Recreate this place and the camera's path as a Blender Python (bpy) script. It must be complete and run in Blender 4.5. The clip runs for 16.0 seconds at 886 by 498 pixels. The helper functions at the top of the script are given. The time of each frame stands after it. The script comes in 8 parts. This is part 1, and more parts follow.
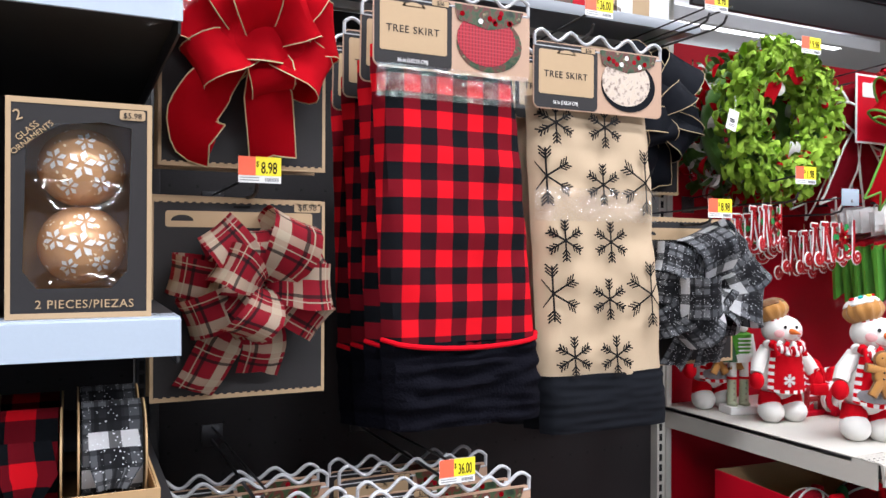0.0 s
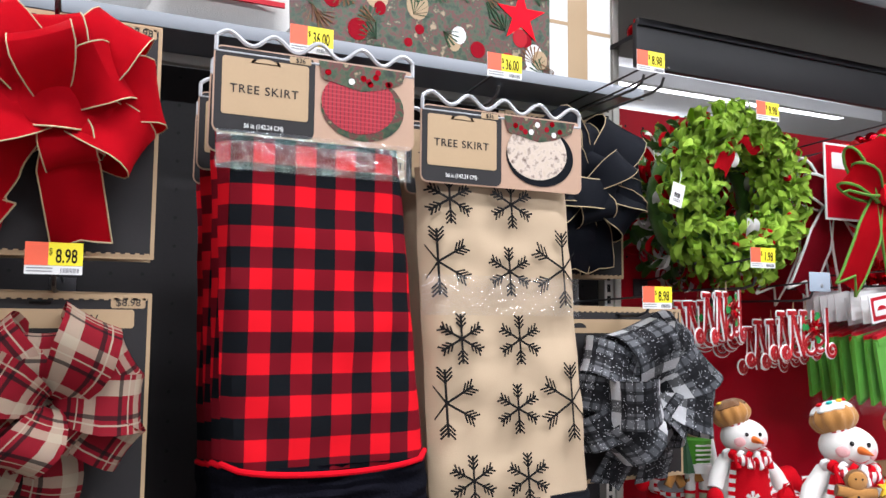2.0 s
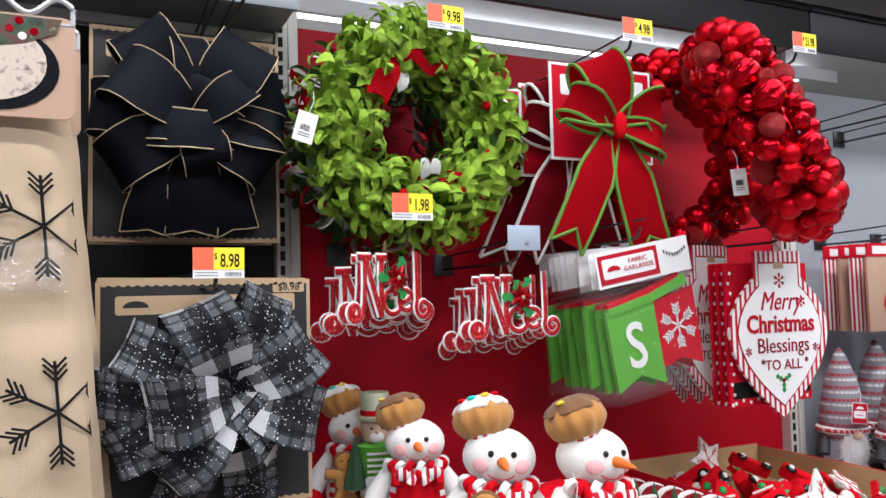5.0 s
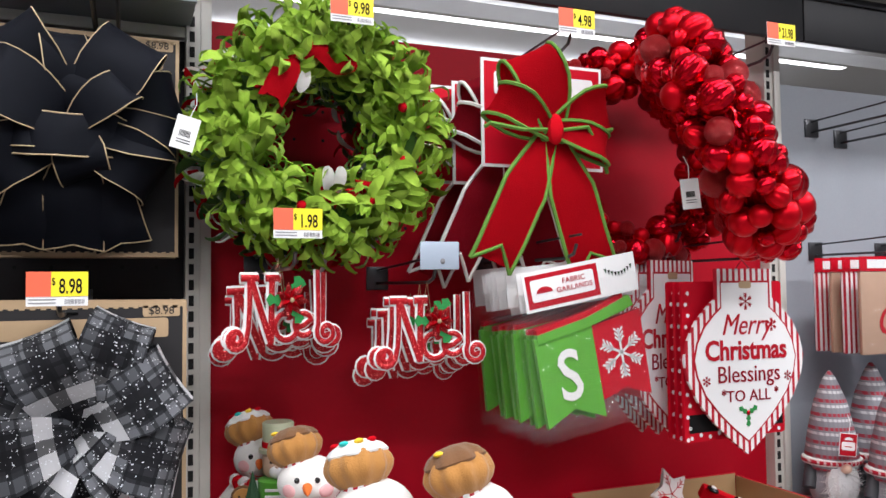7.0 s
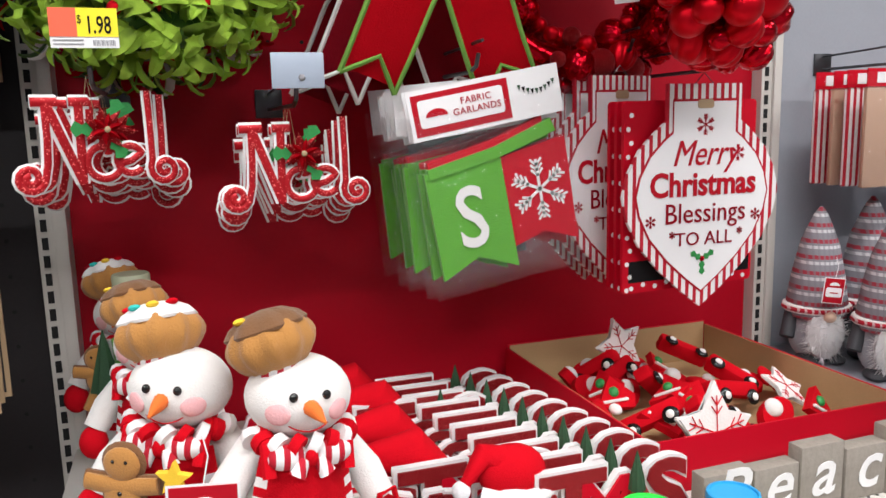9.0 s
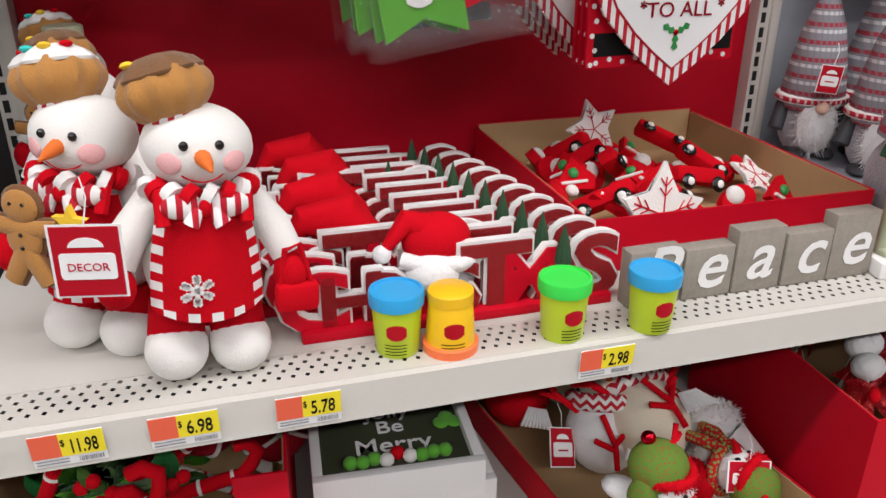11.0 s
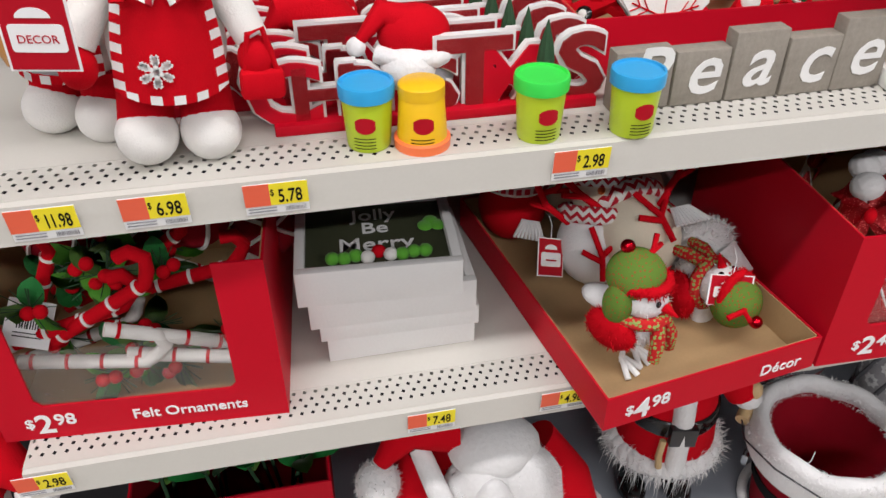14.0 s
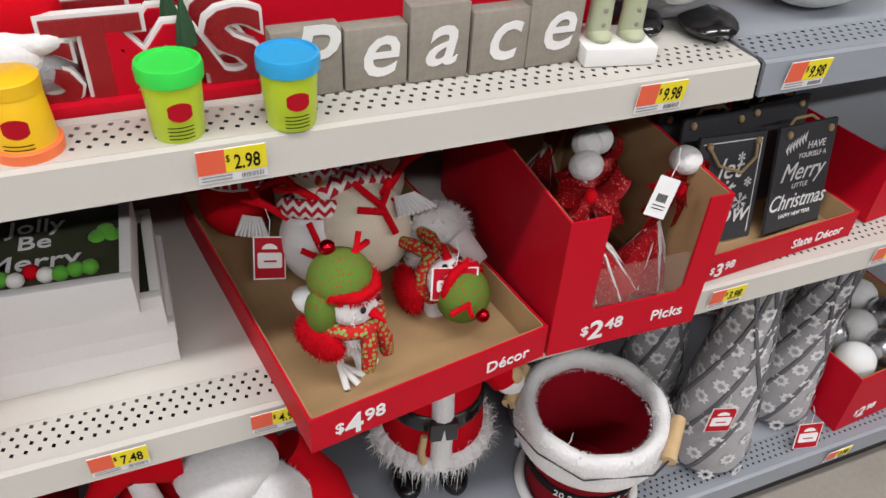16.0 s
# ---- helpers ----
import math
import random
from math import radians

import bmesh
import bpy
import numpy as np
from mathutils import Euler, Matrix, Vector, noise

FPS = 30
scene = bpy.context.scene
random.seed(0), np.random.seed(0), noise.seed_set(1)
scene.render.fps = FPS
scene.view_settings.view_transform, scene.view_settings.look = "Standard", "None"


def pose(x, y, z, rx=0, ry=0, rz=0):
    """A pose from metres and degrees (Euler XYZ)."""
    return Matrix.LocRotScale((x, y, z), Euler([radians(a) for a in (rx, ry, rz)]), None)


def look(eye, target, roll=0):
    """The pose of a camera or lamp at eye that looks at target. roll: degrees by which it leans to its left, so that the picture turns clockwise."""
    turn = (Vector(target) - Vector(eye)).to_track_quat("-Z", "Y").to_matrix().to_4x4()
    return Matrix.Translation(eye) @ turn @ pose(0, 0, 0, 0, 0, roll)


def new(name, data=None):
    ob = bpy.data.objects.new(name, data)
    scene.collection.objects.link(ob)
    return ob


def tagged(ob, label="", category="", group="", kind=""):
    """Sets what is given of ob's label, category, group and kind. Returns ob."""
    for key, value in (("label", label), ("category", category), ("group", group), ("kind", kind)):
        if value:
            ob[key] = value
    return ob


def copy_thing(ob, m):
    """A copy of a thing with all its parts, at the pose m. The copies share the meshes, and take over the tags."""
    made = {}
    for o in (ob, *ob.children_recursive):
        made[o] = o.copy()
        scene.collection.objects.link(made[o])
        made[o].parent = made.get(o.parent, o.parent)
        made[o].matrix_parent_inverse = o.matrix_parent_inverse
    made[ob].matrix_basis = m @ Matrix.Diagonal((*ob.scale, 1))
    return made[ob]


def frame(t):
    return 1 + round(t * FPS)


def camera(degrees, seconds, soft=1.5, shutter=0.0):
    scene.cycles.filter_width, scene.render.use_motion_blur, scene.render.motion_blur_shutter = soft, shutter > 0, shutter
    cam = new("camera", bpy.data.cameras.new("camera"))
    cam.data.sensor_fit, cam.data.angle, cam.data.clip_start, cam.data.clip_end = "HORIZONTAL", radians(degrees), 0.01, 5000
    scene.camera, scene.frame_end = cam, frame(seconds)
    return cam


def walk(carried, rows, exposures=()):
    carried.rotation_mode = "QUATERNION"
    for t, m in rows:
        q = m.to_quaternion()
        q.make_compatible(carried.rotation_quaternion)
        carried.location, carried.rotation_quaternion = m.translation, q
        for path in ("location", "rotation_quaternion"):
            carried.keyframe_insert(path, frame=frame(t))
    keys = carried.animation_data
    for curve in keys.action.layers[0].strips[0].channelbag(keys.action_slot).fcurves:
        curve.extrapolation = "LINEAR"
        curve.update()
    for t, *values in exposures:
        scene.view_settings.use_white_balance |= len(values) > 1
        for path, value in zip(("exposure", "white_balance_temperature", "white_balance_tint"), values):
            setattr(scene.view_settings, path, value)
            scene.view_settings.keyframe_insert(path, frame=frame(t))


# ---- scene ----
cam = camera(59.2, 16.0)
PATH = [
    (0, (-1.346, -0.947, 1.394), (-0.487, 0.86, 1.391), 0.3),
    (0.5, (-1.273, -0.919, 1.432), (-0.447, 0.901, 1.525), 0.5),
    (1, (-1.215, -0.868, 1.445), (-0.421, 0.959, 1.619), 1.1),
    (1.5, (-1.164, -0.838, 1.442), (-0.368, 0.988, 1.632), 0.8),
    (2, (-1.063, -0.838, 1.443), (-0.237, 0.975, 1.612), 0.5),
    (2.5, (-0.927, -0.852, 1.433), (-0.078, 0.954, 1.571), 0.6),
    (3, (-0.793, -0.88, 1.422), (0.075, 0.919, 1.513), 1.0),
    (3.5, (-0.69, -0.846, 1.42), (0.235, 0.926, 1.485), 0.1),
    (4, (-0.559, -0.789, 1.424), (0.397, 0.967, 1.496), -1.0),
    (4.5, (-0.461, -0.758, 1.423), (0.485, 1.002, 1.505), -1.5),
    (5, (-0.333, -0.767, 1.427), (0.513, 1.041, 1.55), -1.4),
    (5.2, (-0.28, -0.78, 1.431), (0.512, 1.051, 1.565), -1.3),
    (7.3, (-0.067, -0.711, 1.479), (0.66, 1.151, 1.548), -0.5),
    (7.5, (-0.036, -0.689, 1.48), (0.673, 1.181, 1.529), -0.5),
    (8, (0.04, -0.634, 1.482), (0.69, 1.257, 1.468), -1.3),
    (8.5, (0.093, -0.607, 1.487), (0.701, 1.294, 1.356), -1.9),
    (9, (0.172, -0.61, 1.458), (0.801, 1.261, 1.132), -1.5),
    (9.5, (0.235, -0.606, 1.431), (0.893, 1.209, 0.909), -0.6),
    (9.7, (0.247, -0.605, 1.427), (0.903, 1.195, 0.852), -0.5),
    (11.8, (0.293, -0.638, 1.412), (0.581, 1.127, 0.516), -0.4),
    (12, (0.294, -0.64, 1.412), (0.522, 1.124, 0.498), -0.6),
    (12.5, (0.309, -0.641, 1.395), (0.462, 1.057, 0.348), -1.3),
    (13, (0.314, -0.642, 1.385), (0.479, 0.994, 0.247), -1.6),
    (13.5, (0.322, -0.644, 1.384), (0.554, 0.967, 0.221), -1.1),
    (14, (0.356, -0.655, 1.377), (0.687, 0.927, 0.198), -0.2),
    (14.5, (0.38, -0.658, 1.371), (0.797, 0.867, 0.147), 0.3),
    (15, (0.431, -0.638, 1.355), (0.936, 0.82, 0.083), 1.2),
    (15.5, (0.505, -0.614, 1.349), (1.104, 0.804, 0.073), 2.9),
    (16, (0.567, -0.606, 1.353), (1.224, 0.821, 0.114), 4.0),
]
walk(cam, [(t, look(eye, target, roll)) for t, eye, target, roll in PATH],
     [(0, 0.38, 6000, 13), (2.5, 0.2, 6000, 13), (5, 0.09, 6000, 13), (8.5, 0.08, 6300, 14), (9.7, -0.26, 6350, 14), (11.8, -0.36, 6400, 15), (16, -0.40, 6400, 13)])

# ---- light ----
world = bpy.data.worlds.new("store_world")
scene.world = world
world.use_nodes = True
world.node_tree.nodes["Background"].inputs[0].default_value = (0.9, 0.95, 1.0, 1)
world.node_tree.nodes["Background"].inputs[1].default_value = 0.35


def strip_lamp(x, y, z, sx, sy, watts):
    data = bpy.data.lights.new("ceiling_strip_light", "AREA")
    data.shape, data.size, data.size_y, data.energy = "RECTANGLE", sx, sy, watts
    data.color = (1.0, 0.985, 0.965)
    ob = new("ceiling_strip_light", data)
    ob.matrix_world = look((x, y, z), (x, y + 0.001, z - 1))
    return ob


for lamp_y, watts in ((-1.1, 95), (-4.0, 130), (3.2, 120)):
    for lamp_x in (-3.0, 0.3, 3.6):
        strip_lamp(lamp_x, lamp_y, 4.1, 2.4, 0.25, watts)


# ---- materials ----
def nt(name):
    m = bpy.data.materials.new(name)
    m.use_nodes = True
    t = m.node_tree
    return m, t, t.nodes["Principled BSDF"]


def link(t, a, b):
    t.links.new(a, b)


def mat(name, col, rough=0.6, metal=0.0, var=0.12, scale=30.0, bump=0.15, fine=250.0, sheen=0.0, spec=0.5, rand=0.0):
    """Colour with broad stains and fine grain, both in metres of the object."""
    m, t, p = nt(name)
    tc = t.nodes.new("ShaderNodeTexCoord")
    n1 = t.nodes.new("ShaderNodeTexNoise")
    n1.inputs["Scale"].default_value, n1.inputs["Detail"].default_value = scale, 4
    n2 = t.nodes.new("ShaderNodeTexNoise")
    n2.inputs["Scale"].default_value, n2.inputs["Detail"].default_value = fine, 3
    link(t, tc.outputs["Object"], n1.inputs["Vector"])
    link(t, tc.outputs["Object"], n2.inputs["Vector"])
    mx = t.nodes.new("ShaderNodeMix")
    mx.data_type = "RGBA"
    mx.inputs[6].default_value = (*[c * (1 - var) for c in col], 1)
    mx.inputs[7].default_value = (*[min(1, c * (1 + var)) for c in col], 1)
    ad = t.nodes.new("ShaderNodeMath")
    ad.operation = "MULTIPLY_ADD"
    ad.inputs[1].default_value = 0.5
    link(t, n2.outputs["Fac"], ad.inputs[0])
    hf = t.nodes.new("ShaderNodeMath")
    hf.operation = "MULTIPLY"
    hf.inputs[1].default_value = 0.5
    link(t, n1.outputs["Fac"], hf.inputs[0])
    link(t, hf.outputs[0], ad.inputs[2])
    fac = ad.outputs[0]
    if rand:
        oi = t.nodes.new("ShaderNodeObjectInfo")
        r = t.nodes.new("ShaderNodeMath")
        r.operation = "MULTIPLY_ADD"
        r.inputs[1].default_value = rand
        link(t, oi.outputs["Random"], r.inputs[0])
        link(t, fac, r.inputs[2])
        s2 = t.nodes.new("ShaderNodeMath")
        s2.operation = "SUBTRACT"
        s2.inputs[1].default_value = rand / 2
        link(t, r.outputs[0], s2.inputs[0])
        fac = s2.outputs[0]
    link(t, fac, mx.inputs[0])
    link(t, mx.outputs[2], p.inputs["Base Color"])
    p.inputs["Roughness"].default_value = rough
    p.inputs["Metallic"].default_value = metal
    p.inputs["Specular IOR Level"].default_value = spec
    if sheen:
        p.inputs["Sheen Weight"].default_value = sheen
        p.inputs["Sheen Roughness"].default_value = 0.5
    if bump:
        b = t.nodes.new("ShaderNodeBump")
        b.inputs["Strength"].default_value, b.inputs["Distance"].default_value = bump, 0.002
        link(t, n2.outputs["Fac"], b.inputs["Height"])
        link(t, b.outputs[0], p.inputs["Normal"])
    return m


def stripe(t, src, period, duty, offset=0.0):
    """1 where src lies in the first duty share of each period."""
    a = t.nodes.new("ShaderNodeMath")
    a.operation = "MULTIPLY_ADD"
    a.inputs[1].default_value, a.inputs[2].default_value = 1 / period, offset + 50
    link(t, src, a.inputs[0])
    f = t.nodes.new("ShaderNodeMath")
    f.operation = "FRACT"
    link(t, a.outputs[0], f.inputs[0])
    c = t.nodes.new("ShaderNodeMath")
    c.operation = "LESS_THAN"
    c.inputs[1].default_value = duty
    link(t, f.outputs[0], c.inputs[0])
    return c.outputs[0]


def mixcol(t, fac, a, b):
    mx = t.nodes.new("ShaderNodeMix")
    mx.data_type = "RGBA"
    if isinstance(fac, float):
        mx.inputs[0].default_value = fac
    else:
        link(t, fac, mx.inputs[0])
    for i, c in ((6, a), (7, b)):
        if isinstance(c, tuple):
            mx.inputs[i].default_value = (*c, 1)
        else:
            link(t, c, mx.inputs[i])
    return mx.outputs[2]


def weave(t, p, scale=900, strength=0.25):
    tc = t.nodes.new("ShaderNodeTexCoord")
    n = t.nodes.new("ShaderNodeTexNoise")
    n.inputs["Scale"].default_value = scale
    link(t, tc.outputs["Object"], n.inputs["Vector"])
    w = t.nodes.new("ShaderNodeTexNoise")
    w.inputs["Scale"].default_value, w.inputs["Detail"].default_value = 22, 3
    link(t, tc.outputs["Object"], w.inputs["Vector"])
    s = t.nodes.new("ShaderNodeMath")
    s.operation = "MULTIPLY_ADD"
    s.inputs[1].default_value = 4.0
    link(t, w.outputs["Fac"], s.inputs[0])
    link(t, n.outputs["Fac"], s.inputs[2])
    b = t.nodes.new("ShaderNodeBump")
    b.inputs["Strength"].default_value, b.inputs["Distance"].default_value = strength, 0.0015
    link(t, s.outputs[0], b.inputs["Height"])
    link(t, b.outputs[0], p.inputs["Normal"])


def plaid(name, layers, base, uv=True, rough=0.8, spec=0.3):
    """Stripes laid over base: (axis, period, duty, offset, colour, strength)."""
    m, t, p = nt(name)
    if uv:
        src = t.nodes.new("ShaderNodeUVMap").outputs["UV"]
        axes = {"u": 0, "v": 1}
    else:
        src = t.nodes.new("ShaderNodeTexCoord").outputs["Object"]
        axes = {"u": 0, "v": 2}
    sp = t.nodes.new("ShaderNodeSeparateXYZ")
    link(t, src, sp.inputs[0])
    col = base
    for axis, period, duty, off, c, k in layers:
        s = stripe(t, sp.outputs[axes[axis]], period, duty, off)
        mu = t.nodes.new("ShaderNodeMath")
        mu.operation = "MULTIPLY"
        mu.inputs[1].default_value = k
        link(t, s, mu.inputs[0])
        col = mixcol(t, mu.outputs[0], col, c)
    link(t, col, p.inputs["Base Color"])
    p.inputs["Roughness"].default_value = rough
    p.inputs["Specular IOR Level"].default_value = spec
    weave(t, p)
    return m


def clear(name, amount=0.16, rough=0.06, col=(1, 1, 1), wrinkle=0.6, scale=60):
    """Thin clear film: mostly see-through, with a wrinkled gloss."""
    m, t, p = nt(name)
    out = t.nodes["Material Output"]
    tr = t.nodes.new("ShaderNodeBsdfTransparent")
    tr.inputs[0].default_value = (*col, 1)
    gl = t.nodes.new("ShaderNodeBsdfGlossy")
    gl.inputs["Roughness"].default_value = rough
    mx = t.nodes.new("ShaderNodeMixShader")
    mx.inputs[0].default_value = amount
    link(t, tr.outputs[0], mx.inputs[1])
    link(t, gl.outputs[0], mx.inputs[2])
    link(t, mx.outputs[0], out.inputs["Surface"])
    tc = t.nodes.new("ShaderNodeTexCoord")
    n = t.nodes.new("ShaderNodeTexNoise")
    n.inputs["Scale"].default_value, n.inputs["Detail"].default_value = scale, 3
    link(t, tc.outputs["Object"], n.inputs["Vector"])
    b = t.nodes.new("ShaderNodeBump")
    b.inputs["Strength"].default_value, b.inputs["Distance"].default_value = wrinkle, 0.01
    link(t, n.outputs["Fac"], b.inputs["Height"])
    link(t, b.outputs[0], gl.inputs["Normal"])
    t.nodes.remove(p)
    return m


def glitter(name, col, spark=(1, 1, 1), rough=0.4, amount=0.12, scale=700, metal=0.3):
    m, t, p = nt(name)
    tc = t.nodes.new("ShaderNodeTexCoord")
    v = t.nodes.new("ShaderNodeTexVoronoi")
    v.inputs["Scale"].default_value = scale
    link(t, tc.outputs["Object"], v.inputs["Vector"])
    lt = t.nodes.new("ShaderNodeMath")
    lt.operation = "LESS_THAN"
    lt.inputs[1].default_value = amount
    sp = t.nodes.new("ShaderNodeSeparateColor")
    link(t, v.outputs["Color"], sp.inputs[0])
    link(t, sp.outputs[0], lt.inputs[0])
    link(t, mixcol(t, lt.outputs[0], col, spark), p.inputs["Base Color"])
    b = t.nodes.new("ShaderNodeBump")
    b.inputs["Strength"].default_value, b.inputs["Distance"].default_value = 0.9, 0.002
    link(t, sp.outputs[1], b.inputs["Height"])
    link(t, b.outputs[0], p.inputs["Normal"])
    p.inputs["Roughness"].default_value, p.inputs["Metallic"].default_value = rough, metal
    return m


def printed(name, cols, scale=60, rough=0.35):
    """A printed picture: patches of the colours given."""
    m, t, p = nt(name)
    tc = t.nodes.new("ShaderNodeTexCoord")
    v = t.nodes.new("ShaderNodeTexNoise")
    v.inputs["Scale"].default_value, v.inputs["Detail"].default_value = scale, 5
    link(t, tc.outputs["Object"], v.inputs["Vector"])
    r = t.nodes.new("ShaderNodeValToRGB")
    r.color_ramp.elements[0].position, r.color_ramp.elements[1].position = 0.3, 0.7
    r.color_ramp.elements[0].color, r.color_ramp.elements[1].color = (*cols[0], 1), (*cols[-1], 1)
    for i, c in enumerate(cols[1:-1]):
        e = r.color_ramp.elements.new(0.3 + 0.4 * (i + 1) / (len(cols) - 1))
        e.color = (*c, 1)
    link(t, v.outputs["Fac"], r.inputs[0])
    link(t, r.outputs[0], p.inputs["Base Color"])
    p.inputs["Roughness"].default_value = rough
    return m


def dotted(name, base, dot, scale, share=0.32):
    """Cloth sprinkled with small dots of a second colour."""
    m, t, p = nt(name)
    tc = t.nodes.new("ShaderNodeTexCoord")
    v = t.nodes.new("ShaderNodeTexVoronoi")
    v.inputs["Scale"].default_value, v.inputs["Randomness"].default_value = scale, 0.5
    link(t, tc.outputs["Object"], v.inputs["Vector"])
    lt = t.nodes.new("ShaderNodeMath")
    lt.operation = "LESS_THAN"
    lt.inputs[1].default_value = share
    link(t, v.outputs["Distance"], lt.inputs[0])
    link(t, mixcol(t, lt.outputs[0], base, dot), p.inputs["Base Color"])
    p.inputs["Roughness"].default_value, p.inputs["Specular IOR Level"].default_value = 0.9, 0.15
    weave(t, p, 500, 0.6)
    return m


def chevron_knit(name):
    """Red and white zigzag rows of a knitted scarf."""
    m, t, p = nt(name)
    tc = t.nodes.new("ShaderNodeTexCoord")
    sp = t.nodes.new("ShaderNodeSeparateXYZ")
    link(t, tc.outputs["Object"], sp.inputs[0])
    pp = t.nodes.new("ShaderNodeMath")
    pp.operation = "PINGPONG"
    pp.inputs[1].default_value = 0.008
    link(t, sp.outputs[0], pp.inputs[0])
    ad = t.nodes.new("ShaderNodeMath")
    ad.operation = "ADD"
    link(t, pp.outputs[0], ad.inputs[0])
    link(t, sp.outputs[2], ad.inputs[1])
    st = stripe(t, ad.outputs[0], 0.013, 0.5)
    link(t, mixcol(t, st, (0.72, 0.7, 0.66), (0.42, 0.006, 0.018)), p.inputs["Base Color"])
    p.inputs["Roughness"].default_value = 0.95
    weave(t, p, 600, 0.6)
    return m


M = {}
M["cream"] = mat("cream_enamel", (0.55, 0.53, 0.48), 0.4, var=0.05, bump=0.04, scale=8)
M["lip_grey"] = mat("grey_enamel", (0.26, 0.28, 0.31), 0.4, var=0.06, bump=0.04, scale=8)
M["lip_blue"] = mat("pale_blue_lip", (0.36, 0.42, 0.5), 0.35, var=0.05, bump=0.03, scale=8)
M["dark"] = mat("dark_enamel", (0.02, 0.02, 0.022), 0.5, var=0.25, bump=0.06, scale=12)
M["peg"] = mat("black_pegboard", (0.017, 0.015, 0.016), 0.6, spec=0.3, var=0.3, bump=0.1, scale=6)
# near-black that stands for the shade inside holes and slots
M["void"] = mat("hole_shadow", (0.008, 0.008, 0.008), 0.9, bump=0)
M["redpanel"] = mat("red_panel", (0.40, 0.001, 0.012), 0.5, spec=0.2, var=0.12, bump=0.05, scale=4, fine=120)
M["greypanel"] = mat("grey_panel", (0.3, 0.32, 0.35), 0.55, var=0.1, bump=0.05, scale=5)
M["floor"] = mat("polished_concrete", (0.32, 0.29, 0.25), 0.3, var=0.25, bump=0.04, scale=9, fine=90)
M["ceiling"] = mat("white_ceiling", (0.55, 0.56, 0.58), 0.8, var=0.05, bump=0.1, scale=3)
M["steel"] = mat("dark_steel", (0.09, 0.09, 0.095), 0.35, 0.9, var=0.15, bump=0.03)
M["chrome"] = mat("wire_chrome", (0.55, 0.55, 0.56), 0.25, 0.95, var=0.1, bump=0.02)
M["wavy"] = mat("clear_wavy_plastic", (0.5, 0.51, 0.53), 0.2, var=0.06, bump=0.02)
M["kraft"] = mat("kraft_board", (0.42, 0.27, 0.13), 0.75, var=0.12, bump=0.12, scale=25)
M["gold"] = mat("tan_print", (0.43, 0.3, 0.17), 0.6, var=0.06, bump=0.04)
M["card"] = mat("charcoal_card", (0.022, 0.02, 0.021), 0.65, spec=0.3, var=0.12, bump=0.05, scale=14)
M["white"] = mat("white_card", (0.8, 0.8, 0.79), 0.5, var=0.03, bump=0.03)
M["ink"] = mat("black_ink", (0.012, 0.011, 0.011), 0.8, spec=0.08, var=0.1, bump=0)
M["greyink"] = mat("grey_ink", (0.25, 0.25, 0.26), 0.6, var=0.1, bump=0)
M["redcard"] = mat("red_carton", (0.52, 0.003, 0.016), 0.5, spec=0.15, var=0.06, bump=0.05, scale=12)
M["redink"] = mat("red_ink", (0.42, 0.004, 0.014), 0.5, spec=0.2, var=0.08, bump=0)
M["tagyellow"] = mat("yellow_tag", (0.9, 0.75, 0.02), 0.45, var=0.03, bump=0)
M["tagorange"] = mat("orange_tag", (0.85, 0.13, 0.06), 0.5, var=0.04, bump=0)
M["tagplastic"] = clear("tag_sleeve", 0.1, 0.1, wrinkle=0.1)
M["film"] = clear("plastic_film", 0.07, 0.05, wrinkle=1.0, scale=45)
M["bandfilm"] = clear("wrinkled_band_film", 0.17, 0.08, wrinkle=1.0, scale=70)
M["window"] = clear("box_window", 0.09, 0.06, wrinkle=0.6, scale=16)
BLK, RED, DRD = (0.007, 0.008, 0.010), (0.66, 0.008, 0.016), (0.14, 0.008, 0.012)
M["buffalo"] = plaid("buffalo_check", (("u", 0.064, 0.5, 0.1, DRD, 1.0),), RED, uv=False, spec=0.04)
M["burlap"] = mat("natural_burlap", (0.5, 0.38, 0.255), 0.9, var=0.08, bump=0.5, scale=10, fine=700)
M["blackfur"] = mat("black_fur", (0.003, 0.003, 0.006), 0.9, spec=0.08, var=0.5, bump=1.0, scale=30, fine=220)
M["blackcloth"] = mat("black_cloth", (0.005, 0.006, 0.009), 0.9, spec=0.15, var=0.3, bump=0.4, fine=600)
M["redribbon"] = mat("red_ribbon", (0.6, 0.003, 0.012), 0.9, spec=0.1, var=0.12, bump=0.3, fine=900)
M["navyribbon"] = mat("black_ribbon", (0.007, 0.009, 0.017), 0.7, spec=0.3, var=0.25, bump=0.3, fine=900)
M["cord"] = mat("jute_edging", (0.55, 0.42, 0.25), 0.8, var=0.2, bump=0.4, fine=900)
M["greencord"] = mat("green_edging", (0.12, 0.26, 0.035), 0.85, var=0.2, bump=0.6, fine=500)
M["whitecord"] = mat("white_edging", (0.75, 0.72, 0.68), 0.85, var=0.1, bump=0.6, fine=500)
CRM = (0.62, 0.56, 0.42)
M["tartan"] = plaid("red_tartan", (("u", 0.062, 0.26, 0.35, CRM, 0.75), ("v", 0.062, 0.22, 0.1, CRM, 0.65), ("u", 0.062, 0.08, 0.75, BLK, 0.8),
                                   ("v", 0.062, 0.08, 0.6, BLK, 0.8), ("u", 0.062, 0.03, 0.85, CRM, 0.8), ("v", 0.062, 0.03, 0.75, CRM, 0.8)), (0.33, 0.008, 0.022))
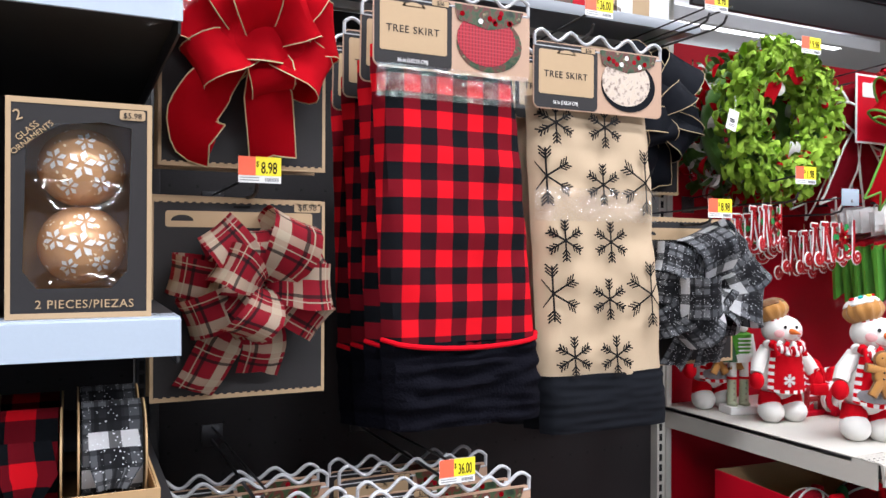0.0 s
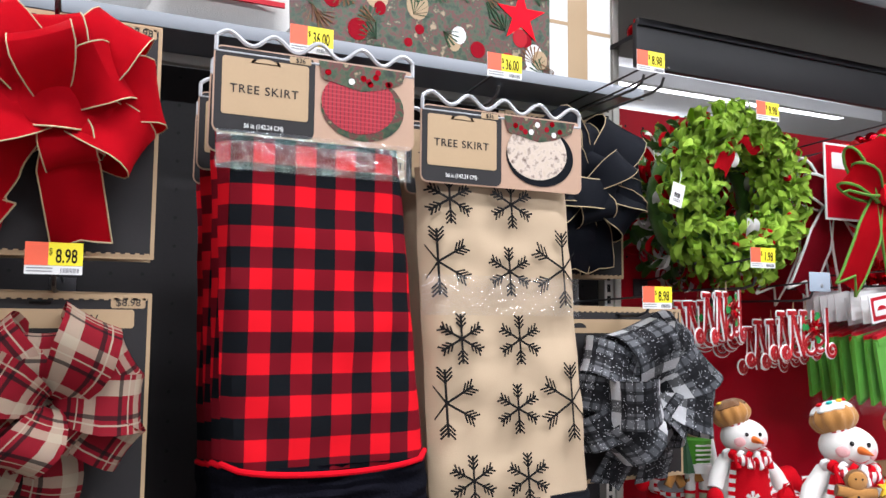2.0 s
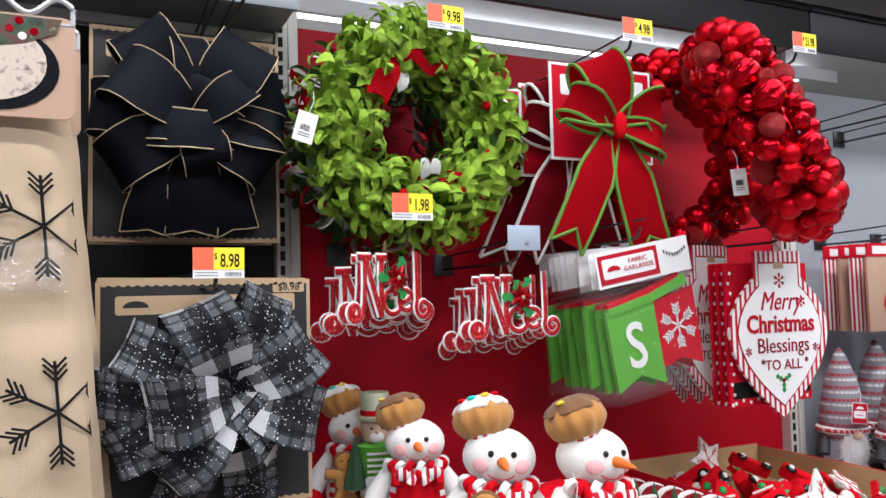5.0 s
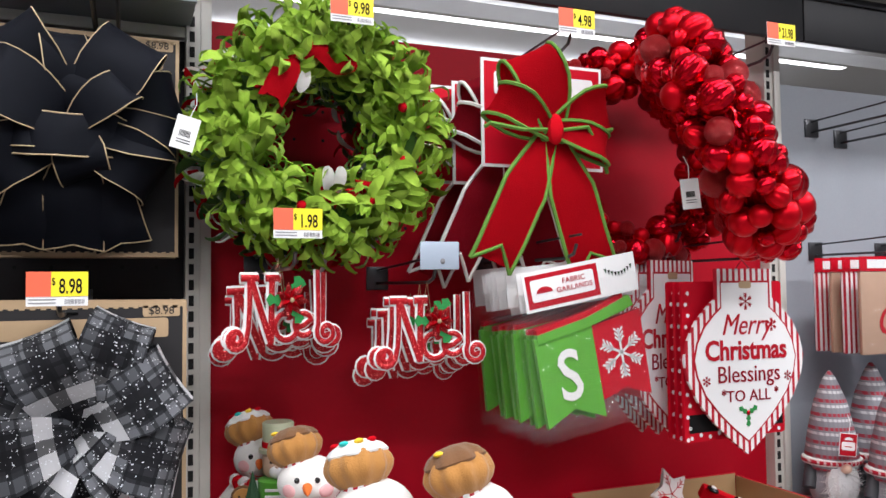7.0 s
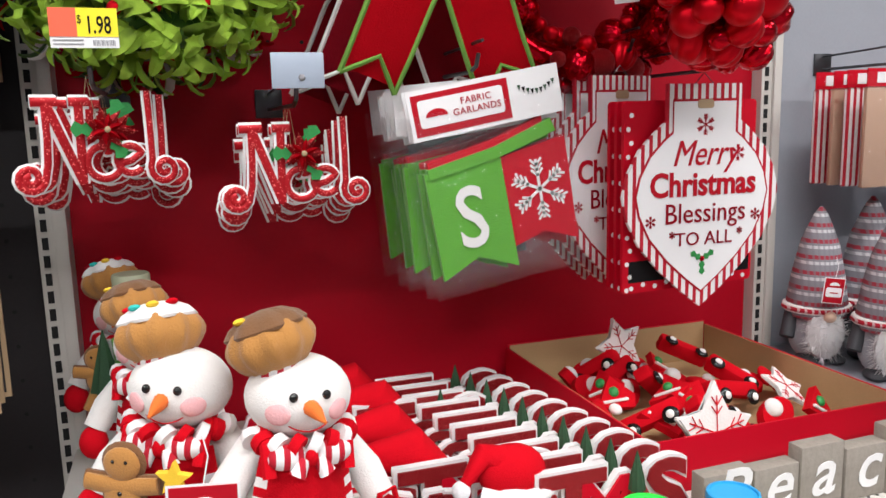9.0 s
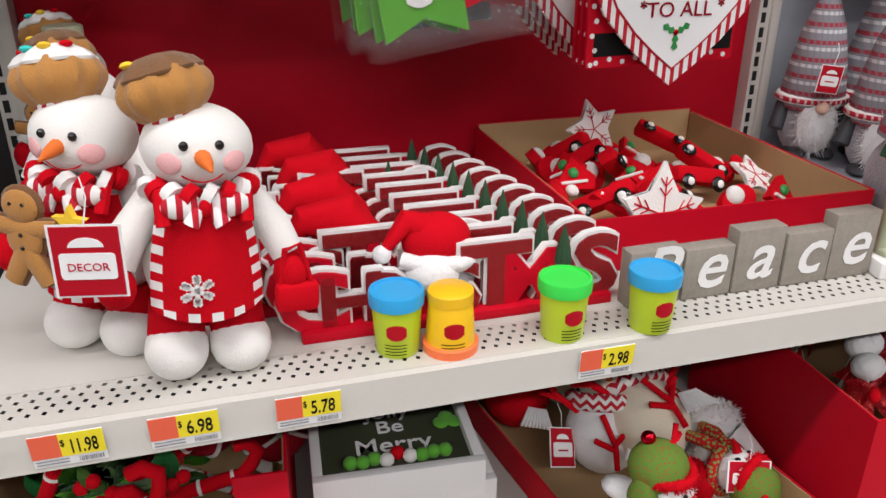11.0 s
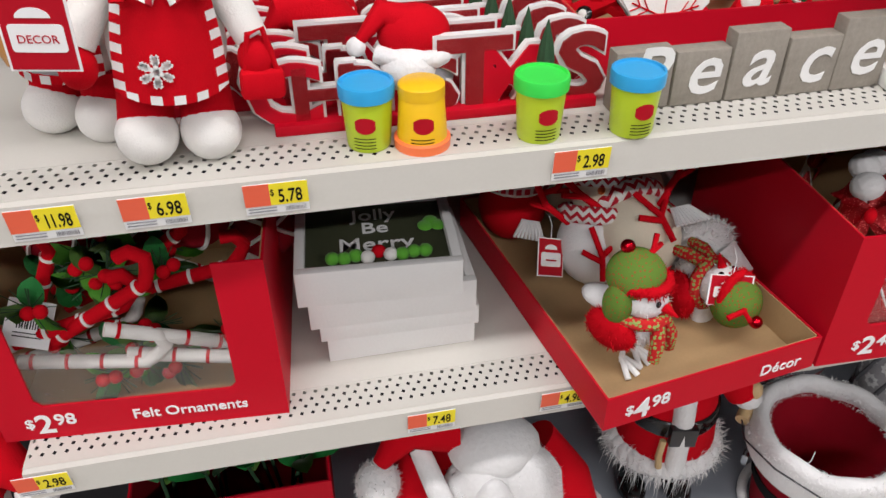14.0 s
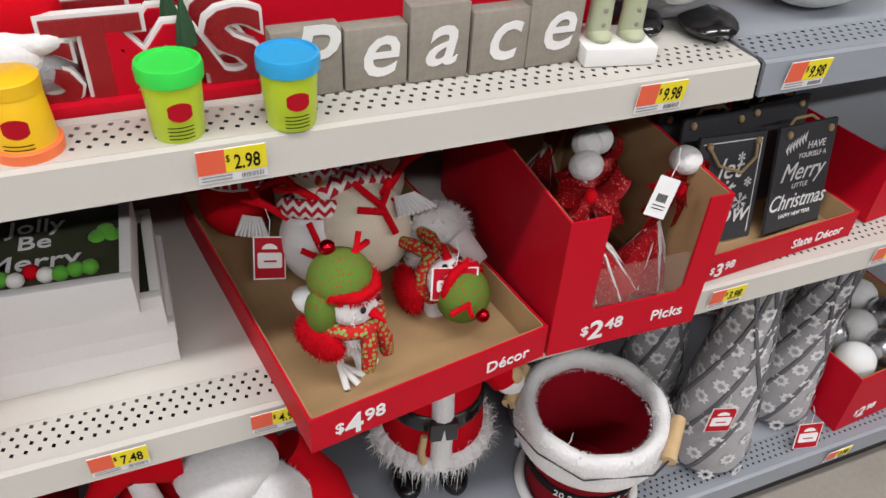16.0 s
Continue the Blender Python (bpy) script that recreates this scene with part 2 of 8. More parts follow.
M["greyplaid"] = plaid("black_white_plaid", (("u", 0.062, 0.45, 0.3, (0.2, 0.21, 0.23), 0.55), ("v", 0.07, 0.45, 0.1, (0.3, 0.31, 0.33), 0.55), ("u", 0.0155, 0.3, 0.2, BLK, 0.7),
                                             ("v", 0.0175, 0.3, 0.6, BLK, 0.6), ("v", 0.12, 0.2, 0.6, (0.8, 0.8, 0.81), 0.85), ("u", 0.062, 0.25, 0.6, (0.012, 0.012, 0.015), 0.8)), (0.03, 0.031, 0.036))
M["leaf"] = mat("lime_felt", (0.31, 0.47, 0.05), 0.95, spec=0.12, var=0.3, bump=0.4, fine=600, sheen=0.15, rand=1.0)
M["leafdark"] = mat("moss_felt", (0.07, 0.17, 0.02), 0.9, var=0.25, bump=0.4, fine=600, sheen=0.3)
M["redfelt"] = mat("red_felt", (0.54, 0.003, 0.010), 0.95, spec=0.1, var=0.12, bump=0.5, fine=500)
M["darkred"] = mat("dark_red_cloth", (0.27, 0.003, 0.012), 0.9, spec=0.15, var=0.2, bump=0.4, fine=500)
M["whitefelt"] = mat("white_plush", (0.75, 0.73, 0.69), 0.95, spec=0.1, var=0.06, bump=0.35, fine=450, sheen=0.4)
M["whitefur"] = mat("white_fur", (0.72, 0.71, 0.7), 0.95, spec=0.1, var=0.14, bump=1.0, fine=140, sheen=0.5)
M["greyfur"] = mat("grey_fur", (0.3, 0.3, 0.32), 0.95, var=0.3, bump=1.0, fine=200, sheen=0.4)
M["gingerbread"] = mat("gingerbread_cloth", (0.42, 0.19, 0.04), 0.9, var=0.14, bump=0.5, fine=500, sheen=0.25)
M["brown"] = mat("brown_felt", (0.17, 0.075, 0.025), 0.9, var=0.15, bump=0.5, fine=500, sheen=0.2)
M["carrot"] = mat("orange_felt", (0.75, 0.16, 0.02), 0.85, var=0.12, bump=0.4, fine=500)
M["blush"] = mat("pink_blush", (0.78, 0.42, 0.42), 0.95, var=0.1, bump=0.4, fine=450)
M["birdgreen"] = dotted("green_dotted_knit", (0.11, 0.2, 0.03), (0.4, 0.03, 0.02), 240, 0.26)
M["birdscarf"] = dotted("patchwork_scarf", (0.5, 0.02, 0.02), (0.25, 0.36, 0.1), 170, 0.42)
M["creamfelt"] = mat("cream_fleece", (0.72, 0.64, 0.50), 0.95, spec=0.1, var=0.08, bump=0.5, fine=500, sheen=0.2)
M["chevron"] = chevron_knit("red_white_chevron_knit")
M["beads"] = mat("black_bead", (0.008, 0.008, 0.008), 0.15, bump=0)
M["yellowfelt"] = mat("yellow_felt", (0.85, 0.55, 0.03), 0.85, var=0.1, bump=0.4, fine=500)
M["teal"] = mat("teal_felt", (0.03, 0.5, 0.45), 0.85, var=0.1, bump=0.4, fine=500)
M["greenfelt"] = mat("green_cloth", (0.09, 0.36, 0.02), 0.8, var=0.12, bump=0.35, fine=600, sheen=0.15)
M["holly"] = mat("holly_green", (0.02, 0.24, 0.05), 0.5, var=0.3, bump=0.3, fine=300)
M["pine"] = mat("pine_green", (0.02, 0.065, 0.025), 0.8, var=0.3, bump=0.4)
M["redball"] = mat("red_metallic_ball", (0.55, 0.002, 0.012), 0.2, 0.92, var=0.06, bump=0.02, rand=0.3)
M["redmatte"] = mat("red_satin_ball", (0.62, 0.003, 0.012), 0.4, 0.9, var=0.06, bump=0.05, rand=0.3)
M["redglit"] = glitter("red_glitter", (0.48, 0.003, 0.010), (1, 0.2, 0.18), amount=0.08)
M["whitepaint"] = mat("white_paint", (0.78, 0.77, 0.75), 0.5, var=0.05, bump=0.12, scale=20)
M["greywood"] = mat("weathered_grey_wood", (0.27, 0.24, 0.2), 0.7, var=0.35, bump=0.35, scale=40, fine=180)
M["slate"] = mat("slate", (0.035, 0.037, 0.042), 0.65, var=0.25, bump=0.4, scale=30, fine=150)
M["rope"] = mat("jute_rope", (0.4, 0.29, 0.15), 0.9, var=0.2, bump=0.6, fine=600)
M["wood"] = mat("pale_wood", (0.55, 0.38, 0.19), 0.6, var=0.2, bump=0.15, scale=60)
M["limepot"] = mat("lime_plastic", (0.5, 0.65, 0.02), 0.35, var=0.04, bump=0.02)
M["yellowpot"] = mat("yellow_plastic", (0.85, 0.5, 0.01), 0.35, var=0.04, bump=0.02)
M["bluelid"] = mat("blue_plastic", (0.03, 0.36, 0.7), 0.35, var=0.04, bump=0.02)
M["greenlid"] = mat("green_plastic", (0.04, 0.7, 0.08), 0.35, var=0.04, bump=0.02)
M["orangelid"] = mat("orange_plastic", (0.95, 0.2, 0.06), 0.35, var=0.04, bump=0.02)
M["beige"] = mat("beige_print", (0.45, 0.29, 0.2), 0.4, var=0.06, bump=0.02)
M["sage"] = mat("sage_paint", (0.42, 0.45, 0.3), 0.45, var=0.08, bump=0.1)
M["skin"] = mat("tan_painted_wood", (0.75, 0.52, 0.38), 0.5, var=0.05, bump=0.05)
M["amber"] = glitter("amber_glass", (0.60, 0.33, 0.16), (1, 0.85, 0.6), 0.25, 0.04, 300, 0.15)
M["darkprint"] = printed("tree_print", [(0.006, 0.015, 0.008), (0.015, 0.04, 0.015), (0.04, 0.07, 0.03), (0.12, 0.02, 0.02), (0.03, 0.05, 0.02), (0.35, 0.25, 0.15)], 60)
M["redgrid"] = plaid("red_wicker_print", (("u", 0.006, 0.3, 0, (0.12, 0.01, 0.02), 0.8), ("v", 0.006, 0.3, 0, (0.5, 0.06, 0.08), 0.5)), (0.36, 0.015, 0.03), uv=False, rough=0.4)
M["snowprint"] = printed("pale_print", [(0.55, 0.45, 0.35), (0.6, 0.5, 0.42), (0.15, 0.1, 0.08)], 120)
M["candy"] = plaid("red_white_stripe", (("v", 0.016, 0.5, 0, (0.5, 0.01, 0.02), 1.0),), (0.78, 0.76, 0.74), uv=False)
M["candyx"] = plaid("red_white_stripe_across", (("u", 0.0125, 0.45, 0, (0.45, 0.01, 0.025), 1.0),), (0.78, 0.76, 0.74), uv=False)
M["fairisle"] = plaid("nordic_knit", (("v", 0.034, 0.25, 0, (0.36, 0.02, 0.04), 0.9), ("v", 0.034, 0.2, 0.35, (0.65, 0.65, 0.66), 0.8), ("u", 0.01, 0.4, 0, (0.2, 0.2, 0.22), 0.5)), (0.24, 0.24, 0.26), uv=False)
M["knit"] = plaid("red_white_knit", (("v", 0.02, 0.5, 0, (0.45, 0.012, 0.03), 1.0), ("u", 0.012, 0.35, 0, (0.7, 0.68, 0.66), 0.6)), (0.75, 0.73, 0.7), uv=False)
M["greyknit"] = mat("grey_knit", (0.34, 0.33, 0.34), 0.95, var=0.2, bump=0.8, scale=80, fine=350, sheen=0.3)
M["palegrey"] = mat("pale_grey_yarn", (0.72, 0.72, 0.71), 0.95, var=0.1, bump=0.6, fine=400)
M["knitcord"] = mat("dark_grey_cord", (0.13, 0.13, 0.14), 0.95, var=0.2, bump=0.6, fine=500)
M["striped"] = plaid("olive_stripe_print", (("v", 0.016, 0.5, 0, (0.05, 0.055, 0.03), 1.0),), (0.16, 0.15, 0.1), uv=False, rough=0.5)
M["lamp_glow"], _t, _p = nt("lamp_tube")
_p.inputs["Emission Color"].default_value, _p.inputs["Emission Strength"].default_value = (1, 0.98, 0.95, 1), 4.5


def fix_buffalo():
    """Red cloth, dark red where one band runs and black where two cross."""
    m = M["buffalo"]
    t = m.node_tree
    p = t.nodes["Principled BSDF"]
    for l in list(p.inputs["Base Color"].links):
        t.links.remove(l)
    sp = t.nodes.new("ShaderNodeSeparateXYZ")
    link(t, t.nodes.new("ShaderNodeUVMap").outputs["UV"], sp.inputs[0])
    a, b = stripe(t, sp.outputs[0], 0.0576, 0.5, 0.3), stripe(t, sp.outputs[1], 0.0566, 0.5, 0.2)
    s = t.nodes.new("ShaderNodeMath")
    s.operation = "ADD"
    link(t, a, s.inputs[0])
    link(t, b, s.inputs[1])
    two = t.nodes.new("ShaderNodeMath")
    two.operation = "GREATER_THAN"
    two.inputs[1].default_value = 1.5
    link(t, s.outputs[0], two.inputs[0])
    one = t.nodes.new("ShaderNodeMath")
    one.operation = "GREATER_THAN"
    one.inputs[1].default_value = 0.5
    link(t, s.outputs[0], one.inputs[0])
    c = mixcol(t, one.outputs[0], RED, (0.15, 0.006, 0.012))
    link(t, mixcol(t, two.outputs[0], c, BLK), p.inputs["Base Color"])


fix_buffalo()


def sparkle(m, amount=0.03, scale=700):
    """Loose silver glitter scattered over a cloth."""
    t = m.node_tree
    p = t.nodes["Principled BSDF"]
    under = p.inputs["Base Color"].links[0].from_socket
    v = t.nodes.new("ShaderNodeTexVoronoi")
    v.inputs["Scale"].default_value = scale
    link(t, t.nodes.new("ShaderNodeTexCoord").outputs["Object"], v.inputs["Vector"])
    sp = t.nodes.new("ShaderNodeSeparateColor")
    link(t, v.outputs["Color"], sp.inputs[0])
    lt = t.nodes.new("ShaderNodeMath")
    lt.operation = "LESS_THAN"
    lt.inputs[1].default_value = amount
    link(t, sp.outputs[0], lt.inputs[0])
    link(t, mixcol(t, lt.outputs[0], under, (0.9, 0.92, 0.95)), p.inputs["Base Color"])


sparkle(M["greyplaid"])


# ---- mesh helpers ----
def finish(bm, name, mats, smooth=True, angle=40):
    bmesh.ops.recalc_face_normals(bm, faces=bm.faces)
    me = bpy.data.meshes.new(name)
    bm.to_mesh(me)
    bm.free()
    for m in mats if isinstance(mats, (list, tuple)) else [mats]:
        me.materials.append(M[m] if isinstance(m, str) else m)
    if smooth:
        me.polygons.foreach_set("use_smooth", [True] * len(me.polygons))
        me.set_sharp_from_angle(angle=radians(angle))
    return me


def part(name, bm, material, parent, label="", smooth=True, m=None):
    me = bm if isinstance(bm, bpy.types.Mesh) else finish(bm, name, material, smooth)
    ob = new(name, me)
    ob.parent = parent
    if m is not None:
        ob.matrix_basis = m
    if label:
        ob["label"] = label
    return ob


def thing(name, label, category, m=None, group="", kind=""):
    ob = new(name)
    ob.empty_display_size = 0.02
    if m is not None:
        ob.matrix_basis = m
    return tagged(ob, label, category, group, kind)


def solid(name, bm, mats, label, category, m=None, group="", kind="", smooth=True):
    ob = new(name, finish(bm, name, mats, smooth))
    if m is not None:
        ob.matrix_basis = m
    return tagged(ob, label, category, group, kind)


def setmat(faces, mi):
    for f in faces:
        f.material_index = mi


def box(bm, lo, hi, mi=0, bevel=0.0, m=None):
    x0, y0, z0 = lo
    x1, y1, z1 = hi
    b = bm if not bevel else bmesh.new()
    vs = [b.verts.new(v) for v in ((x0, y0, z0), (x1, y0, z0), (x1, y1, z0), (x0, y1, z0), (x0, y0, z1), (x1, y0, z1), (x1, y1, z1), (x0, y1, z1))]
    fs = [b.faces.new([vs[i] for i in f]) for f in ((3, 2, 1, 0), (4, 5, 6, 7), (0, 1, 5, 4), (1, 2, 6, 5), (2, 3, 7, 6), (3, 0, 4, 7))]
    setmat(fs, mi)
    if bevel:
        bmesh.ops.bevel(b, geom=list(b.edges), offset=bevel, segments=2, affect="EDGES", profile=0.5, clamp_overlap=True)
        setmat(b.faces, mi)
        if m is not None:
            b.transform(m)
        merge(bm, b)
    elif m is not None:
        for v in vs:
            v.co = m @ v.co
    return bm


def merge(bm, other):
    me = bpy.data.meshes.new("temporary")
    other.to_mesh(me)
    other.free()
    bm.from_mesh(me)
    bpy.data.meshes.remove(me)


def boxbm(lo, hi, bevel=0.0):
    return box(bmesh.new(), lo, hi, 0, bevel)


def ellipsoid(bm, c, r, mi=0, seg=20, rings=12, m=None, bumps=0.0, lobes=0):
    base = Matrix.Translation(c) @ (m if m is not None else Matrix.Identity(4))
    rows = []
    for i in range(rings + 1):
        th = math.pi * i / rings
        if i in (0, rings):
            rows.append([bm.verts.new(base @ Vector((0, 0, r[2] * math.cos(th))))])
            continue
        row = []
        for j in range(seg):
            ph = 2 * math.pi * j / seg
            k = 1 + (bumps * math.cos(lobes * ph) * math.sin(th) if bumps else 0)
            row.append(bm.verts.new(base @ Vector((r[0] * k * math.sin(th) * math.cos(ph), r[1] * k * math.sin(th) * math.sin(ph), r[2] * math.cos(th)))))
        rows.append(row)
    for a, b in zip(rows, rows[1:]):
        for j in range(seg):
            k = (j + 1) % seg
            if len(a) == 1:
                f = bm.faces.new((a[0], b[j], b[k]))
            elif len(b) == 1:
                f = bm.faces.new((a[j], b[0], a[k]))
            else:
                f = bm.faces.new((a[j], b[j], b[k], a[k]))
            f.material_index = mi
    return bm


def tube(bm, pts, r, mi=0, seg=8, cap=True, closed=False, flat=1.0):
    pts = [Vector(p) for p in pts]
    n = len(pts)
    rad = r if isinstance(r, (list, tuple)) else [r] * n
    rings = []
    up = None
    for i, p in enumerate(pts):
        a, b = (pts[i - 1], pts[(i + 1) % n]) if closed else (pts[max(i - 1, 0)], pts[min(i + 1, n - 1)])
        d = (b - a).normalized()
        if up is None:
            up = Vector((0, 0, 1)) if abs(d.z) < 0.9 else Vector((1, 0, 0))
        s = d.cross(up).normalized()
        up = s.cross(d).normalized()
        rings.append([bm.verts.new(p + rad[i] * (math.cos(2 * math.pi * j / seg) * s * flat + math.sin(2 * math.pi * j / seg) * up)) for j in range(seg)])
    for i in range(n if closed else n - 1):
        a, b = rings[i], rings[(i + 1) % n]
        for j in range(seg):
            k = (j + 1) % seg
            bm.faces.new((a[j], a[k], b[k], b[j])).material_index = mi
    if cap and not closed:
        bm.faces.new(rings[0][::-1]).material_index = mi
        bm.faces.new(rings[-1]).material_index = mi
    return bm


def lathe(bm, prof, mi=0, seg=24, m=None, lobes=0, amp=0.0, cap=True):
    base = m if m is not None else Matrix.Identity(4)
    rings = []
    for r, z in prof:
        rings.append([bm.verts.new(base @ Vector((r * (1 + amp * math.cos(lobes * 2 * math.pi * j / seg)) * math.cos(2 * math.pi * j / seg),
                                                 r * (1 + amp * math.cos(lobes * 2 * math.pi * j / seg)) * math.sin(2 * math.pi * j / seg), z))) for j in range(seg)])
    for a, b in zip(rings, rings[1:]):
        for j in range(seg):
            k = (j + 1) % seg
            bm.faces.new((a[j], a[k], b[k], b[j])).material_index = mi
    if cap:
        bm.faces.new(rings[0][::-1]).material_index = mi
        bm.faces.new(rings[-1]).material_index = mi
    return bm


def plate(bm, outline, y0, y1, mi=0, m=None):
    """A flat board: the outline in x, z pulled from y0 to y1."""
    base = m if m is not None else Matrix.Identity(4)
    a = [bm.verts.new(base @ Vector((x, y0, z))) for x, z in outline]
    b = [bm.verts.new(base @ Vector((x, y1, z))) for x, z in outline]
    n = len(outline)
    fs = [bm.faces.new(a), bm.faces.new(b[::-1])]
    for i in range(n):
        fs.append(bm.faces.new((a[i], b[i], b[(i + 1) % n], a[(i + 1) % n])))
    setmat(fs, mi)
    return bm


def rect(x0, x1, z0, z1):
    return [(x0, z0), (x1, z0), (x1, z1), (x0, z1)]


def rounded(x0, x1, z0, z1, r, n=5):
    out = []
    for cx, cz, a0 in ((x1 - r, z0 + r, -90), (x1 - r, z1 - r, 0), (x0 + r, z1 - r, 90), (x0 + r, z0 + r, 180)):
        out += [(cx + r * math.cos(radians(a0 + 90 * i / n)), cz + r * math.sin(radians(a0 + 90 * i / n))) for i in range(n + 1)]
    return out


def disc(cx, cz, rx, rz=None, n=20):
    rz = rz or rx
    return [(cx + rx * math.cos(2 * math.pi * i / n), cz + rz * math.sin(2 * math.pi * i / n)) for i in range(n)]


def starshape(cx, cz, R, r, n=5, a0=90):
    return [(cx + (R if i % 2 == 0 else r) * math.cos(radians(a0 + 180 * i / n)), cz + (R if i % 2 == 0 else r) * math.sin(radians(a0 + 180 * i / n))) for i in range(2 * n)]


def fuzz(bm, c, r, n, length, mi, seed, width=0.0011, flat_foot=False):
    """Short fibres standing out of an ellipsoid of radii r."""
    rg = random.Random(seed)
    for _ in range(n):
        d = Vector((rg.gauss(0, 1), rg.gauss(0, 1), rg.gauss(0, 1))).normalized()
        p = Vector(c) + Vector((d.x * r[0], d.y * r[1], d.z * r[2])) * 0.98
        q = p + (d + Vector((rg.gauss(0, 0.45), rg.gauss(0, 0.45), rg.gauss(0, 0.45) - 0.25))).normalized() * length * rg.uniform(0.6, 1.2)
        s = (q - p).cross(Vector((rg.random(), rg.random(), rg.random()))).normalized() * width
        bm.faces.new([bm.verts.new(v) for v in (p - s, p + s, q)]).material_index = mi
    return bm


def fuzz_ring(bm, R, z, r, n, length, mi, seed, squash=1.0, width=0.0011):
    """Short fibres round a level ring of radius R and thickness r."""
    rg = random.Random(seed)
    for _ in range(n):
        a, b = rg.uniform(0, 2 * math.pi), rg.uniform(0, 2 * math.pi)
        rad = Vector((math.cos(a), math.sin(a) * squash, 0))
        d = rad * math.cos(b) + Vector((0, 0, math.sin(b)))
        p = rad * R + Vector((0, 0, z)) + d * r
        q = p + (d + Vector((rg.gauss(0, 0.5), rg.gauss(0, 0.5), rg.gauss(0, 0.5)))).normalized() * length * rg.uniform(0.6, 1.2)
        s = (q - p).cross(Vector((rg.random(), rg.random(), rg.random()))).normalized() * width
        bm.faces.new([bm.verts.new(v) for v in (p - s, p + s, q)]).material_index = mi
    return bm


TEXTS = {}


def text_mesh(s, material, depth=0.0006, shear=0.0, bold=0.0, space=1.0):
    """The words as a mesh one unit high (cap height about 0.7), facing -y, centred on x, standing on z = 0."""
    key = (s, material, depth, shear, bold, space)
    if key not in TEXTS:
        cu = bpy.data.curves.new("words", "FONT")
        cu.body, cu.align_x, cu.extrude, cu.shear, cu.offset, cu.resolution_u, cu.space_character = s, "CENTER", depth, shear, bold, 3, space
        ob = bpy.data.objects.new("words", cu)
        scene.collection.objects.link(ob)
        me = bpy.data.meshes.new_from_object(ob.evaluated_get(bpy.context.evaluated_depsgraph_get()))
        bpy.data.objects.remove(ob)
        bpy.data.curves.remove(cu)
        me.transform(pose(0, 0, 0, 90, 0, 0))
        me.materials.clear()
        me.materials.append(M[material])
        TEXTS[key] = me
    return TEXTS[key]


def words(s, x, y, z, size, material, parent, shear=0.0, bold=0.0, wide=1.0, name="lettering", turn=0.0, m=None, space=1.0):
    base = m if m is not None else Matrix.Identity(4)
    ob = part(name, text_mesh(s, material, 0.02, shear, bold, space), None, parent, m=base @ pose(x, y, z, 0, turn, 0) @ Matrix.Diagonal((size * wide, 0.02, size, 1)))
    return ob


def flat(name, outline, y, material, parent, label="", thick=0.0006, m=None):
    """A thin printed field standing just proud of the face at y, on its -y side."""
    return part(name, plate(bmesh.new(), outline, y - thick, y, m=m), material, parent, label, smooth=False)


def ribbon(pts, wdirs, widths, thick=0.0009, across=4, cup=0.0, notch=0.0):
    """A cloth strip along pts, with its cloth's length and breadth in the UV map."""
    bm = bmesh.new()
    uvl = bm.loops.layers.uv.new("UVMap")
    rows, length, uvs = [], 0.0, {}
    for i, (p, d, w) in enumerate(zip(pts, wdirs, widths)):
        if i:
            length += (Vector(p) - Vector(pts[i - 1])).length
        tan = (Vector(pts[min(i + 1, len(pts) - 1)]) - Vector(pts[max(i - 1, 0)])).normalized()
        nrm = tan.cross(Vector(d)).normalized()
        row = []
        for j in range(across + 1):
            s = j / across - 0.5
            v = bm.verts.new(Vector(p) + Vector(d) * w * s + nrm * (cup * (1 - 4 * s * s)) - (tan * notch * (1 - 2 * abs(s)) if i == len(pts) - 1 else Vector()))
            uvs[v] = ((s + 0.5) * 0.062, length)
            row.append(v)
        rows.append(row)
    for a, b in zip(rows, rows[1:]):
        for j in range(across):
            f = bm.faces.new((a[j], a[j + 1], b[j + 1], b[j]))
            for lp in f.loops:
                lp[uvl].uv = uvs[lp.vert]
    edges = ([r[0].co.copy() for r in rows], [r[-1].co.copy() for r in rows], [v.co.copy() for v in rows[-1]])
    bmesh.ops.solidify(bm, geom=list(bm.faces), thickness=thick)
    return bm, edges


def bow_loop(parent, material, a, L, w, bulge, twist=0.0, y0=0.0, trim=None, cup=0.006, tr=0.0011, name="loop"):
    rad, tan = Vector((math.cos(radians(a)), 0, math.sin(radians(a)))), Vector((-math.sin(radians(a)), 0, math.cos(radians(a))))
    pts, ds, ws = [], [], []
    n = 16
    for i in range(n + 1):
        s = i / n
        r = L * (0.5 - 0.5 * math.cos(2 * math.pi * s)) ** 0.85
        f = bulge * (0.6 - 0.75 * math.sin(2 * math.pi * s) * (0.25 + 0.75 * math.sin(math.pi * s)))
        f += 0.004 * noise.noise((a, s * 5, L * 40))
        pts.append(rad * r + Vector((0, min(-0.002, y0 - f), 0)) + tan * (0.004 * math.sin(7 * s + a) + 0.01 * noise.noise((s * 3, a, 2))))
        tw = radians(twist) * math.sin(math.pi * s)
        ds.append((tan * math.cos(tw) + Vector((0, 1, 0)) * math.sin(tw)).normalized())
        ws.append(w * (0.42 + 0.58 * min(1, r / (0.5 * L)) ** 0.7))
    bm, edges = ribbon(pts, ds, ws, cup=cup)
    ob = part(name, bm, material, parent)
    if trim:
        eb = bmesh.new()
        for e in edges[:2]:
            tube(eb, e, tr, seg=5)
        part("edging", eb, trim, ob)
    return ob


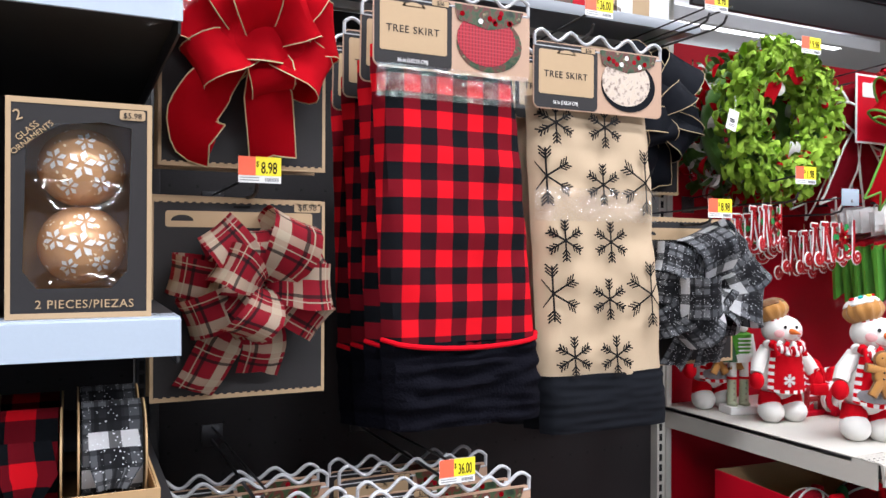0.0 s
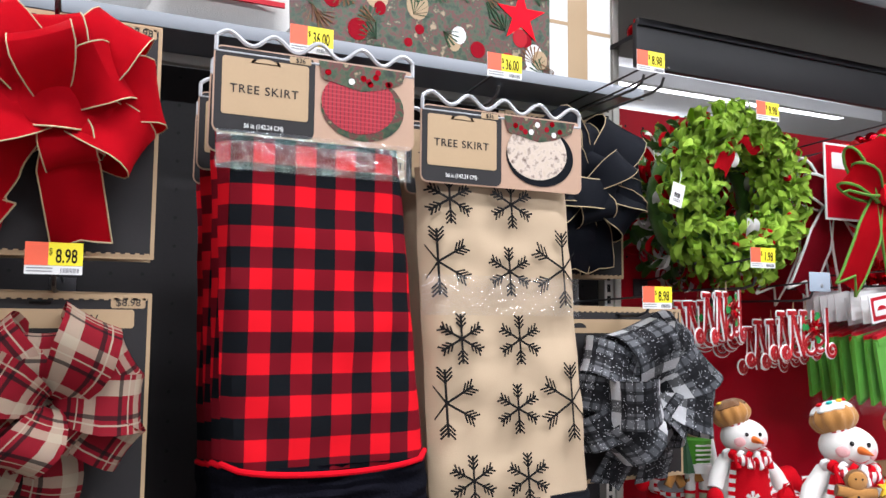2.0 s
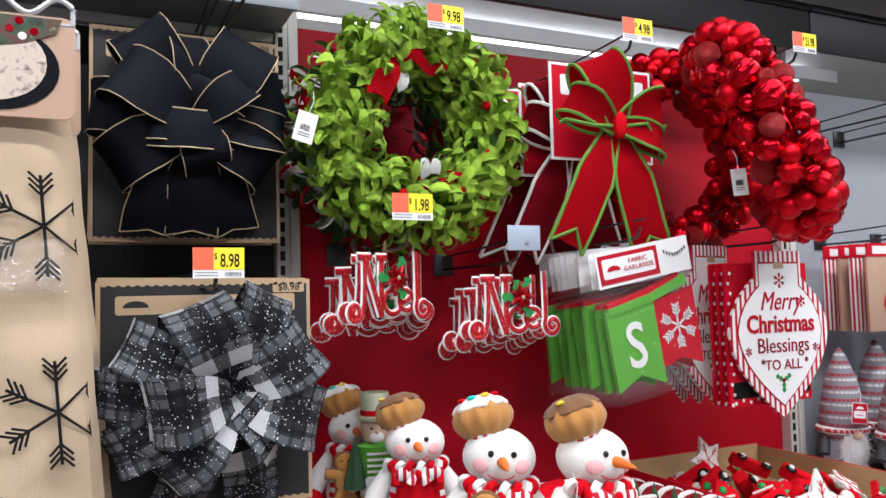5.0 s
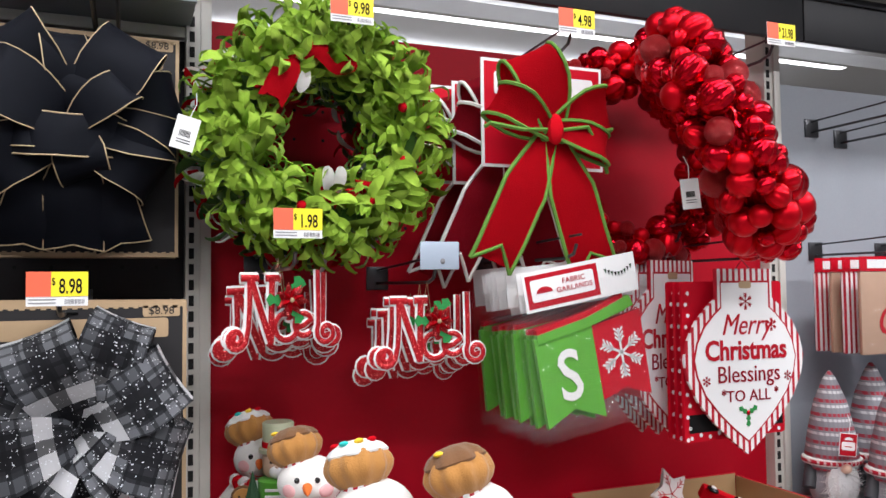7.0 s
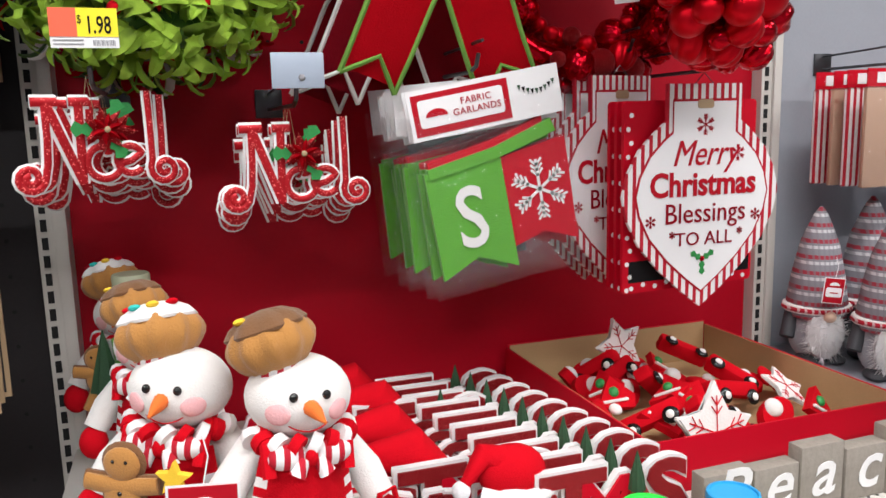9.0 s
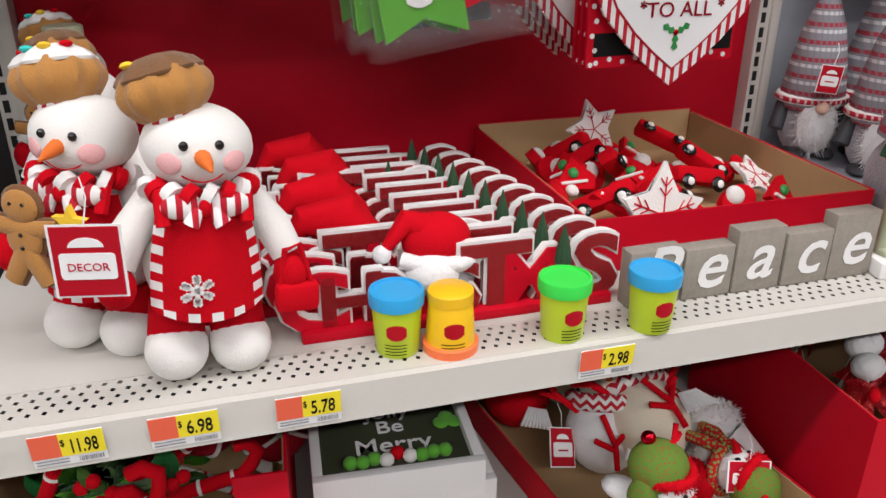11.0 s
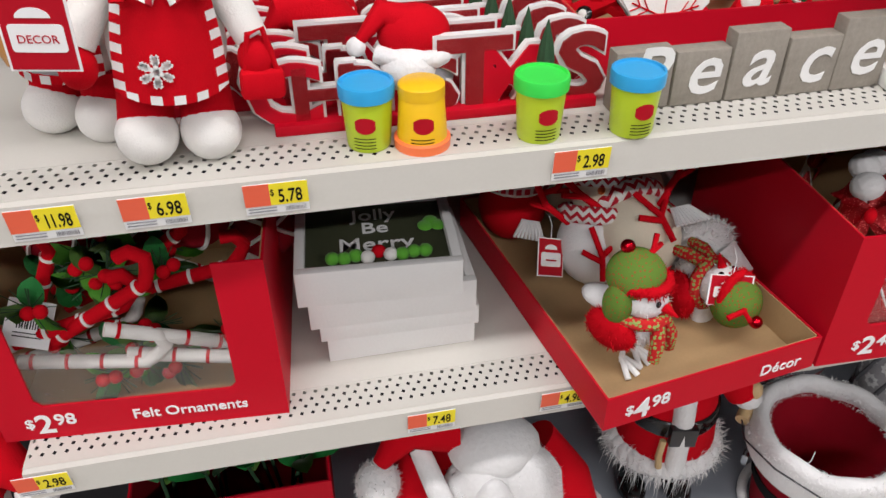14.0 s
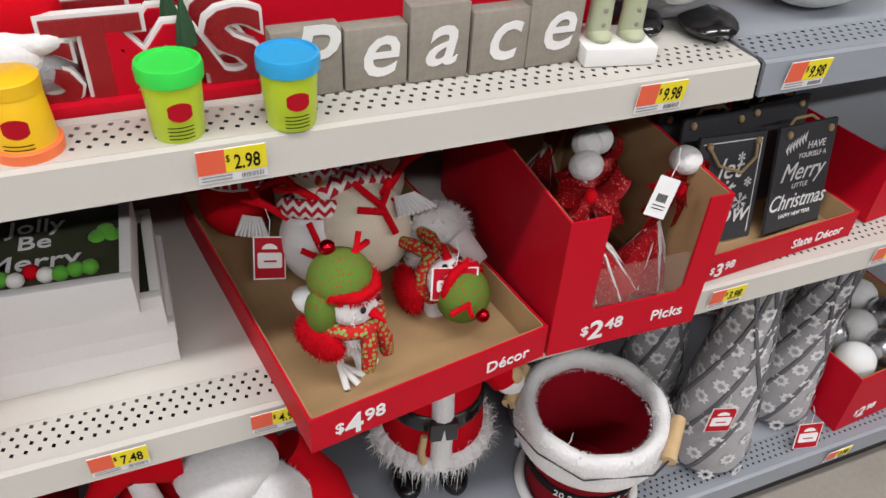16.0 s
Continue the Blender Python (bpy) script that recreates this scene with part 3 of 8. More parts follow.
def bow_tail(parent, material, pts, w, trim=None, widths=None, tr=0.0011, face=(1, 0, 0), cup=0.003, notch=0.012):
    P = []
    for i in range(len(pts) - 1):
        for k in range(5):
            P.append(Vector(pts[i]).lerp(Vector(pts[i + 1]), k / 5))
    P.append(Vector(pts[-1]))
    P = [P[0]] + [(P[i - 1] + P[i] * 2 + P[i + 1]) / 4 for i in range(1, len(P) - 1)] + [P[-1]]
    ds = []
    for i in range(len(P)):
        tan = (P[min(i + 1, len(P) - 1)] - P[max(i - 1, 0)]).normalized()
        d = Vector(face) - tan * Vector(face).dot(tan)
        ds.append(d.normalized())
    ws = [w * (0.45 + 0.55 * min(1, i / (0.3 * len(P)))) for i in range(len(P))]
    bm, edges = ribbon(P, ds, ws, cup=cup, notch=notch)
    ob = part("tail", bm, material, parent)
    if trim:
        eb = bmesh.new()
        for e in edges:
            tube(eb, e, tr, seg=6)
        part("edging", eb, trim, ob)
    return ob


# ---- structure ----
def setting(name, bm, mats, label, smooth=False):
    return solid(name, bm, mats, label, name.split("_")[0], kind="structure", smooth=smooth)


setting("floor", boxbm((-14, -12, -0.1), (14, 14, 0)), "floor", "polished speckled concrete shop floor")
setting("ceiling", boxbm((-14, -12, 4.6), (14, 14, 4.7)), "ceiling", "white painted open shop ceiling")
for nm, lo, hi in (("wall_north", (-14, 14, 0), (14, 14.2, 4.6)), ("wall_south", (-14, -12.2, 0), (14, -12, 4.6)),
                   ("wall_west", (-14.2, -12, 0), (-14, 14, 4.6)), ("wall_east", (14, -12, 0), (14.2, 14, 4.6))):
    setting(nm, boxbm(lo, hi), "ceiling", "plain white shop wall")
setting("wall_opposite_aisle", boxbm((-6, -2.9, 0.0), (6, -2.5, 1.9)), "greypanel", "plain grey back of the opposite aisle")
for i in range(7):
    setting("trim_ceiling_lamp", boxbm((-8.8 + i * 0.7, 2.2 + i * 1.6, 4.4), (9, 2.34 + i * 1.6, 4.46)), "lamp_glow", "long white ceiling lamp tube")
for i in range(6):
    setting("trim_ceiling_truss", boxbm((-9, 1.6 + i * 1.6, 4.2), (9, 1.68 + i * 1.6, 4.36)), "ceiling", "white painted ceiling beam")

setting("wall_back_dark", boxbm((-1.21, 0.61, 0.14), (-0.012, 0.63, 1.885)), "peg", "black perforated shelf back panel")
setting("wall_back_red", boxbm((0.022, 0.61, 0.14), (1.198, 0.63, 1.925)), "redpanel", "glossy red shelf back panel")
setting("wall_back_grey", boxbm((1.242, 0.61, 0.14), (2.44, 0.63, 1.925)), "greypanel", "grey shelf back panel")
setting("wall_back_left", boxbm((-2.44, 0.61, 0.14), (-1.242, 0.63, 2.1)), "peg", "black perforated shelf back panel")


def peg_holes(x0, x1, z0, z1, host, y):
    bm = bmesh.new()
    z = z0
    while z < z1:
        x = x0
        while x < x1:
            plate(bm, disc(x, z, 0.0032, n=6), y - 0.0006, y)
            x += 0.0254 * 2
        z += 0.0254 * 2
    ob = part("peg_holes", bm, "void", host, smooth=False)
    ob["kind"] = "stuff"


peg_holes(-1.18, -0.03, 0.9, 1.9, bpy.data.objects["wall_back_dark"], 0.61)
peg_holes(-1.72, -1.26, 0.9, 1.9, bpy.data.objects["wall_back_left"], 0.61)
peg_holes(0.06, 0.40, 1.58, 1.9, bpy.data.objects["wall_back_red"], 0.61)


def upright(x):
    post = setting("trim_upright", boxbm((x - 0.02, 0.585, 0.0), (x + 0.02, 0.64, 2.6), 0.002), "cream" if x > -0.5 else "dark", "cream steel shelf upright with slots")
    bm = bmesh.new()
    for i in range(98):
        z = 0.1 + 0.0254 * i
        plate(bm, rect(x - 0.014, x - 0.006, z, z + 0.017), 0.5835, 0.5855)
    part("slots", bm, "void", post, smooth=False)
    part("flange", boxbm((x + 0.003, 0.579, 0.0), (x + 0.02, 0.588, 2.6), 0.001), "cream" if x > -0.5 else "dark", post)


for ux in (-2.44, -1.22, 0.0, 1.22, 2.44):
    upright(ux)


def perf_strip(x0, x1, y0, rows, z, px=0.0135, py=0.0115):
    bm = bmesh.new()
    n = int((x1 - x0) / px)
    px = (x1 - x0) / n
    for r in range(rows):
        for i in range(n):
            cx, cy = x0 + (i + 0.5) * px, y0 + (r + 0.5) * py
            o = [bm.verts.new((cx + sx * px / 2, cy + sy * py / 2, z)) for sx, sy in ((-1, -1), (1, -1), (1, 1), (-1, 1))]
            sh = 0.2 * px * (1 if r % 2 else -1)
            d = [bm.verts.new((cx + sh + sx * 0.0032, cy + sy * 0.0038, z)) for sx, sy in ((-0.85, -0.3), (0.3, -0.85), (0.85, 0.3), (-0.3, 0.85))]
            for a in range(4):
                b = (a + 1) % 4
                bm.faces.new((o[a], o[b], d[b], d[a]))
    bmesh.ops.remove_doubles(bm, verts=bm.verts, dist=0.0004)
    return bm


def shelf(x0, x1, y0, y1, z, material, lip=0.042, deck="", label="cream enamelled steel shelf with a perforated front", rows=4):
    t = thing("shelf", label, "shelf", pose(0, 0, 0), "gondola shelves")
    zf = 0.0115 * rows + 0.012
    part("deck", boxbm((x0, y0 + 0.004 + zf, z - 0.012), (x1, y1, z), 0.0015), deck or material, t)
    part("front_strip", perf_strip(x0, x1, y0 + 0.016, rows, z - 0.0005), material, t, "perforated strip", smooth=False)
    part("front_edge", boxbm((x0, y0 + 0.004, z - 0.004), (x1, y0 + 0.016, z)), material, t)
    # near-black slab: the shade inside the shelf, put in as colour behind the perforations
    part("shade_backing", boxbm((x0 + 0.003, y0 + 0.006, z - 0.03), (x1 - 0.003, y1 - 0.01, z - 0.014)), "void", t)
    bm = bmesh.new()
    plate(bm, [(-y0 - 0.006, z), (-y0 + 0.002, z - 0.003), (-y0 + 0.006, z - lip), (-y0 + 0.001, z - lip), (-y0 - 0.0035, z - 0.006)], x0, x1, m=Matrix(((0, 1, 0, 0), (-1, 0, 0, 0), (0, 0, 1, 0), (0, 0, 0, 1))))
    part("price_rail", bm, material, t, smooth=False)
    for x in (x0, x1 - 0.003):
        part("bracket", boxbm((x, y0 + 0.01, z - lip - 0.01), (x + 0.003, y1, z - 0.002)), deck or material, t)
    return t


shelf(0.002, 1.216, 0.0, 0.60, 1.0, "cream")
shelf(0.002, 1.216, 0.0, 0.60, 0.65, "cream")
shelf(1.224, 2.436, 0.0, 0.60, 1.0, "lip_grey", label="grey enamelled steel shelf with a perforated front")
shelf(1.224, 2.436, 0.0, 0.60, 0.655, "cream")
shelf(-2.436, -1.238, -0.05, 0.60, 1.317, "lip_blue", deck="dark", label="dark shelf with a pale blue front rail")
shelf(-2.436, -1.238, -0.05, 0.60, 1.682, "lip_blue", deck="dark", label="dark shelf with a pale blue front rail")
shelf(-2.436, -1.238, -0.05, 0.60, 1.10, "dark", label="dark enamelled steel shelf with a plain rail")
for bx0, bx1 in ((-2.436, -1.222), (-1.218, -0.002), (0.002, 1.218), (1.222, 2.436)):
    shelf(bx0, bx1, -0.03, 0.60, 0.14, "lip_grey" if bx0 > -0.5 else "dark", label="grey steel base deck of the shelving")
    setting("baseboard", boxbm((bx0, 0.0, 0.0), (bx1, 0.012, 0.10)), "dark", "dark kick plate under the shelving")

# header beams, upper shelf, picture board above the panels
for bx0, bx1 in ((0.0, 1.218), (1.222, 2.436)):
    hs = thing("header_shelf", "dark steel top shelf above the back panel", "shelf", group="top shelves")
    part("fascia", boxbm((bx0, 0.49, 1.985), (bx1, 0.505, 2.085), 0.002), "dark", hs)
    part("deck", boxbm((bx0, 0.505, 2.05), (bx1, 0.60, 2.06)), "dark", hs)
    part("rail", boxbm((bx0, 0.482, 2.076), (bx1, 0.496, 2.092), 0.003), "steel", hs)
    up = thing("upper_shelf", "dark perforated steel shelf overhead", "shelf", group="top shelves")
    part("deck", boxbm((bx0, 0.33, 2.17), (bx1, 0.9, 2.185)), "dark", up)
    part("front_strip", perf_strip(bx0, bx1, 0.33, 5, 2.168), "dark", up, smooth=False)
    part("fascia", boxbm((bx0, 0.318, 2.15), (bx1, 0.33, 2.2), 0.003), "dark", up)
rng = random.Random(4)
for i in range(26):
    bm = bmesh.new()
    ellipsoid(bm, (0, 0, 0), (0.022, 0.022, 0.022), seg=12, rings=8)
    tube(bm, [(0, 0, 0.02), (0, 0, 0.03)], 0.006, seg=6)
    solid("bauble", bm, rng.choice(["redball", "redglit", "whitepaint"]), "red shiny bauble on the top shelf", "bauble", pose(0.04 + i * 0.09, 0.535 + 0.02 * rng.random(), 2.083), "baubles on the top shelf")

carton = thing("picture_carton", "large carton printed with a decorated tree", "carton", pose(0, 0, 0))
part("body", boxbm((-1.21, 0.525, 1.925), (-0.045, 0.85, 2.5), 0.002), "beige", carton)
flat("tree_picture", rect(-0.79, -0.20, 1.93, 2.49), 0.525, "darkprint", carton, "print of a decorated tree")
flat("white_field", rect(-0.20, -0.045, 1.93, 2.49), 0.525, "whitepaint", carton, "white print")
flat("gold_band", rect(-0.155, -0.105, 1.93, 2.49), 0.5243, "gold", carton, "tan band")
flat("gold_band", rect(-0.20, -0.155, 2.06, 2.068), 0.5243, "gold", carton)
flat("gold_band", rect(-0.105, -0.045, 2.05, 2.058), 0.5243, "gold", carton)
rng = random.Random(8)
for i in range(60):
    x, z = rng.uniform(-0.77, -0.22), rng.uniform(1.94, 2.47)
    r = rng.uniform(0.008, 0.024)
    flat("printed_bauble", disc(x, z, r, r * rng.uniform(1, 1.4), 14), 0.5243 - 0.0001 * (i % 7), rng.choice(["redink", "darkred", "darkred", "darkred", "whitepaint", "gold"]), carton)
for i in range(110):
    x, z = rng.uniform(-0.8, -0.19), rng.uniform(1.935, 2.45)
    a = rng.uniform(0, 6.28)
    bm = bmesh.new()
    for k in range(7):
        b = a + (k - 3) * 0.3
        plate(bm, [(x, z), (x + 0.035 * math.cos(b) - 0.002, z + 0.035 * math.sin(b)), (x + 0.035 * math.cos(b) + 0.002, z + 0.035 * math.sin(b) + 0.002)], 0.5228 - 0.0001 * (i % 5), 0.5235)
    part("printed_sprig", bm, rng.choice(["pine", "pine", "brown"]), carton, smooth=False)["kind"] = "stuff"
flat("printed_star", starshape(-0.27, 2.06, 0.06, 0.022), 0.5225, "redmatte", carton)
for x0, x1 in ((-1.21, -0.012),):
    s = thing("carton_shelf", "dark narrow steel shelf under the carton", "shelf")
    part("deck", boxbm((x0, 0.46, 1.905), (x1, 0.86, 1.92), 0.001), "lip_grey", s)
    part("back_rail", boxbm((x0, 0.592, 1.886), (x1, 0.612, 1.904), 0.002), "cream", s, "cream steel rail")
    part("rail", boxbm((x0, 0.452, 1.898), (x1, 0.462, 1.922), 0.001), "lip_grey", s)


# ---- fittings ----
def price_tag(x, y, z, price, w=0.062, h=0.038, m=None, group="price tags", old=True, stands="on a hook end"):
    k = w / 0.062
    t = thing("price_tag", "white and yellow paper price tag " + stands, "price tag", m if m is not None else pose(x, y, z), group)
    part("paper", boxbm((-w / 2, -0.0012, -h / 2), (w / 2, 0, h / 2)), "white", t, smooth=False)
    flat("old_price", rect(-w / 2, -w * 0.1, -h * 0.22, h / 2), -0.0012, "tagorange", t, "orange field")
    flat("new_price", rect(-w * 0.1, w / 2, -h * 0.22, h / 2), -0.0012, "tagyellow", t, "yellow field")
    n = len(price)
    words(price, w * 0.215, -0.0018, -h * 0.13, h * 0.62, "ink", t, wide=min(0.62, 0.5 * w / (0.56 * n * h * 0.62)), bold=0.012)
    words("$", -w * 0.06, -0.0018, h * 0.12, h * 0.3, "ink", t, wide=0.7)
    bm = bmesh.new()
    r = random.Random(price)
    for i in range(14):
        xx = w * 0.12 + i * w * 0.024
        plate(bm, rect(xx, xx + w * 0.012 * r.uniform(0.5, 1.3), -h * 0.44, -h * 0.3), -0.0018, -0.0012)
    for i in range(2):
        plate(bm, rect(-w * 0.46, -w * 0.02, -h * (0.32 + 0.1 * i), -h * (0.29 + 0.1 * i)), -0.0018, -0.0012)
    part("fine_print", bm, "greyink", t, smooth=False)
    return t


def hook(x, z, tip, rise=0.0, tag=None, yback=0.61, gap=0.022):
    """A peg hook from the back panel to its tip, with a second wire that carries the tag."""
    t = thing("display_hook", "dark steel display hook fixed to the back panel", "hook", pose(x, yback, z), "display hooks")
    L = yback - tip
    part("backplate", boxbm((-0.02, -0.004, -0.012), (0.02, 0, 0.03), 0.001), "steel", t)
    part("prong", tube(bmesh.new(), [(0, 0, 0), (0, -L * 0.5, 0), (0, -L + 0.035, 0.0), (0, -L + 0.012, 0.006), (0, -L + 0.004, 0.02)], 0.0028, seg=6), "steel", t)
    part("tag_wire", tube(bmesh.new(), [(0, -0.003, 0.024), (0, -L * 0.5, 0.028 + rise * 0.5), (0, -L - 0.01, 0.034 + rise)], 0.002, seg=6), "steel", t)
    if tag:
        price_tag(x, tip - 0.014, z + 0.03 + rise, tag)
    return t


def bow_card(x0, x1, z0, z1, y, behind=2, label="charcoal bow card with a tan printed border"):
    """A hanging card, in its own frame: x across from its middle, z up from its middle."""
    w, h = x1 - x0, z1 - z0
    out = []
    for i in range(behind, -1, -1):
        t = thing("bow_card", label, "card", pose((x0 + x1) / 2, y + 0.03 * i, (z0 + z1) / 2 + 0.004 * (i % 2), 0, 0.7 * (i % 2), 0), "hanging bow cards")
        part("card", boxbm((-w / 2, -0.001, -h / 2), (w / 2, 0.002, h / 2)), "gold", t, smooth=False)
        flat("field", rect(-w / 2 + 0.005, w / 2 - 0.005, -h / 2 + 0.006, h / 2 - 0.006), -0.001, "card", t, "charcoal print")
        n = int(w / 0.006)
        for zz in (h / 2 - 0.006, -h / 2 + 0.006):
            bm = bmesh.new()
            for k in range(n):
                if k % 2 == 0:
                    plate(bm, rect(-w / 2 + 0.006 + k * (w - 0.012) / n, -w / 2 + 0.006 + (k + 1) * (w - 0.012) / n, zz - 0.0016, zz + 0.0016), -0.0022, -0.0016)
            part("stitch_print", bm, "gold", t, smooth=False)["kind"] = "stuff"
        if i == 0:
            flat("title_strip", rounded(-w * 0.42, w * 0.42, h * 0.355, h * 0.435, 0.004), -0.0016, "gold", t, "tan print")
            words("BOW", w * 0.18, -0.0024, h * 0.375, h * 0.055, "card", t)
            bm = plate(bmesh.new(), [(-w * 0.33 + 0.016 * math.cos(radians(a)), h * 0.385 + 0.009 * math.sin(radians(a))) for a in range(0, 181, 15)], -0.0024, -0.0016)
            part("emblem", bm, "card", t, smooth=False)
            flat("price_corner", rounded(w * 0.31, w * 0.47, h * 0.44, h * 0.49, 0.003), -0.0016, "gold", t, "tan print")
            words("$8.98", w * 0.39, -0.0024, h * 0.45, h * 0.045, "card", t)
            tube_b = tube(bmesh.new(), [(-0.012, -0.002, h * 0.465), (0.012, -0.002, h * 0.465)], 0.003, seg=6)
            part("hang_slot", tube_b, "void", t)
        out.append(t)
    return out[-1]


def ribbon_bow(label, material, trim, at, loops, tails, band=None, w=0.07, seed=1):
    """Loops given as (angle, length, breadth, bulge, twist, how far out), tails as lines, and a level loop over the knot."""
    t = thing("ribbon_bow", label, "bow", pose(*at), "ribbon bows")
    for a, L, lw, bulge, tw, out in loops:
        bow_loop(t, material, a, L * 0.97, lw, bulge * 1.5, tw * 2.0, -out, trim, cup=0.003, tr=0.0009)
    for tail in tails:
        bow_tail(t, material, tail, w, trim, cup=0.008)
    rg = random.Random(seed)
    for a in (75, 345, 285, 195) if band else (20, 95, 165, 235, 310):
        bow_loop(t, material, a + rg.uniform(-12, 12), rg.uniform(0.062, 0.082), w * 0.9, 0.055, rg.uniform(-28, 28), -0.03, trim, cup=0.003, tr=0.0009)
    if band:
        cx, cz, bw, bh = band
        pts = [(cx + bw * 0.5 * math.cos(radians(a)), -0.075 + 0.024 * math.sin(radians(a)) + 0.003 * math.sin(a * 0.09), cz + 0.004 * math.cos(radians(a * 2))) for a in range(20, 381, 12)]
        bm, edges = ribbon(pts, [(0.04, 0.12, 1)] * len(pts), [bh * (0.92 + 0.08 * math.cos(radians(2 * a))) for a in range(20, 381, 12)], cup=0.004)
        ob = part("centre_loop", bm, material, t)
        if trim:
            eb = bmesh.new()
            for e in edges[:2]:
                tube(eb, e, 0.0011, seg=5)
            part("edging", eb, trim, ob)
    bm = bmesh.new()
    ellipsoid(bm, (0, -0.05, 0), (0.012, 0.014, 0.022), seg=14, rings=9, bumps=0.12, lobes=5)
    part("knot", bm, material, t)
    return t


# ---- bay of bows and tree skirts ----
bow_card(-1.235, -0.985, 1.512, 1.825, 0.25)
ribbon_bow("large red ribbon bow with a gold cord edge", "redribbon", "cord", (-1.105, 0.248, 1.69),
           [(165, 0.135, 0.075, 0.05, 12, 0.004), (128, 0.14, 0.08, 0.055, -14, 0.010), (92, 0.115, 0.07, 0.05, 10, 0.006), (55, 0.135, 0.085, 0.055, 14, 0.012), (14, 0.125, 0.08, 0.05, -10, 0.006),
            (-28, 0.115, 0.075, 0.05, 14, 0.014), (208, 0.105, 0.07, 0.05, -12, 0.016), (108, 0.085, 0.07, 0.06, 8, 0.03), (30, 0.085, 0.07, 0.055, -8, 0.03)],
           [[(-0.02, -0.05, -0.02), (-0.06, -0.05, -0.06), (-0.088, -0.035, -0.105), (-0.08, -0.018, -0.14), (-0.05, -0.014, -0.148)],
            [(0.004, -0.06, -0.02), (0.016, -0.06, -0.075), (0.026, -0.035, -0.125), (0.034, -0.014, -0.165)]], (0.01, -0.006, 0.11, 0.062))
hook(-1.11, 1.80, 0.17)
price_tag(-1.10, 0.193, 1.506, "8.98")
bow_card(-1.245, -0.985, 1.167, 1.466, 0.25)
ribbon_bow("red tartan ribbon bow on its card", "tartan", None, (-1.10, 0.248, 1.338),
           [(172, 0.13, 0.06, 0.045, 10, 0.004), (128, 0.112, 0.068, 0.055, -12, 0.008), (95, 0.085, 0.06, 0.05, 14, 0.004), (62, 0.115, 0.075, 0.06, 12, 0.01), (30, 0.11, 0.066, 0.05, -12, 0.006),
            (-2, 0.108, 0.07, 0.055, 10, 0.012), (-32, 0.115, 0.066, 0.05, -14, 0.008), (204, 0.12, 0.066, 0.05, 12, 0.01), (150, 0.078, 0.062, 0.06, -6, 0.03), (-112, 0.082, 0.066, 0.06, 8, 0.026)],
           [[(-0.02, -0.05, -0.03), (-0.055, -0.05, -0.085), (-0.075, -0.03, -0.13), (-0.088, -0.012, -0.155)], [(0.004, -0.05, -0.03), (0.012, -0.045, -0.09), (0.004, -0.02, -0.135)]], w=0.064)
hook(-1.10, 1.47, 0.205)
bow_card(-0.32, -0.035, 1.522, 1.852, 0.5)
ribbon_bow("black ribbon bow with a gold cord edge", "navyribbon", "cord", (-0.178, 0.498, 1.70),
           [(122, 0.165, 0.085, 0.05, 8, 0.004), (92, 0.135, 0.06, 0.045, -10, 0.014), (57, 0.16, 0.095, 0.055, 10, 0.008), (20, 0.155, 0.08, 0.045, -8, 0.004), (-6, 0.145, 0.07, 0.05, 12, 0.012),
            (174, 0.15, 0.075, 0.045, 8, 0.004), (150, 0.135, 0.09, 0.055, -8, 0.016), (214, 0.145, 0.08, 0.045, 10, 0.008), (-34, 0.14, 0.08, 0.05, -10, 0.01), (36, 0.10, 0.06, 0.05, 14, 0.03)],
           [[(-0.01, -0.04, -0.03), (-0.04, -0.04, -0.09), (-0.058, -0.025, -0.14), (-0.062, -0.01, -0.168)], [(0.0, -0.05, -0.03), (0.004, -0.045, -0.1), (0.002, -0.015, -0.17)],
            [(0.014, -0.04, -0.03), (0.042, -0.04, -0.09), (0.058, -0.025, -0.14), (0.068, -0.01, -0.165)]], (-0.004, -0.016, 0.128, 0.068), w=0.078)
hook(-0.153, 1.865, 0.275)
price_tag(-0.153, 0.261, 1.903, "8.98")
hook(-0.12, 1.86, 0.26)
bow_card(-0.313, -0.033, 1.15, 1.458, 0.33)
ribbon_bow("grey and white plaid ribbon bow with silver glitter", "greyplaid", None, (-0.158, 0.328, 1.312),
           [(178, 0.165, 0.062, 0.045, 10, 0.004), (152, 0.15, 0.07, 0.05, -10, 0.008), (112, 0.128, 0.085, 0.06, 8, 0.01), (66, 0.145, 0.078, 0.055, -12, 0.006), (32, 0.13, 0.08, 0.055, 12, 0.012),
            (6, 0.125, 0.066, 0.045, -12, 0.004), (-18, 0.13, 0.085, 0.055, 8, 0.014), (208, 0.165, 0.062, 0.045, -10, 0.004), (190, 0.108, 0.085, 0.065, 6, 0.028), (228, 0.135, 0.085, 0.055, -8, 0.012), (-48, 0.105, 0.07, 0.05, 12, 0.008)],
           [[(-0.015, -0.05, -0.03), (-0.045, -0.045, -0.1), (-0.07, -0.02, -0.165)], [(0.01, -0.05, -0.03), (0.03, -0.045, -0.1), (0.038, -0.012, -0.165)]], w=0.072)
hook(-0.176, 1.445, 0.24)
price_tag(-0.176, 0.225, 1.476, "8.98")


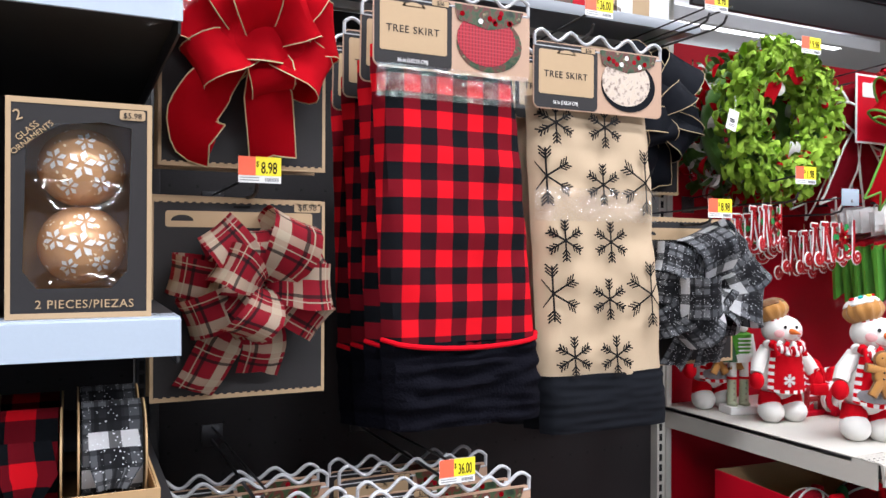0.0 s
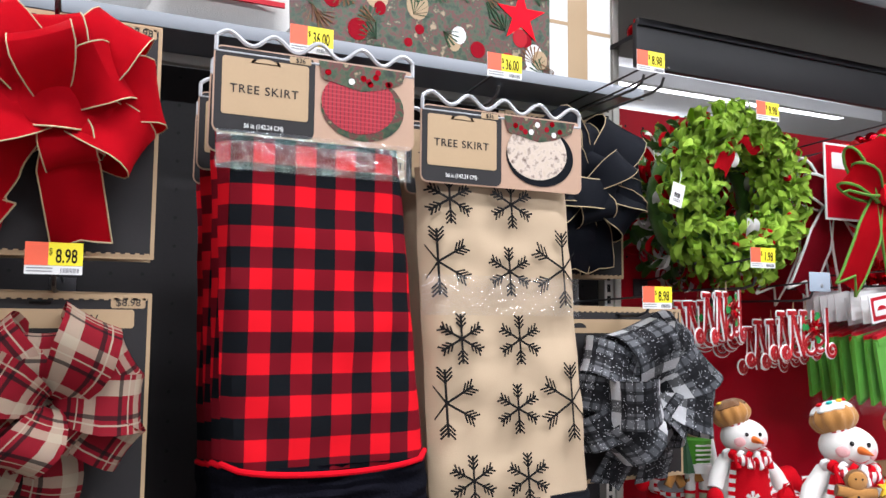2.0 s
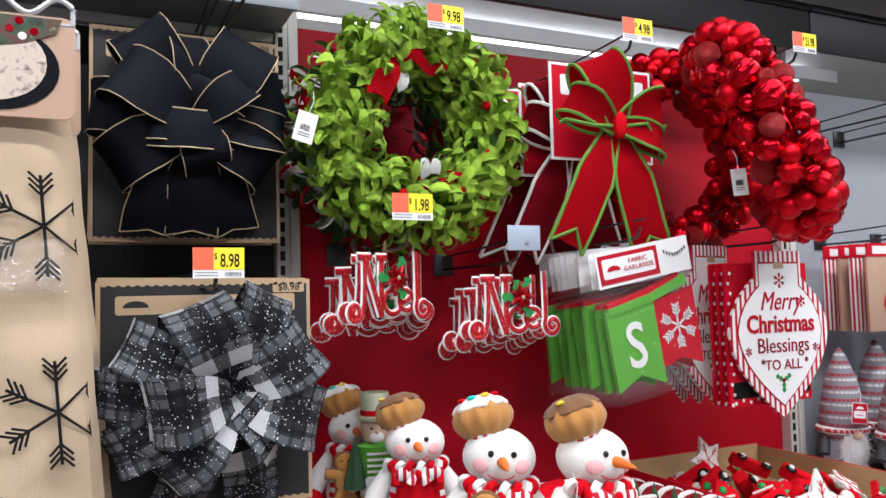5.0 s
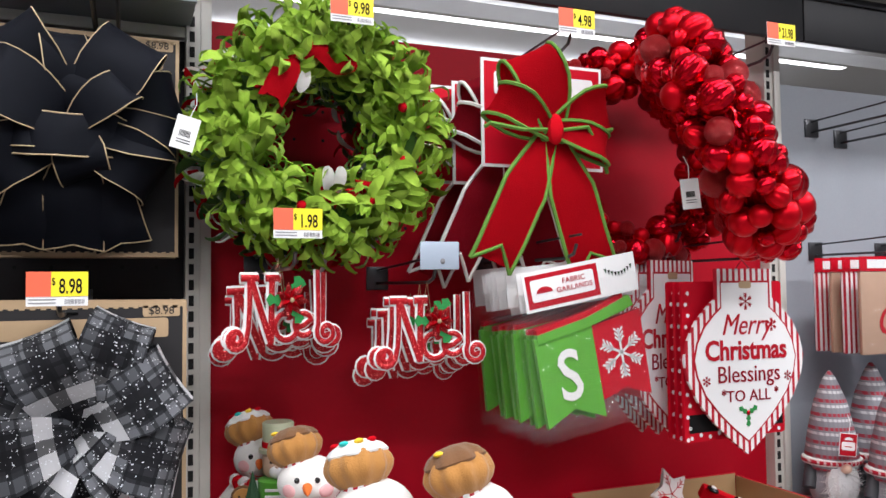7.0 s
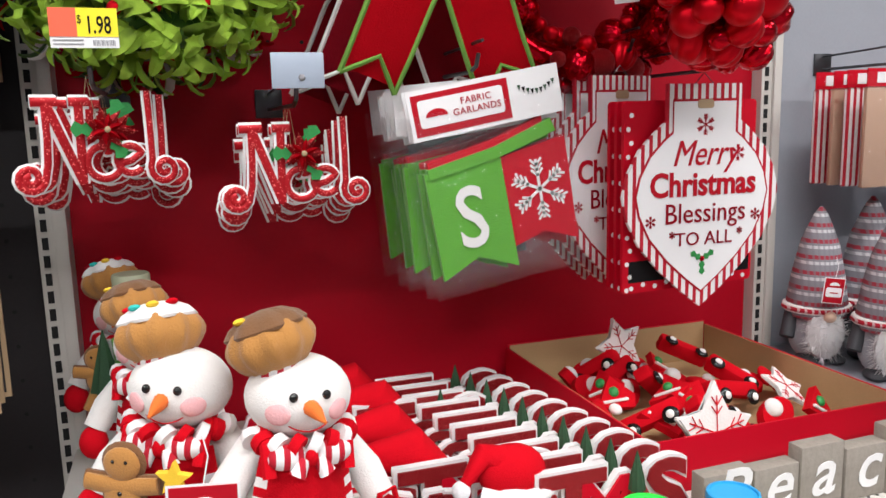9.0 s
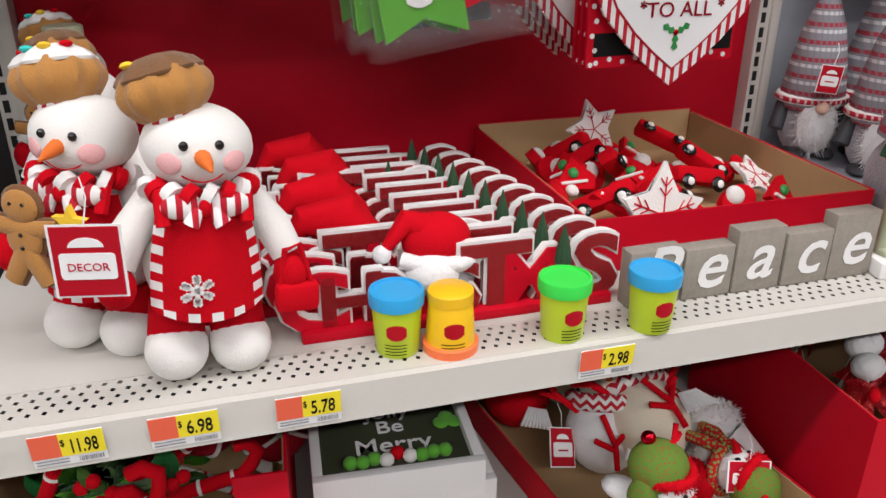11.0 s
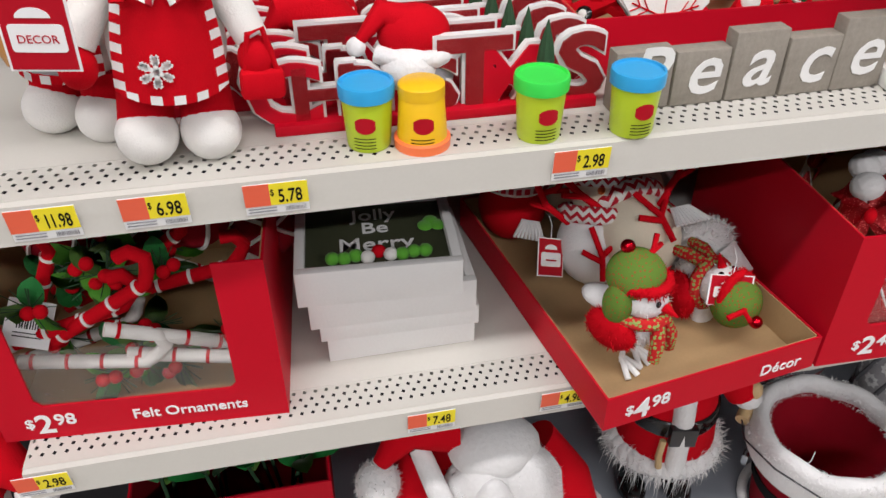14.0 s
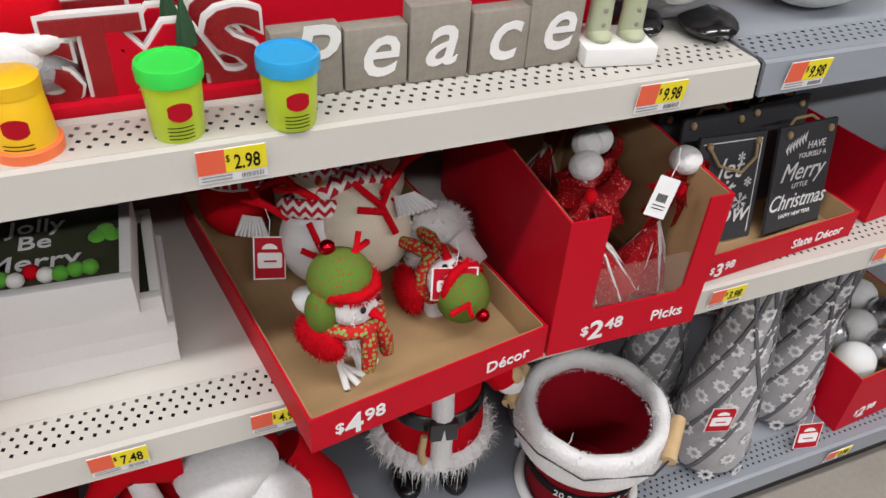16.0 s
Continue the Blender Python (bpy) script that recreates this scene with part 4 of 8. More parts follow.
def snowflake(bm, cx, cz, R, y, twig=0.0036, arms=6, a0=30.0, fern=False):
    for k in range(arms):
        a = radians(a0 + 360 * k / arms)
        d, n = Vector((math.cos(a), 0, math.sin(a))), Vector((-math.sin(a), 0, math.cos(a)))
        c = Vector((cx, y, cz))
        def bar(p, q, w):
            s = (q - p).normalized().cross(Vector((0, 1, 0))) * w / 2
            vs = [bm.verts.new(v) for v in (p - s, p + s, q + s, q - s)]
            bm.faces.new(vs)
        bar(c, c + d * R, twig)
        for f in ((0.45, 0.62, 0.8) if not fern else (0.6, 0.72, 0.84)):
            for sg in (-1, 1):
                p = c + d * R * f
                bar(p, p + (d * 0.8 + n * sg * 0.75) * R * 0.28, twig * 0.8)


def padded(w0, w1, z0, z1, depth, seed, nx=22, nz=44, fold=0.0055, lean=0.075):
    """A soft folded bundle: breadth w0 at the foot, w1 at the top, bulging to the front."""
    bm = bmesh.new()
    uvl = bm.loops.layers.uv.new("UVMap")
    uv = {}
    def sheet(front):
        rows = []
        for j in range(nz + 1):
            v = j / nz
            z = z0 + (z1 - z0) * v
            w = w0 + (w1 - w0) * v
            row = []
            for i in range(nx + 1):
                u = i / nx - 0.5
                e = math.sqrt(max(0.0, 1 - (2 * u) ** 6))
                y = -depth * e * (0.85 + 0.15 * math.sin(math.pi * v)) + fold * noise.noise((u * 4, v * 9, seed)) + 0.5 * fold * noise.noise((u * 14, v * 5, seed + 7)) if front else 0
                if i in (0, nx):
                    y = 0
                x = u * w + 0.003 * noise.noise((v * 6, seed, 0)) - lean * (z + 0.09)
                vert = bm.verts.new((x, y, z))
                uv[vert] = (x + 0.5, z - z0)
                row.append(vert)
            rows.append(row)
        return rows
    for front in (True, False):
        rows = sheet(front)
        for a, b in zip(rows, rows[1:]):
            for i in range(nx):
                f = bm.faces.new((a[i], a[i + 1], b[i + 1], b[i]))
                for lp in f.loops:
                    lp[uvl].uv = uv[lp.vert]
    bmesh.ops.remove_doubles(bm, verts=bm.verts, dist=0.00001)
    holes = [e for e in bm.edges if len(e.link_faces) == 1]
    bmesh.ops.holes_fill(bm, edges=holes)
    return bm, rows


def wavy_hanger(w, z, y, parent):
    n = 60
    bm = tube(bmesh.new(), [((i / n - 0.5) * w, y + 0.002 * math.sin(i * 0.4), z + 0.009 * math.sin(i / n * 2 * math.pi * 4.5)) for i in range(n + 1)], 0.0032, seg=6)
    tube(bm, [((i / n - 0.5) * w, y, z - 0.02) for i in (0, n)], 0.0022, seg=6)
    for sx in (-1, 1):
        tube(bm, [(sx * w / 2, y, z), (sx * w / 2, y, z - 0.02)], 0.003, seg=6)
    return part("hanger", bm, "wavy", parent, "wavy translucent plastic hanger")


def tree_skirt(x, y, ztop, kind, turn=0.0, front=True):
    """Hung folded skirt: its header card's top edge at the origin."""
    lab = "red and black buffalo check tree skirt with black fur trim" if kind == 0 else "natural burlap tree skirt with black snowflakes"
    t = thing("tree_skirt", lab, "tree skirt", pose(x, y, ztop, 0, turn, 0), "hanging tree skirts")
    if kind == 0:
        bm, _ = padded(0.29, 0.262, -0.565, -0.075, 0.035, 3)
        part("cloth", bm, "buffalo", t)
        piping = tube(bmesh.new(), [(-0.111 + 0.292 * i / 16, -0.038 * math.sqrt(max(0, 1 - (2 * (i / 16 - 0.5)) ** 6)) - 0.004, -0.552 - 0.016 * math.sin(math.pi * i / 16) ** 0.6) for i in range(17)], 0.0042, seg=8)
        part("piping", piping, "redribbon", t)
        bm, _ = padded(0.295, 0.296, -0.70, -0.558, 0.036, 5, fold=0.014)
        part("fur_trim", bm, "blackfur", t, "black plush trim")
    else:
        bm, _ = padded(0.283, 0.27, -0.60, -0.09, 0.03, 9, fold=0.0075)
        part("cloth", bm, "burlap", t)
        bm, _ = padded(0.288, 0.286, -0.70, -0.595, 0.034, 6, fold=0.003)
        part("hem", bm, "blackcloth", t, "black cloth hem")
        if front:
            flakes = []
            for r in range(5):
                z = -0.14 - 0.105 * r
                flakes.append((0.0 if r % 2 else 0.01, z - 0.002, 0.037, False))
                if r % 2:
                    flakes += [(0.1, z + 0.005, 0.058, True), (-0.118, z + 0.01, 0.05, True)]
                else:
                    flakes.append((-0.095 + 0.003 * r, z, 0.037, False))
            for cx, cz, R, fern in flakes:
                fl = bmesh.new()
                snowflake(fl, cx, cz, R, -0.0345, fern=fern)
                for v in fl.verts:
                    v.co.x = max(-0.134, min(0.132, v.co.x))
                    e = math.sqrt(max(0.0, 1 - (2 * v.co.x / 0.275) ** 6))
                    v.co.y = -0.03 * e - 0.0085
                    v.co.x -= 0.075 * (v.co.z + 0.09)
                part("snowflake", fl, "ink", t, "black printed snowflake", smooth=False)
    W, mid, hgt = 0.285, -0.006, 0.118
    card = part("header_card", plate(bmesh.new(), rounded(-W / 2, W / 2, -hgt, 0, 0.012), -0.042, -0.040), "beige", t, smooth=False)
    flat("dark_field", rounded(-W / 2 + 0.002, mid, -hgt + 0.002, -0.002, 0.01), -0.042, "card", card, "charcoal print")
    flat("tan_field", rounded(-W / 2 + 0.011, mid - 0.009, -hgt + 0.026, -0.014, 0.004), -0.0427, "gold", card, "tan print")
    flat("emblem", [(-0.074 + 0.02 * math.cos(radians(a)), -0.02 + 0.01 * math.sin(radians(a))) for a in range(0, 181, 12)], -0.0427, "card", card)
    flat("emblem", [(-0.074 + 0.015 * math.cos(radians(a)), -0.0185 + 0.006 * math.sin(radians(a))) for a in range(0, 181, 12)], -0.0434, "gold", card)
    words("TREE SKIRT", -0.075, -0.0436, -0.062, 0.0165, "card", card, space=1.12)
    words("56 in (142.24 CM)", -0.075, -0.043, -0.1085, 0.009, "white", card, wide=0.8)
    flat("price_corner", rounded(mid - 0.036, mid - 0.006, -0.012, -0.003, 0.002), -0.0428, "gold", card)
    words("$36", mid - 0.021, -0.0436, -0.0105, 0.009, "card", card)
    cx, cz = (mid + W / 2) / 2 + 0.002, -hgt * 0.6
    flat("photo_rim", disc(cx - 0.006, cz + 0.008, 0.062, 0.048, 28), -0.0427, "blackcloth" if kind else "darkprint", card)
    flat("photo_skirt", disc(cx - 0.012, cz + 0.014, 0.055, 0.044, 28), -0.0433, "redgrid" if kind == 0 else "snowprint", card, "photograph of the spread skirt")
    flat("photo_tree", [(mid + 0.004, -0.003), (W / 2 - 0.014, -0.003), (W / 2 - 0.02, -0.02), (cx + 0.02, -0.034), (cx - 0.01, -0.04), (mid + 0.01, -0.028)], -0.0439, "darkprint", card, "photograph of a tree's foot")
    rg = random.Random(5 + kind)
    for i in range(9):
        flat("photo_bauble", disc(mid + 0.015 + rg.random() * 0.1, -0.008 - rg.random() * 0.022, 0.0045, n=10), -0.0446, rg.choice(["redball", "whitepaint", "darkred"]), card)
    wavy_hanger(W * 0.98, 0.012, -0.041, t)
    if front:
        sl = bmesh.new()
        nx, nz = 30, 8
        z1, z0 = (-0.112, -0.165) if kind == 0 else (-0.255, -0.315)
        rows = [[sl.verts.new(((i / nx - 0.5) * 0.274, -0.041 - 0.0045 * noise.noise((i * 0.55, j * 0.8, kind * 9)) - (0.004 if kind == 0 else 0), z0 + (z1 - z0) * j / nz)) for i in range(nx + 1)] for j in range(nz + 1)]
        for a, b in zip(rows, rows[1:]):
            for i in range(nx):
                sl.faces.new((a[i], a[i + 1], b[i + 1], b[i]))
        part("plastic_band", sl, "bandfilm", t, "clear wrinkled plastic band")
    return t


for i in (3, 2, 1, 0):
    tree_skirt(-0.782 + 0.006 * (i % 2), 0.24 + 0.075 * i, 1.797 - 0.012 * i, 0, 0.8 * (i % 2), i == 0)
for i in (2, 1, 0):
    tree_skirt(-0.48 + 0.005 * (i % 2), 0.255 + 0.075 * i, 1.758 - 0.006 * i, 1, -0.6 * (i % 2), i == 0)
hook(-0.79, 1.80, 0.225)
price_tag(-0.791, 0.21, 1.826, "36.00")
hook(-0.476, 1.79, 0.235, rise=0.012)
price_tag(-0.473, 0.227, 1.839, "36.00")


# ---- red bay: what hangs ----
def leaf_mesh(name, material, L=0.05, w=0.017, bend=0.012):
    """A felt leaf, cupped along its middle and curling back towards its rounded tip."""
    bm = bmesh.new()
    prof = ((0.0, 0.45), (0.2, 0.8), (0.45, 1.0), (0.7, 0.95), (0.88, 0.7), (1.0, 0.25))
    rows = []
    for s, k in prof:
        z = bend * math.sin(s * 2.6) - 0.003
        x = L * (s - 0.12 * (bend / 0.02) * s ** 3)
        rows.append([bm.verts.new((x, sx * w / 2 * k, z + (0.003 if sx else 0))) for sx in (-1, 0, 1)])
    for a, b in zip(rows, rows[1:]):
        for i in range(2):
            bm.faces.new((a[i], a[i + 1], b[i + 1], b[i]))
    bmesh.ops.solidify(bm, geom=list(bm.faces), thickness=0.0018)
    return finish(bm, name, material, angle=60)


def ring_leaf_pose(rng, R, r, front=True):
    ph = rng.uniform(0, 2 * math.pi)
    ps = rng.uniform(-100, 100) if front else rng.uniform(-180, 180)
    rad = Vector((math.cos(ph), 0, math.sin(ph)))
    tan = Vector((-math.sin(ph), 0, math.cos(ph)))
    nrm = (rad * math.sin(radians(ps)) + Vector((0, -1, 0)) * math.cos(radians(ps))).normalized()
    p = rad * R + nrm * r * rng.uniform(0.6, 1.0)
    d = (rad * rng.uniform(-0.5, 0.9) + tan * rng.choice([-1, 1]) * rng.uniform(0.2, 1.0) + nrm * rng.uniform(0.0, 0.5)).normalized()
    s = nrm.cross(d).normalized()
    n = d.cross(s)
    return Matrix(((d.x, s.x, n.x, p.x), (d.y, s.y, n.y, p.y), (d.z, s.z, n.z, p.z), (0, 0, 0, 1)))


def torus(R, r, seg=40, sides=10):
    return tube(bmesh.new(), [(R * math.cos(2 * math.pi * i / seg), 0, R * math.sin(2 * math.pi * i / seg)) for i in range(seg)], r, seg=sides, closed=True)


def felt_wreath(x, y, z, seed, front=True):
    rng = random.Random(seed)
    t = thing("felt_wreath", "lime green felt leaf wreath with red ribbon" if front else "green, white and red felt leaf wreath", "wreath", pose(x, y, z) @ Matrix.Scale(0.9, 4), "felt wreaths")
    part("ring", torus(0.14, 0.028), "leafdark", t)
    if front:
        kinds = [leaf_mesh("leaf", "leaf", 0.052, 0.0165, b) for b in (0.012, 0.02, 0.028)]
        for i in range(290):
            part("leaf", rng.choice(kinds), None, t, m=ring_leaf_pose(rng, 0.142, 0.05) @ Matrix.Scale(rng.uniform(0.8, 1.2), 4))
        under = bmesh.new()
        for i in range(620):
            tmp = kinds[i % 3].copy()
            tmp.transform(ring_leaf_pose(rng, 0.142, 0.042))
            under.from_mesh(tmp)
            bpy.data.meshes.remove(tmp)
        inner = part("under_leaves", under, "leaf", t)
        inner["kind"] = "stuff"
        for a in (20, 150, 250, 300, 340):
            part("berry", ellipsoid(bmesh.new(), (0.13 * math.cos(radians(a)), -0.05, 0.13 * math.sin(radians(a))), (0.009, 0.009, 0.009), seg=12, rings=8), "redfelt", t)
        bow_tail(t, "redfelt", [(-0.055, -0.05, 0.115), (-0.075, -0.062, 0.075), (-0.095, -0.058, 0.035)], 0.042, cup=0.004)
        bow_tail(t, "redfelt", [(-0.05, -0.05, 0.11), (-0.02, -0.06, 0.125), (0.01, -0.052, 0.10), (0.05, -0.05, 0.115)], 0.03, face=(0, 0, 1), cup=0.004)
        for a in (265, 285, 300):
            bow_tail(t, "redfelt", [(0.09 * math.cos(radians(a)), -0.03, 0.09 * math.sin(radians(a))), (0.105 * math.cos(radians(a + 8)), -0.05, 0.105 * math.sin(radians(a + 8))), (0.12 * math.cos(radians(a + 3)), -0.05, 0.12 * math.sin(radians(a + 3)))], 0.025)
        for a in (110, 268, 277):
            part("leaf", leaf_mesh("white_leaf", "whitefelt", 0.045, 0.02), None, t, "white felt leaf", m=pose(0.1 * math.cos(radians(a)), -0.045, 0.1 * math.sin(radians(a)), 90, a, 0))
    else:
        for mt, n in (("leafdark", 110), ("whitefelt", 70), ("redfelt", 70), ("leaf", 40)):
            base = leaf_mesh("leaf", mt, 0.05, 0.019, 0.014)
            bm = bmesh.new()
            for i in range(n):
                tmp = base.copy()
                tmp.transform(ring_leaf_pose(rng, 0.145, 0.04, False))
                bm.from_mesh(tmp)
                bpy.data.meshes.remove(tmp)
            ob = part("leaves", bm, mt, t)
            ob["kind"] = "stuff"
    return t


felt_wreath(0.160, 0.385, 1.698, 1)
felt_wreath(0.145, 0.45, 1.69, 2, False)
felt_wreath(0.150, 0.53, 1.70, 3, False)
hook(0.185, 1.832, 0.322)
price_tag(0.185, 0.31, 1.863, "9.98")


def paper_tag(m, w=0.03, h=0.045, label="white paper hang tag with a barcode", style=0, group="hang tags"):
    t = thing("hang_tag", label, "tag", m, group)
    if style == 0:
        part("paper", boxbm((-w / 2, -0.0006, -h), (w / 2, 0, 0)), "white", t, smooth=False)
        bm = bmesh.new()
        for i in range(9):
            plate(bm, rect(-w * 0.25 + i * w * 0.055, -w * 0.225 + i * w * 0.055, -h * 0.62, -h * 0.42), -0.0012, -0.0006)
        plate(bm, rect(-w * 0.3, w * 0.3, -h * 0.72, -h * 0.7), -0.0012, -0.0006)
        plate(bm, rect(-w * 0.3, w * 0.3, -h * 0.8, -h * 0.78), -0.0012, -0.0006)
        part("barcode", bm, "ink", t, smooth=False)
    else:
        part("paper", boxbm((-w / 2, -0.0006, -h), (w / 2, 0, 0)), "white", t, smooth=False)
        flat("red_field", rect(-w * 0.46, w * 0.46, -h * 0.97, -h * 0.03), -0.0006, "redink", t, "red print")
        flat("white_field", rounded(-w * 0.38, w * 0.38, -h * 0.74, -h * 0.38, 0.003), -0.0012, "white", t)
        flat("emblem", [(w * 0.24 * math.cos(radians(a)), -h * 0.3 + h * 0.13 * math.sin(radians(a))) for a in range(0, 181, 15)], -0.0012, "white", t)
        if style == 2:
            words("DECOR", 0, -0.0019, -h * 0.62, w * 0.17, "redink", t)
        else:
            flat("fine_print", rect(-w * 0.2, w * 0.2, -h * 0.6, -h * 0.56), -0.0018, "redink", t)
    part("string", tube(bmesh.new(), [(0, 0, -0.003), (0.004, 0.004, 0.02), (0, 0.008, 0.035)], 0.0006, seg=4), "white", t)
    return t


paper_tag(pose(-0.03, 0.33, 1.70, 0, 15, 0))


def felt_bow(x, y, z, cloth, cord, label, seed, back=False):
    t = thing("felt_bow", label, "bow", pose(x, y, z), "felt bows")
    for a, L, w, tw in ((112, 0.125, 0.075, 25), (22, 0.105, 0.07, -20), (158, 0.11, 0.05, 30), (-12, 0.10, 0.05, 15)):
        bow_loop(t, cloth, a, L, w, 0.035, tw, -0.006, cord, tr=0.0032, cup=0.004)
    bow_tail(t, cloth, [(-0.006, -0.02, -0.01), (-0.05, -0.03, -0.09), (-0.085, -0.02, -0.17), (-0.1, -0.01, -0.205)], 0.072, cord, tr=0.0032, notch=0.035)
    bow_tail(t, cloth, [(0.006, -0.02, -0.01), (0.03, -0.03, -0.09), (0.06, -0.02, -0.17), (0.082, -0.01, -0.215)], 0.078, cord, tr=0.0032, notch=0.035)
    if not back:
        cb = tube(bmesh.new(), [(0.01, -0.03, 0), (0.05, -0.045, 0.005), (0.085, -0.03, -0.03), (0.1, -0.02, -0.06)], 0.0032, seg=6)
        part("streamer", cb, cord, t)
        cb = tube(bmesh.new(), [(-0.01, -0.03, 0), (-0.06, -0.045, -0.006), (-0.105, -0.03, 0.004), (-0.11, -0.02, 0.0)], 0.0032, seg=6)
        part("streamer", cb, cord, t)
    part("knot", ellipsoid(bmesh.new(), (0, -0.035, 0), (0.013, 0.012, 0.024), seg=12, rings=8, bumps=0.1, lobes=5), cloth, t)
    return t


def red_card(x0, x1, z0, z1, y, title=""):
    t = thing("product_card", "red product card with a white dotted border", "card", pose((x0 + x1) / 2, y, (z0 + z1) / 2), "red product cards")
    w, h = x1 - x0, z1 - z0
    part("card", boxbm((-w / 2, -0.0012, -h / 2), (w / 2, 0.0012, h / 2)), "white", t, smooth=False)
    flat("field", rect(-w / 2 + 0.005, w / 2 - 0.005, -h / 2 + 0.005, h / 2 - 0.005), -0.0012, "redcard", t, "red print")
    flat("title_strip", rounded(-w * 0.4, w * 0.42, h * 0.17, h * 0.38, 0.004), -0.0018, "white", t)
    if title:
        words(title, w * 0.12, -0.0026, h * 0.23, h * 0.1, "redink", t)
    return t


felt_bow(0.491, 0.315, 1.708, "redfelt", "greencord", "red felt bow with green cord edging", 1)
red_card(0.405, 0.625, 1.66, 1.832, 0.36, "BOW")
red_card(0.385, 0.60, 1.64, 1.81, 0.43)
red_card(0.375, 0.59, 1.65, 1.82, 0.5)
felt_bow(0.47, 0.42, 1.70, "darkred", "whitecord", "dark red glitter bow with white cord edging", 2, True)
felt_bow(0.46, 0.50, 1.69, "darkred", "whitecord", "dark red glitter bow with white cord edging", 4, True)
hook(0.516, 1.836, 0.268)
price_tag(0.516, 0.256, 1.867, "4.98")


def ball_mesh(name, material, ridges=0):
    bm = bmesh.new()
    if ridges:
        ellipsoid(bm, (0, 0, 0), (1, 1, 1.06), seg=ridges * 4, rings=12, bumps=0.075, lobes=ridges)
    else:
        bmesh.ops.create_icosphere(bm, subdivisions=3, radius=1)
    return finish(bm, name, material, angle=60)


BALLS = [ball_mesh("smooth_ball", "redball"), ball_mesh("satin_ball", "redmatte"), ball_mesh("glitter_ball", "redglit"), ball_mesh("ridged_ball", "redball", 12), ball_mesh("satin_ridged_ball", "redmatte", 10), ball_mesh("fluted_ball", "redball", 9)]


def ball_wreath(m, R, r, n, seed, big=1.0):
    rng = random.Random(seed)
    t = thing("bauble_wreath", "wreath of shiny, satin and glittered red baubles", "wreath", m, "bauble wreaths")
    core = torus(R, r * 0.55)
    for k in range(1100):
        a, b = rng.uniform(0, 2 * math.pi), rng.uniform(0, 2 * math.pi)
        rad = Vector((math.cos(a), 0, math.sin(a)))
        d = rad * math.cos(b) + Vector((0, math.sin(b), 0))
        p = rad * R + d * r * 0.5
        q = p + (d + Vector((rng.gauss(0, 0.4), rng.gauss(0, 0.4), rng.gauss(0, 0.4)))).normalized() * 0.03
        sd = (q - p).cross(rad).normalized() * 0.0009
        core.faces.new([core.verts.new(v) for v in (p - sd, p + sd, q)])
    part("tinsel_ring", core, "redball", t, "red tinsel core")
    made = 0
    tries = 0
    kept = []
    while made < n and tries < 30000:
        tries += 1
        ph, ps = rng.uniform(0, 2 * math.pi), rng.uniform(0, 2 * math.pi)
        rad = Vector((math.cos(ph), 0, math.sin(ph)))
        nrm = rad * math.cos(ps) + Vector((0, -1, 0)) * math.sin(ps)
        s = rng.choice([0.028, 0.025, 0.022, 0.02]) * big if made < n * 0.5 else rng.choice([0.017, 0.014]) * big
        p = rad * R + nrm * r
        if any((p - q).length < (s + k) * 0.74 for q, k in kept):
            continue
        kept.append((p, s))
        part("bauble", rng.choice(BALLS), None, t, m=Matrix.Translation(p) @ Euler((rng.uniform(0, 6), rng.uniform(0, 6), 0)).to_matrix().to_4x4() @ Matrix.Scale(s, 4))
        made += 1
    return t


ball_wreath(pose(0.765, 0.242, 1.705, -25, 0, 50), 0.158, 0.043, 190, 6)
ball_wreath(pose(0.755, 0.46, 1.70, 0, 0, -4), 0.165, 0.04, 170, 7, 0.85)
paper_tag(pose(0.67, 0.2, 1.63, 0, -6, -10))
hook(0.93, 1.865, 0.285)
price_tag(0.93, 0.27, 1.898, "21.98")


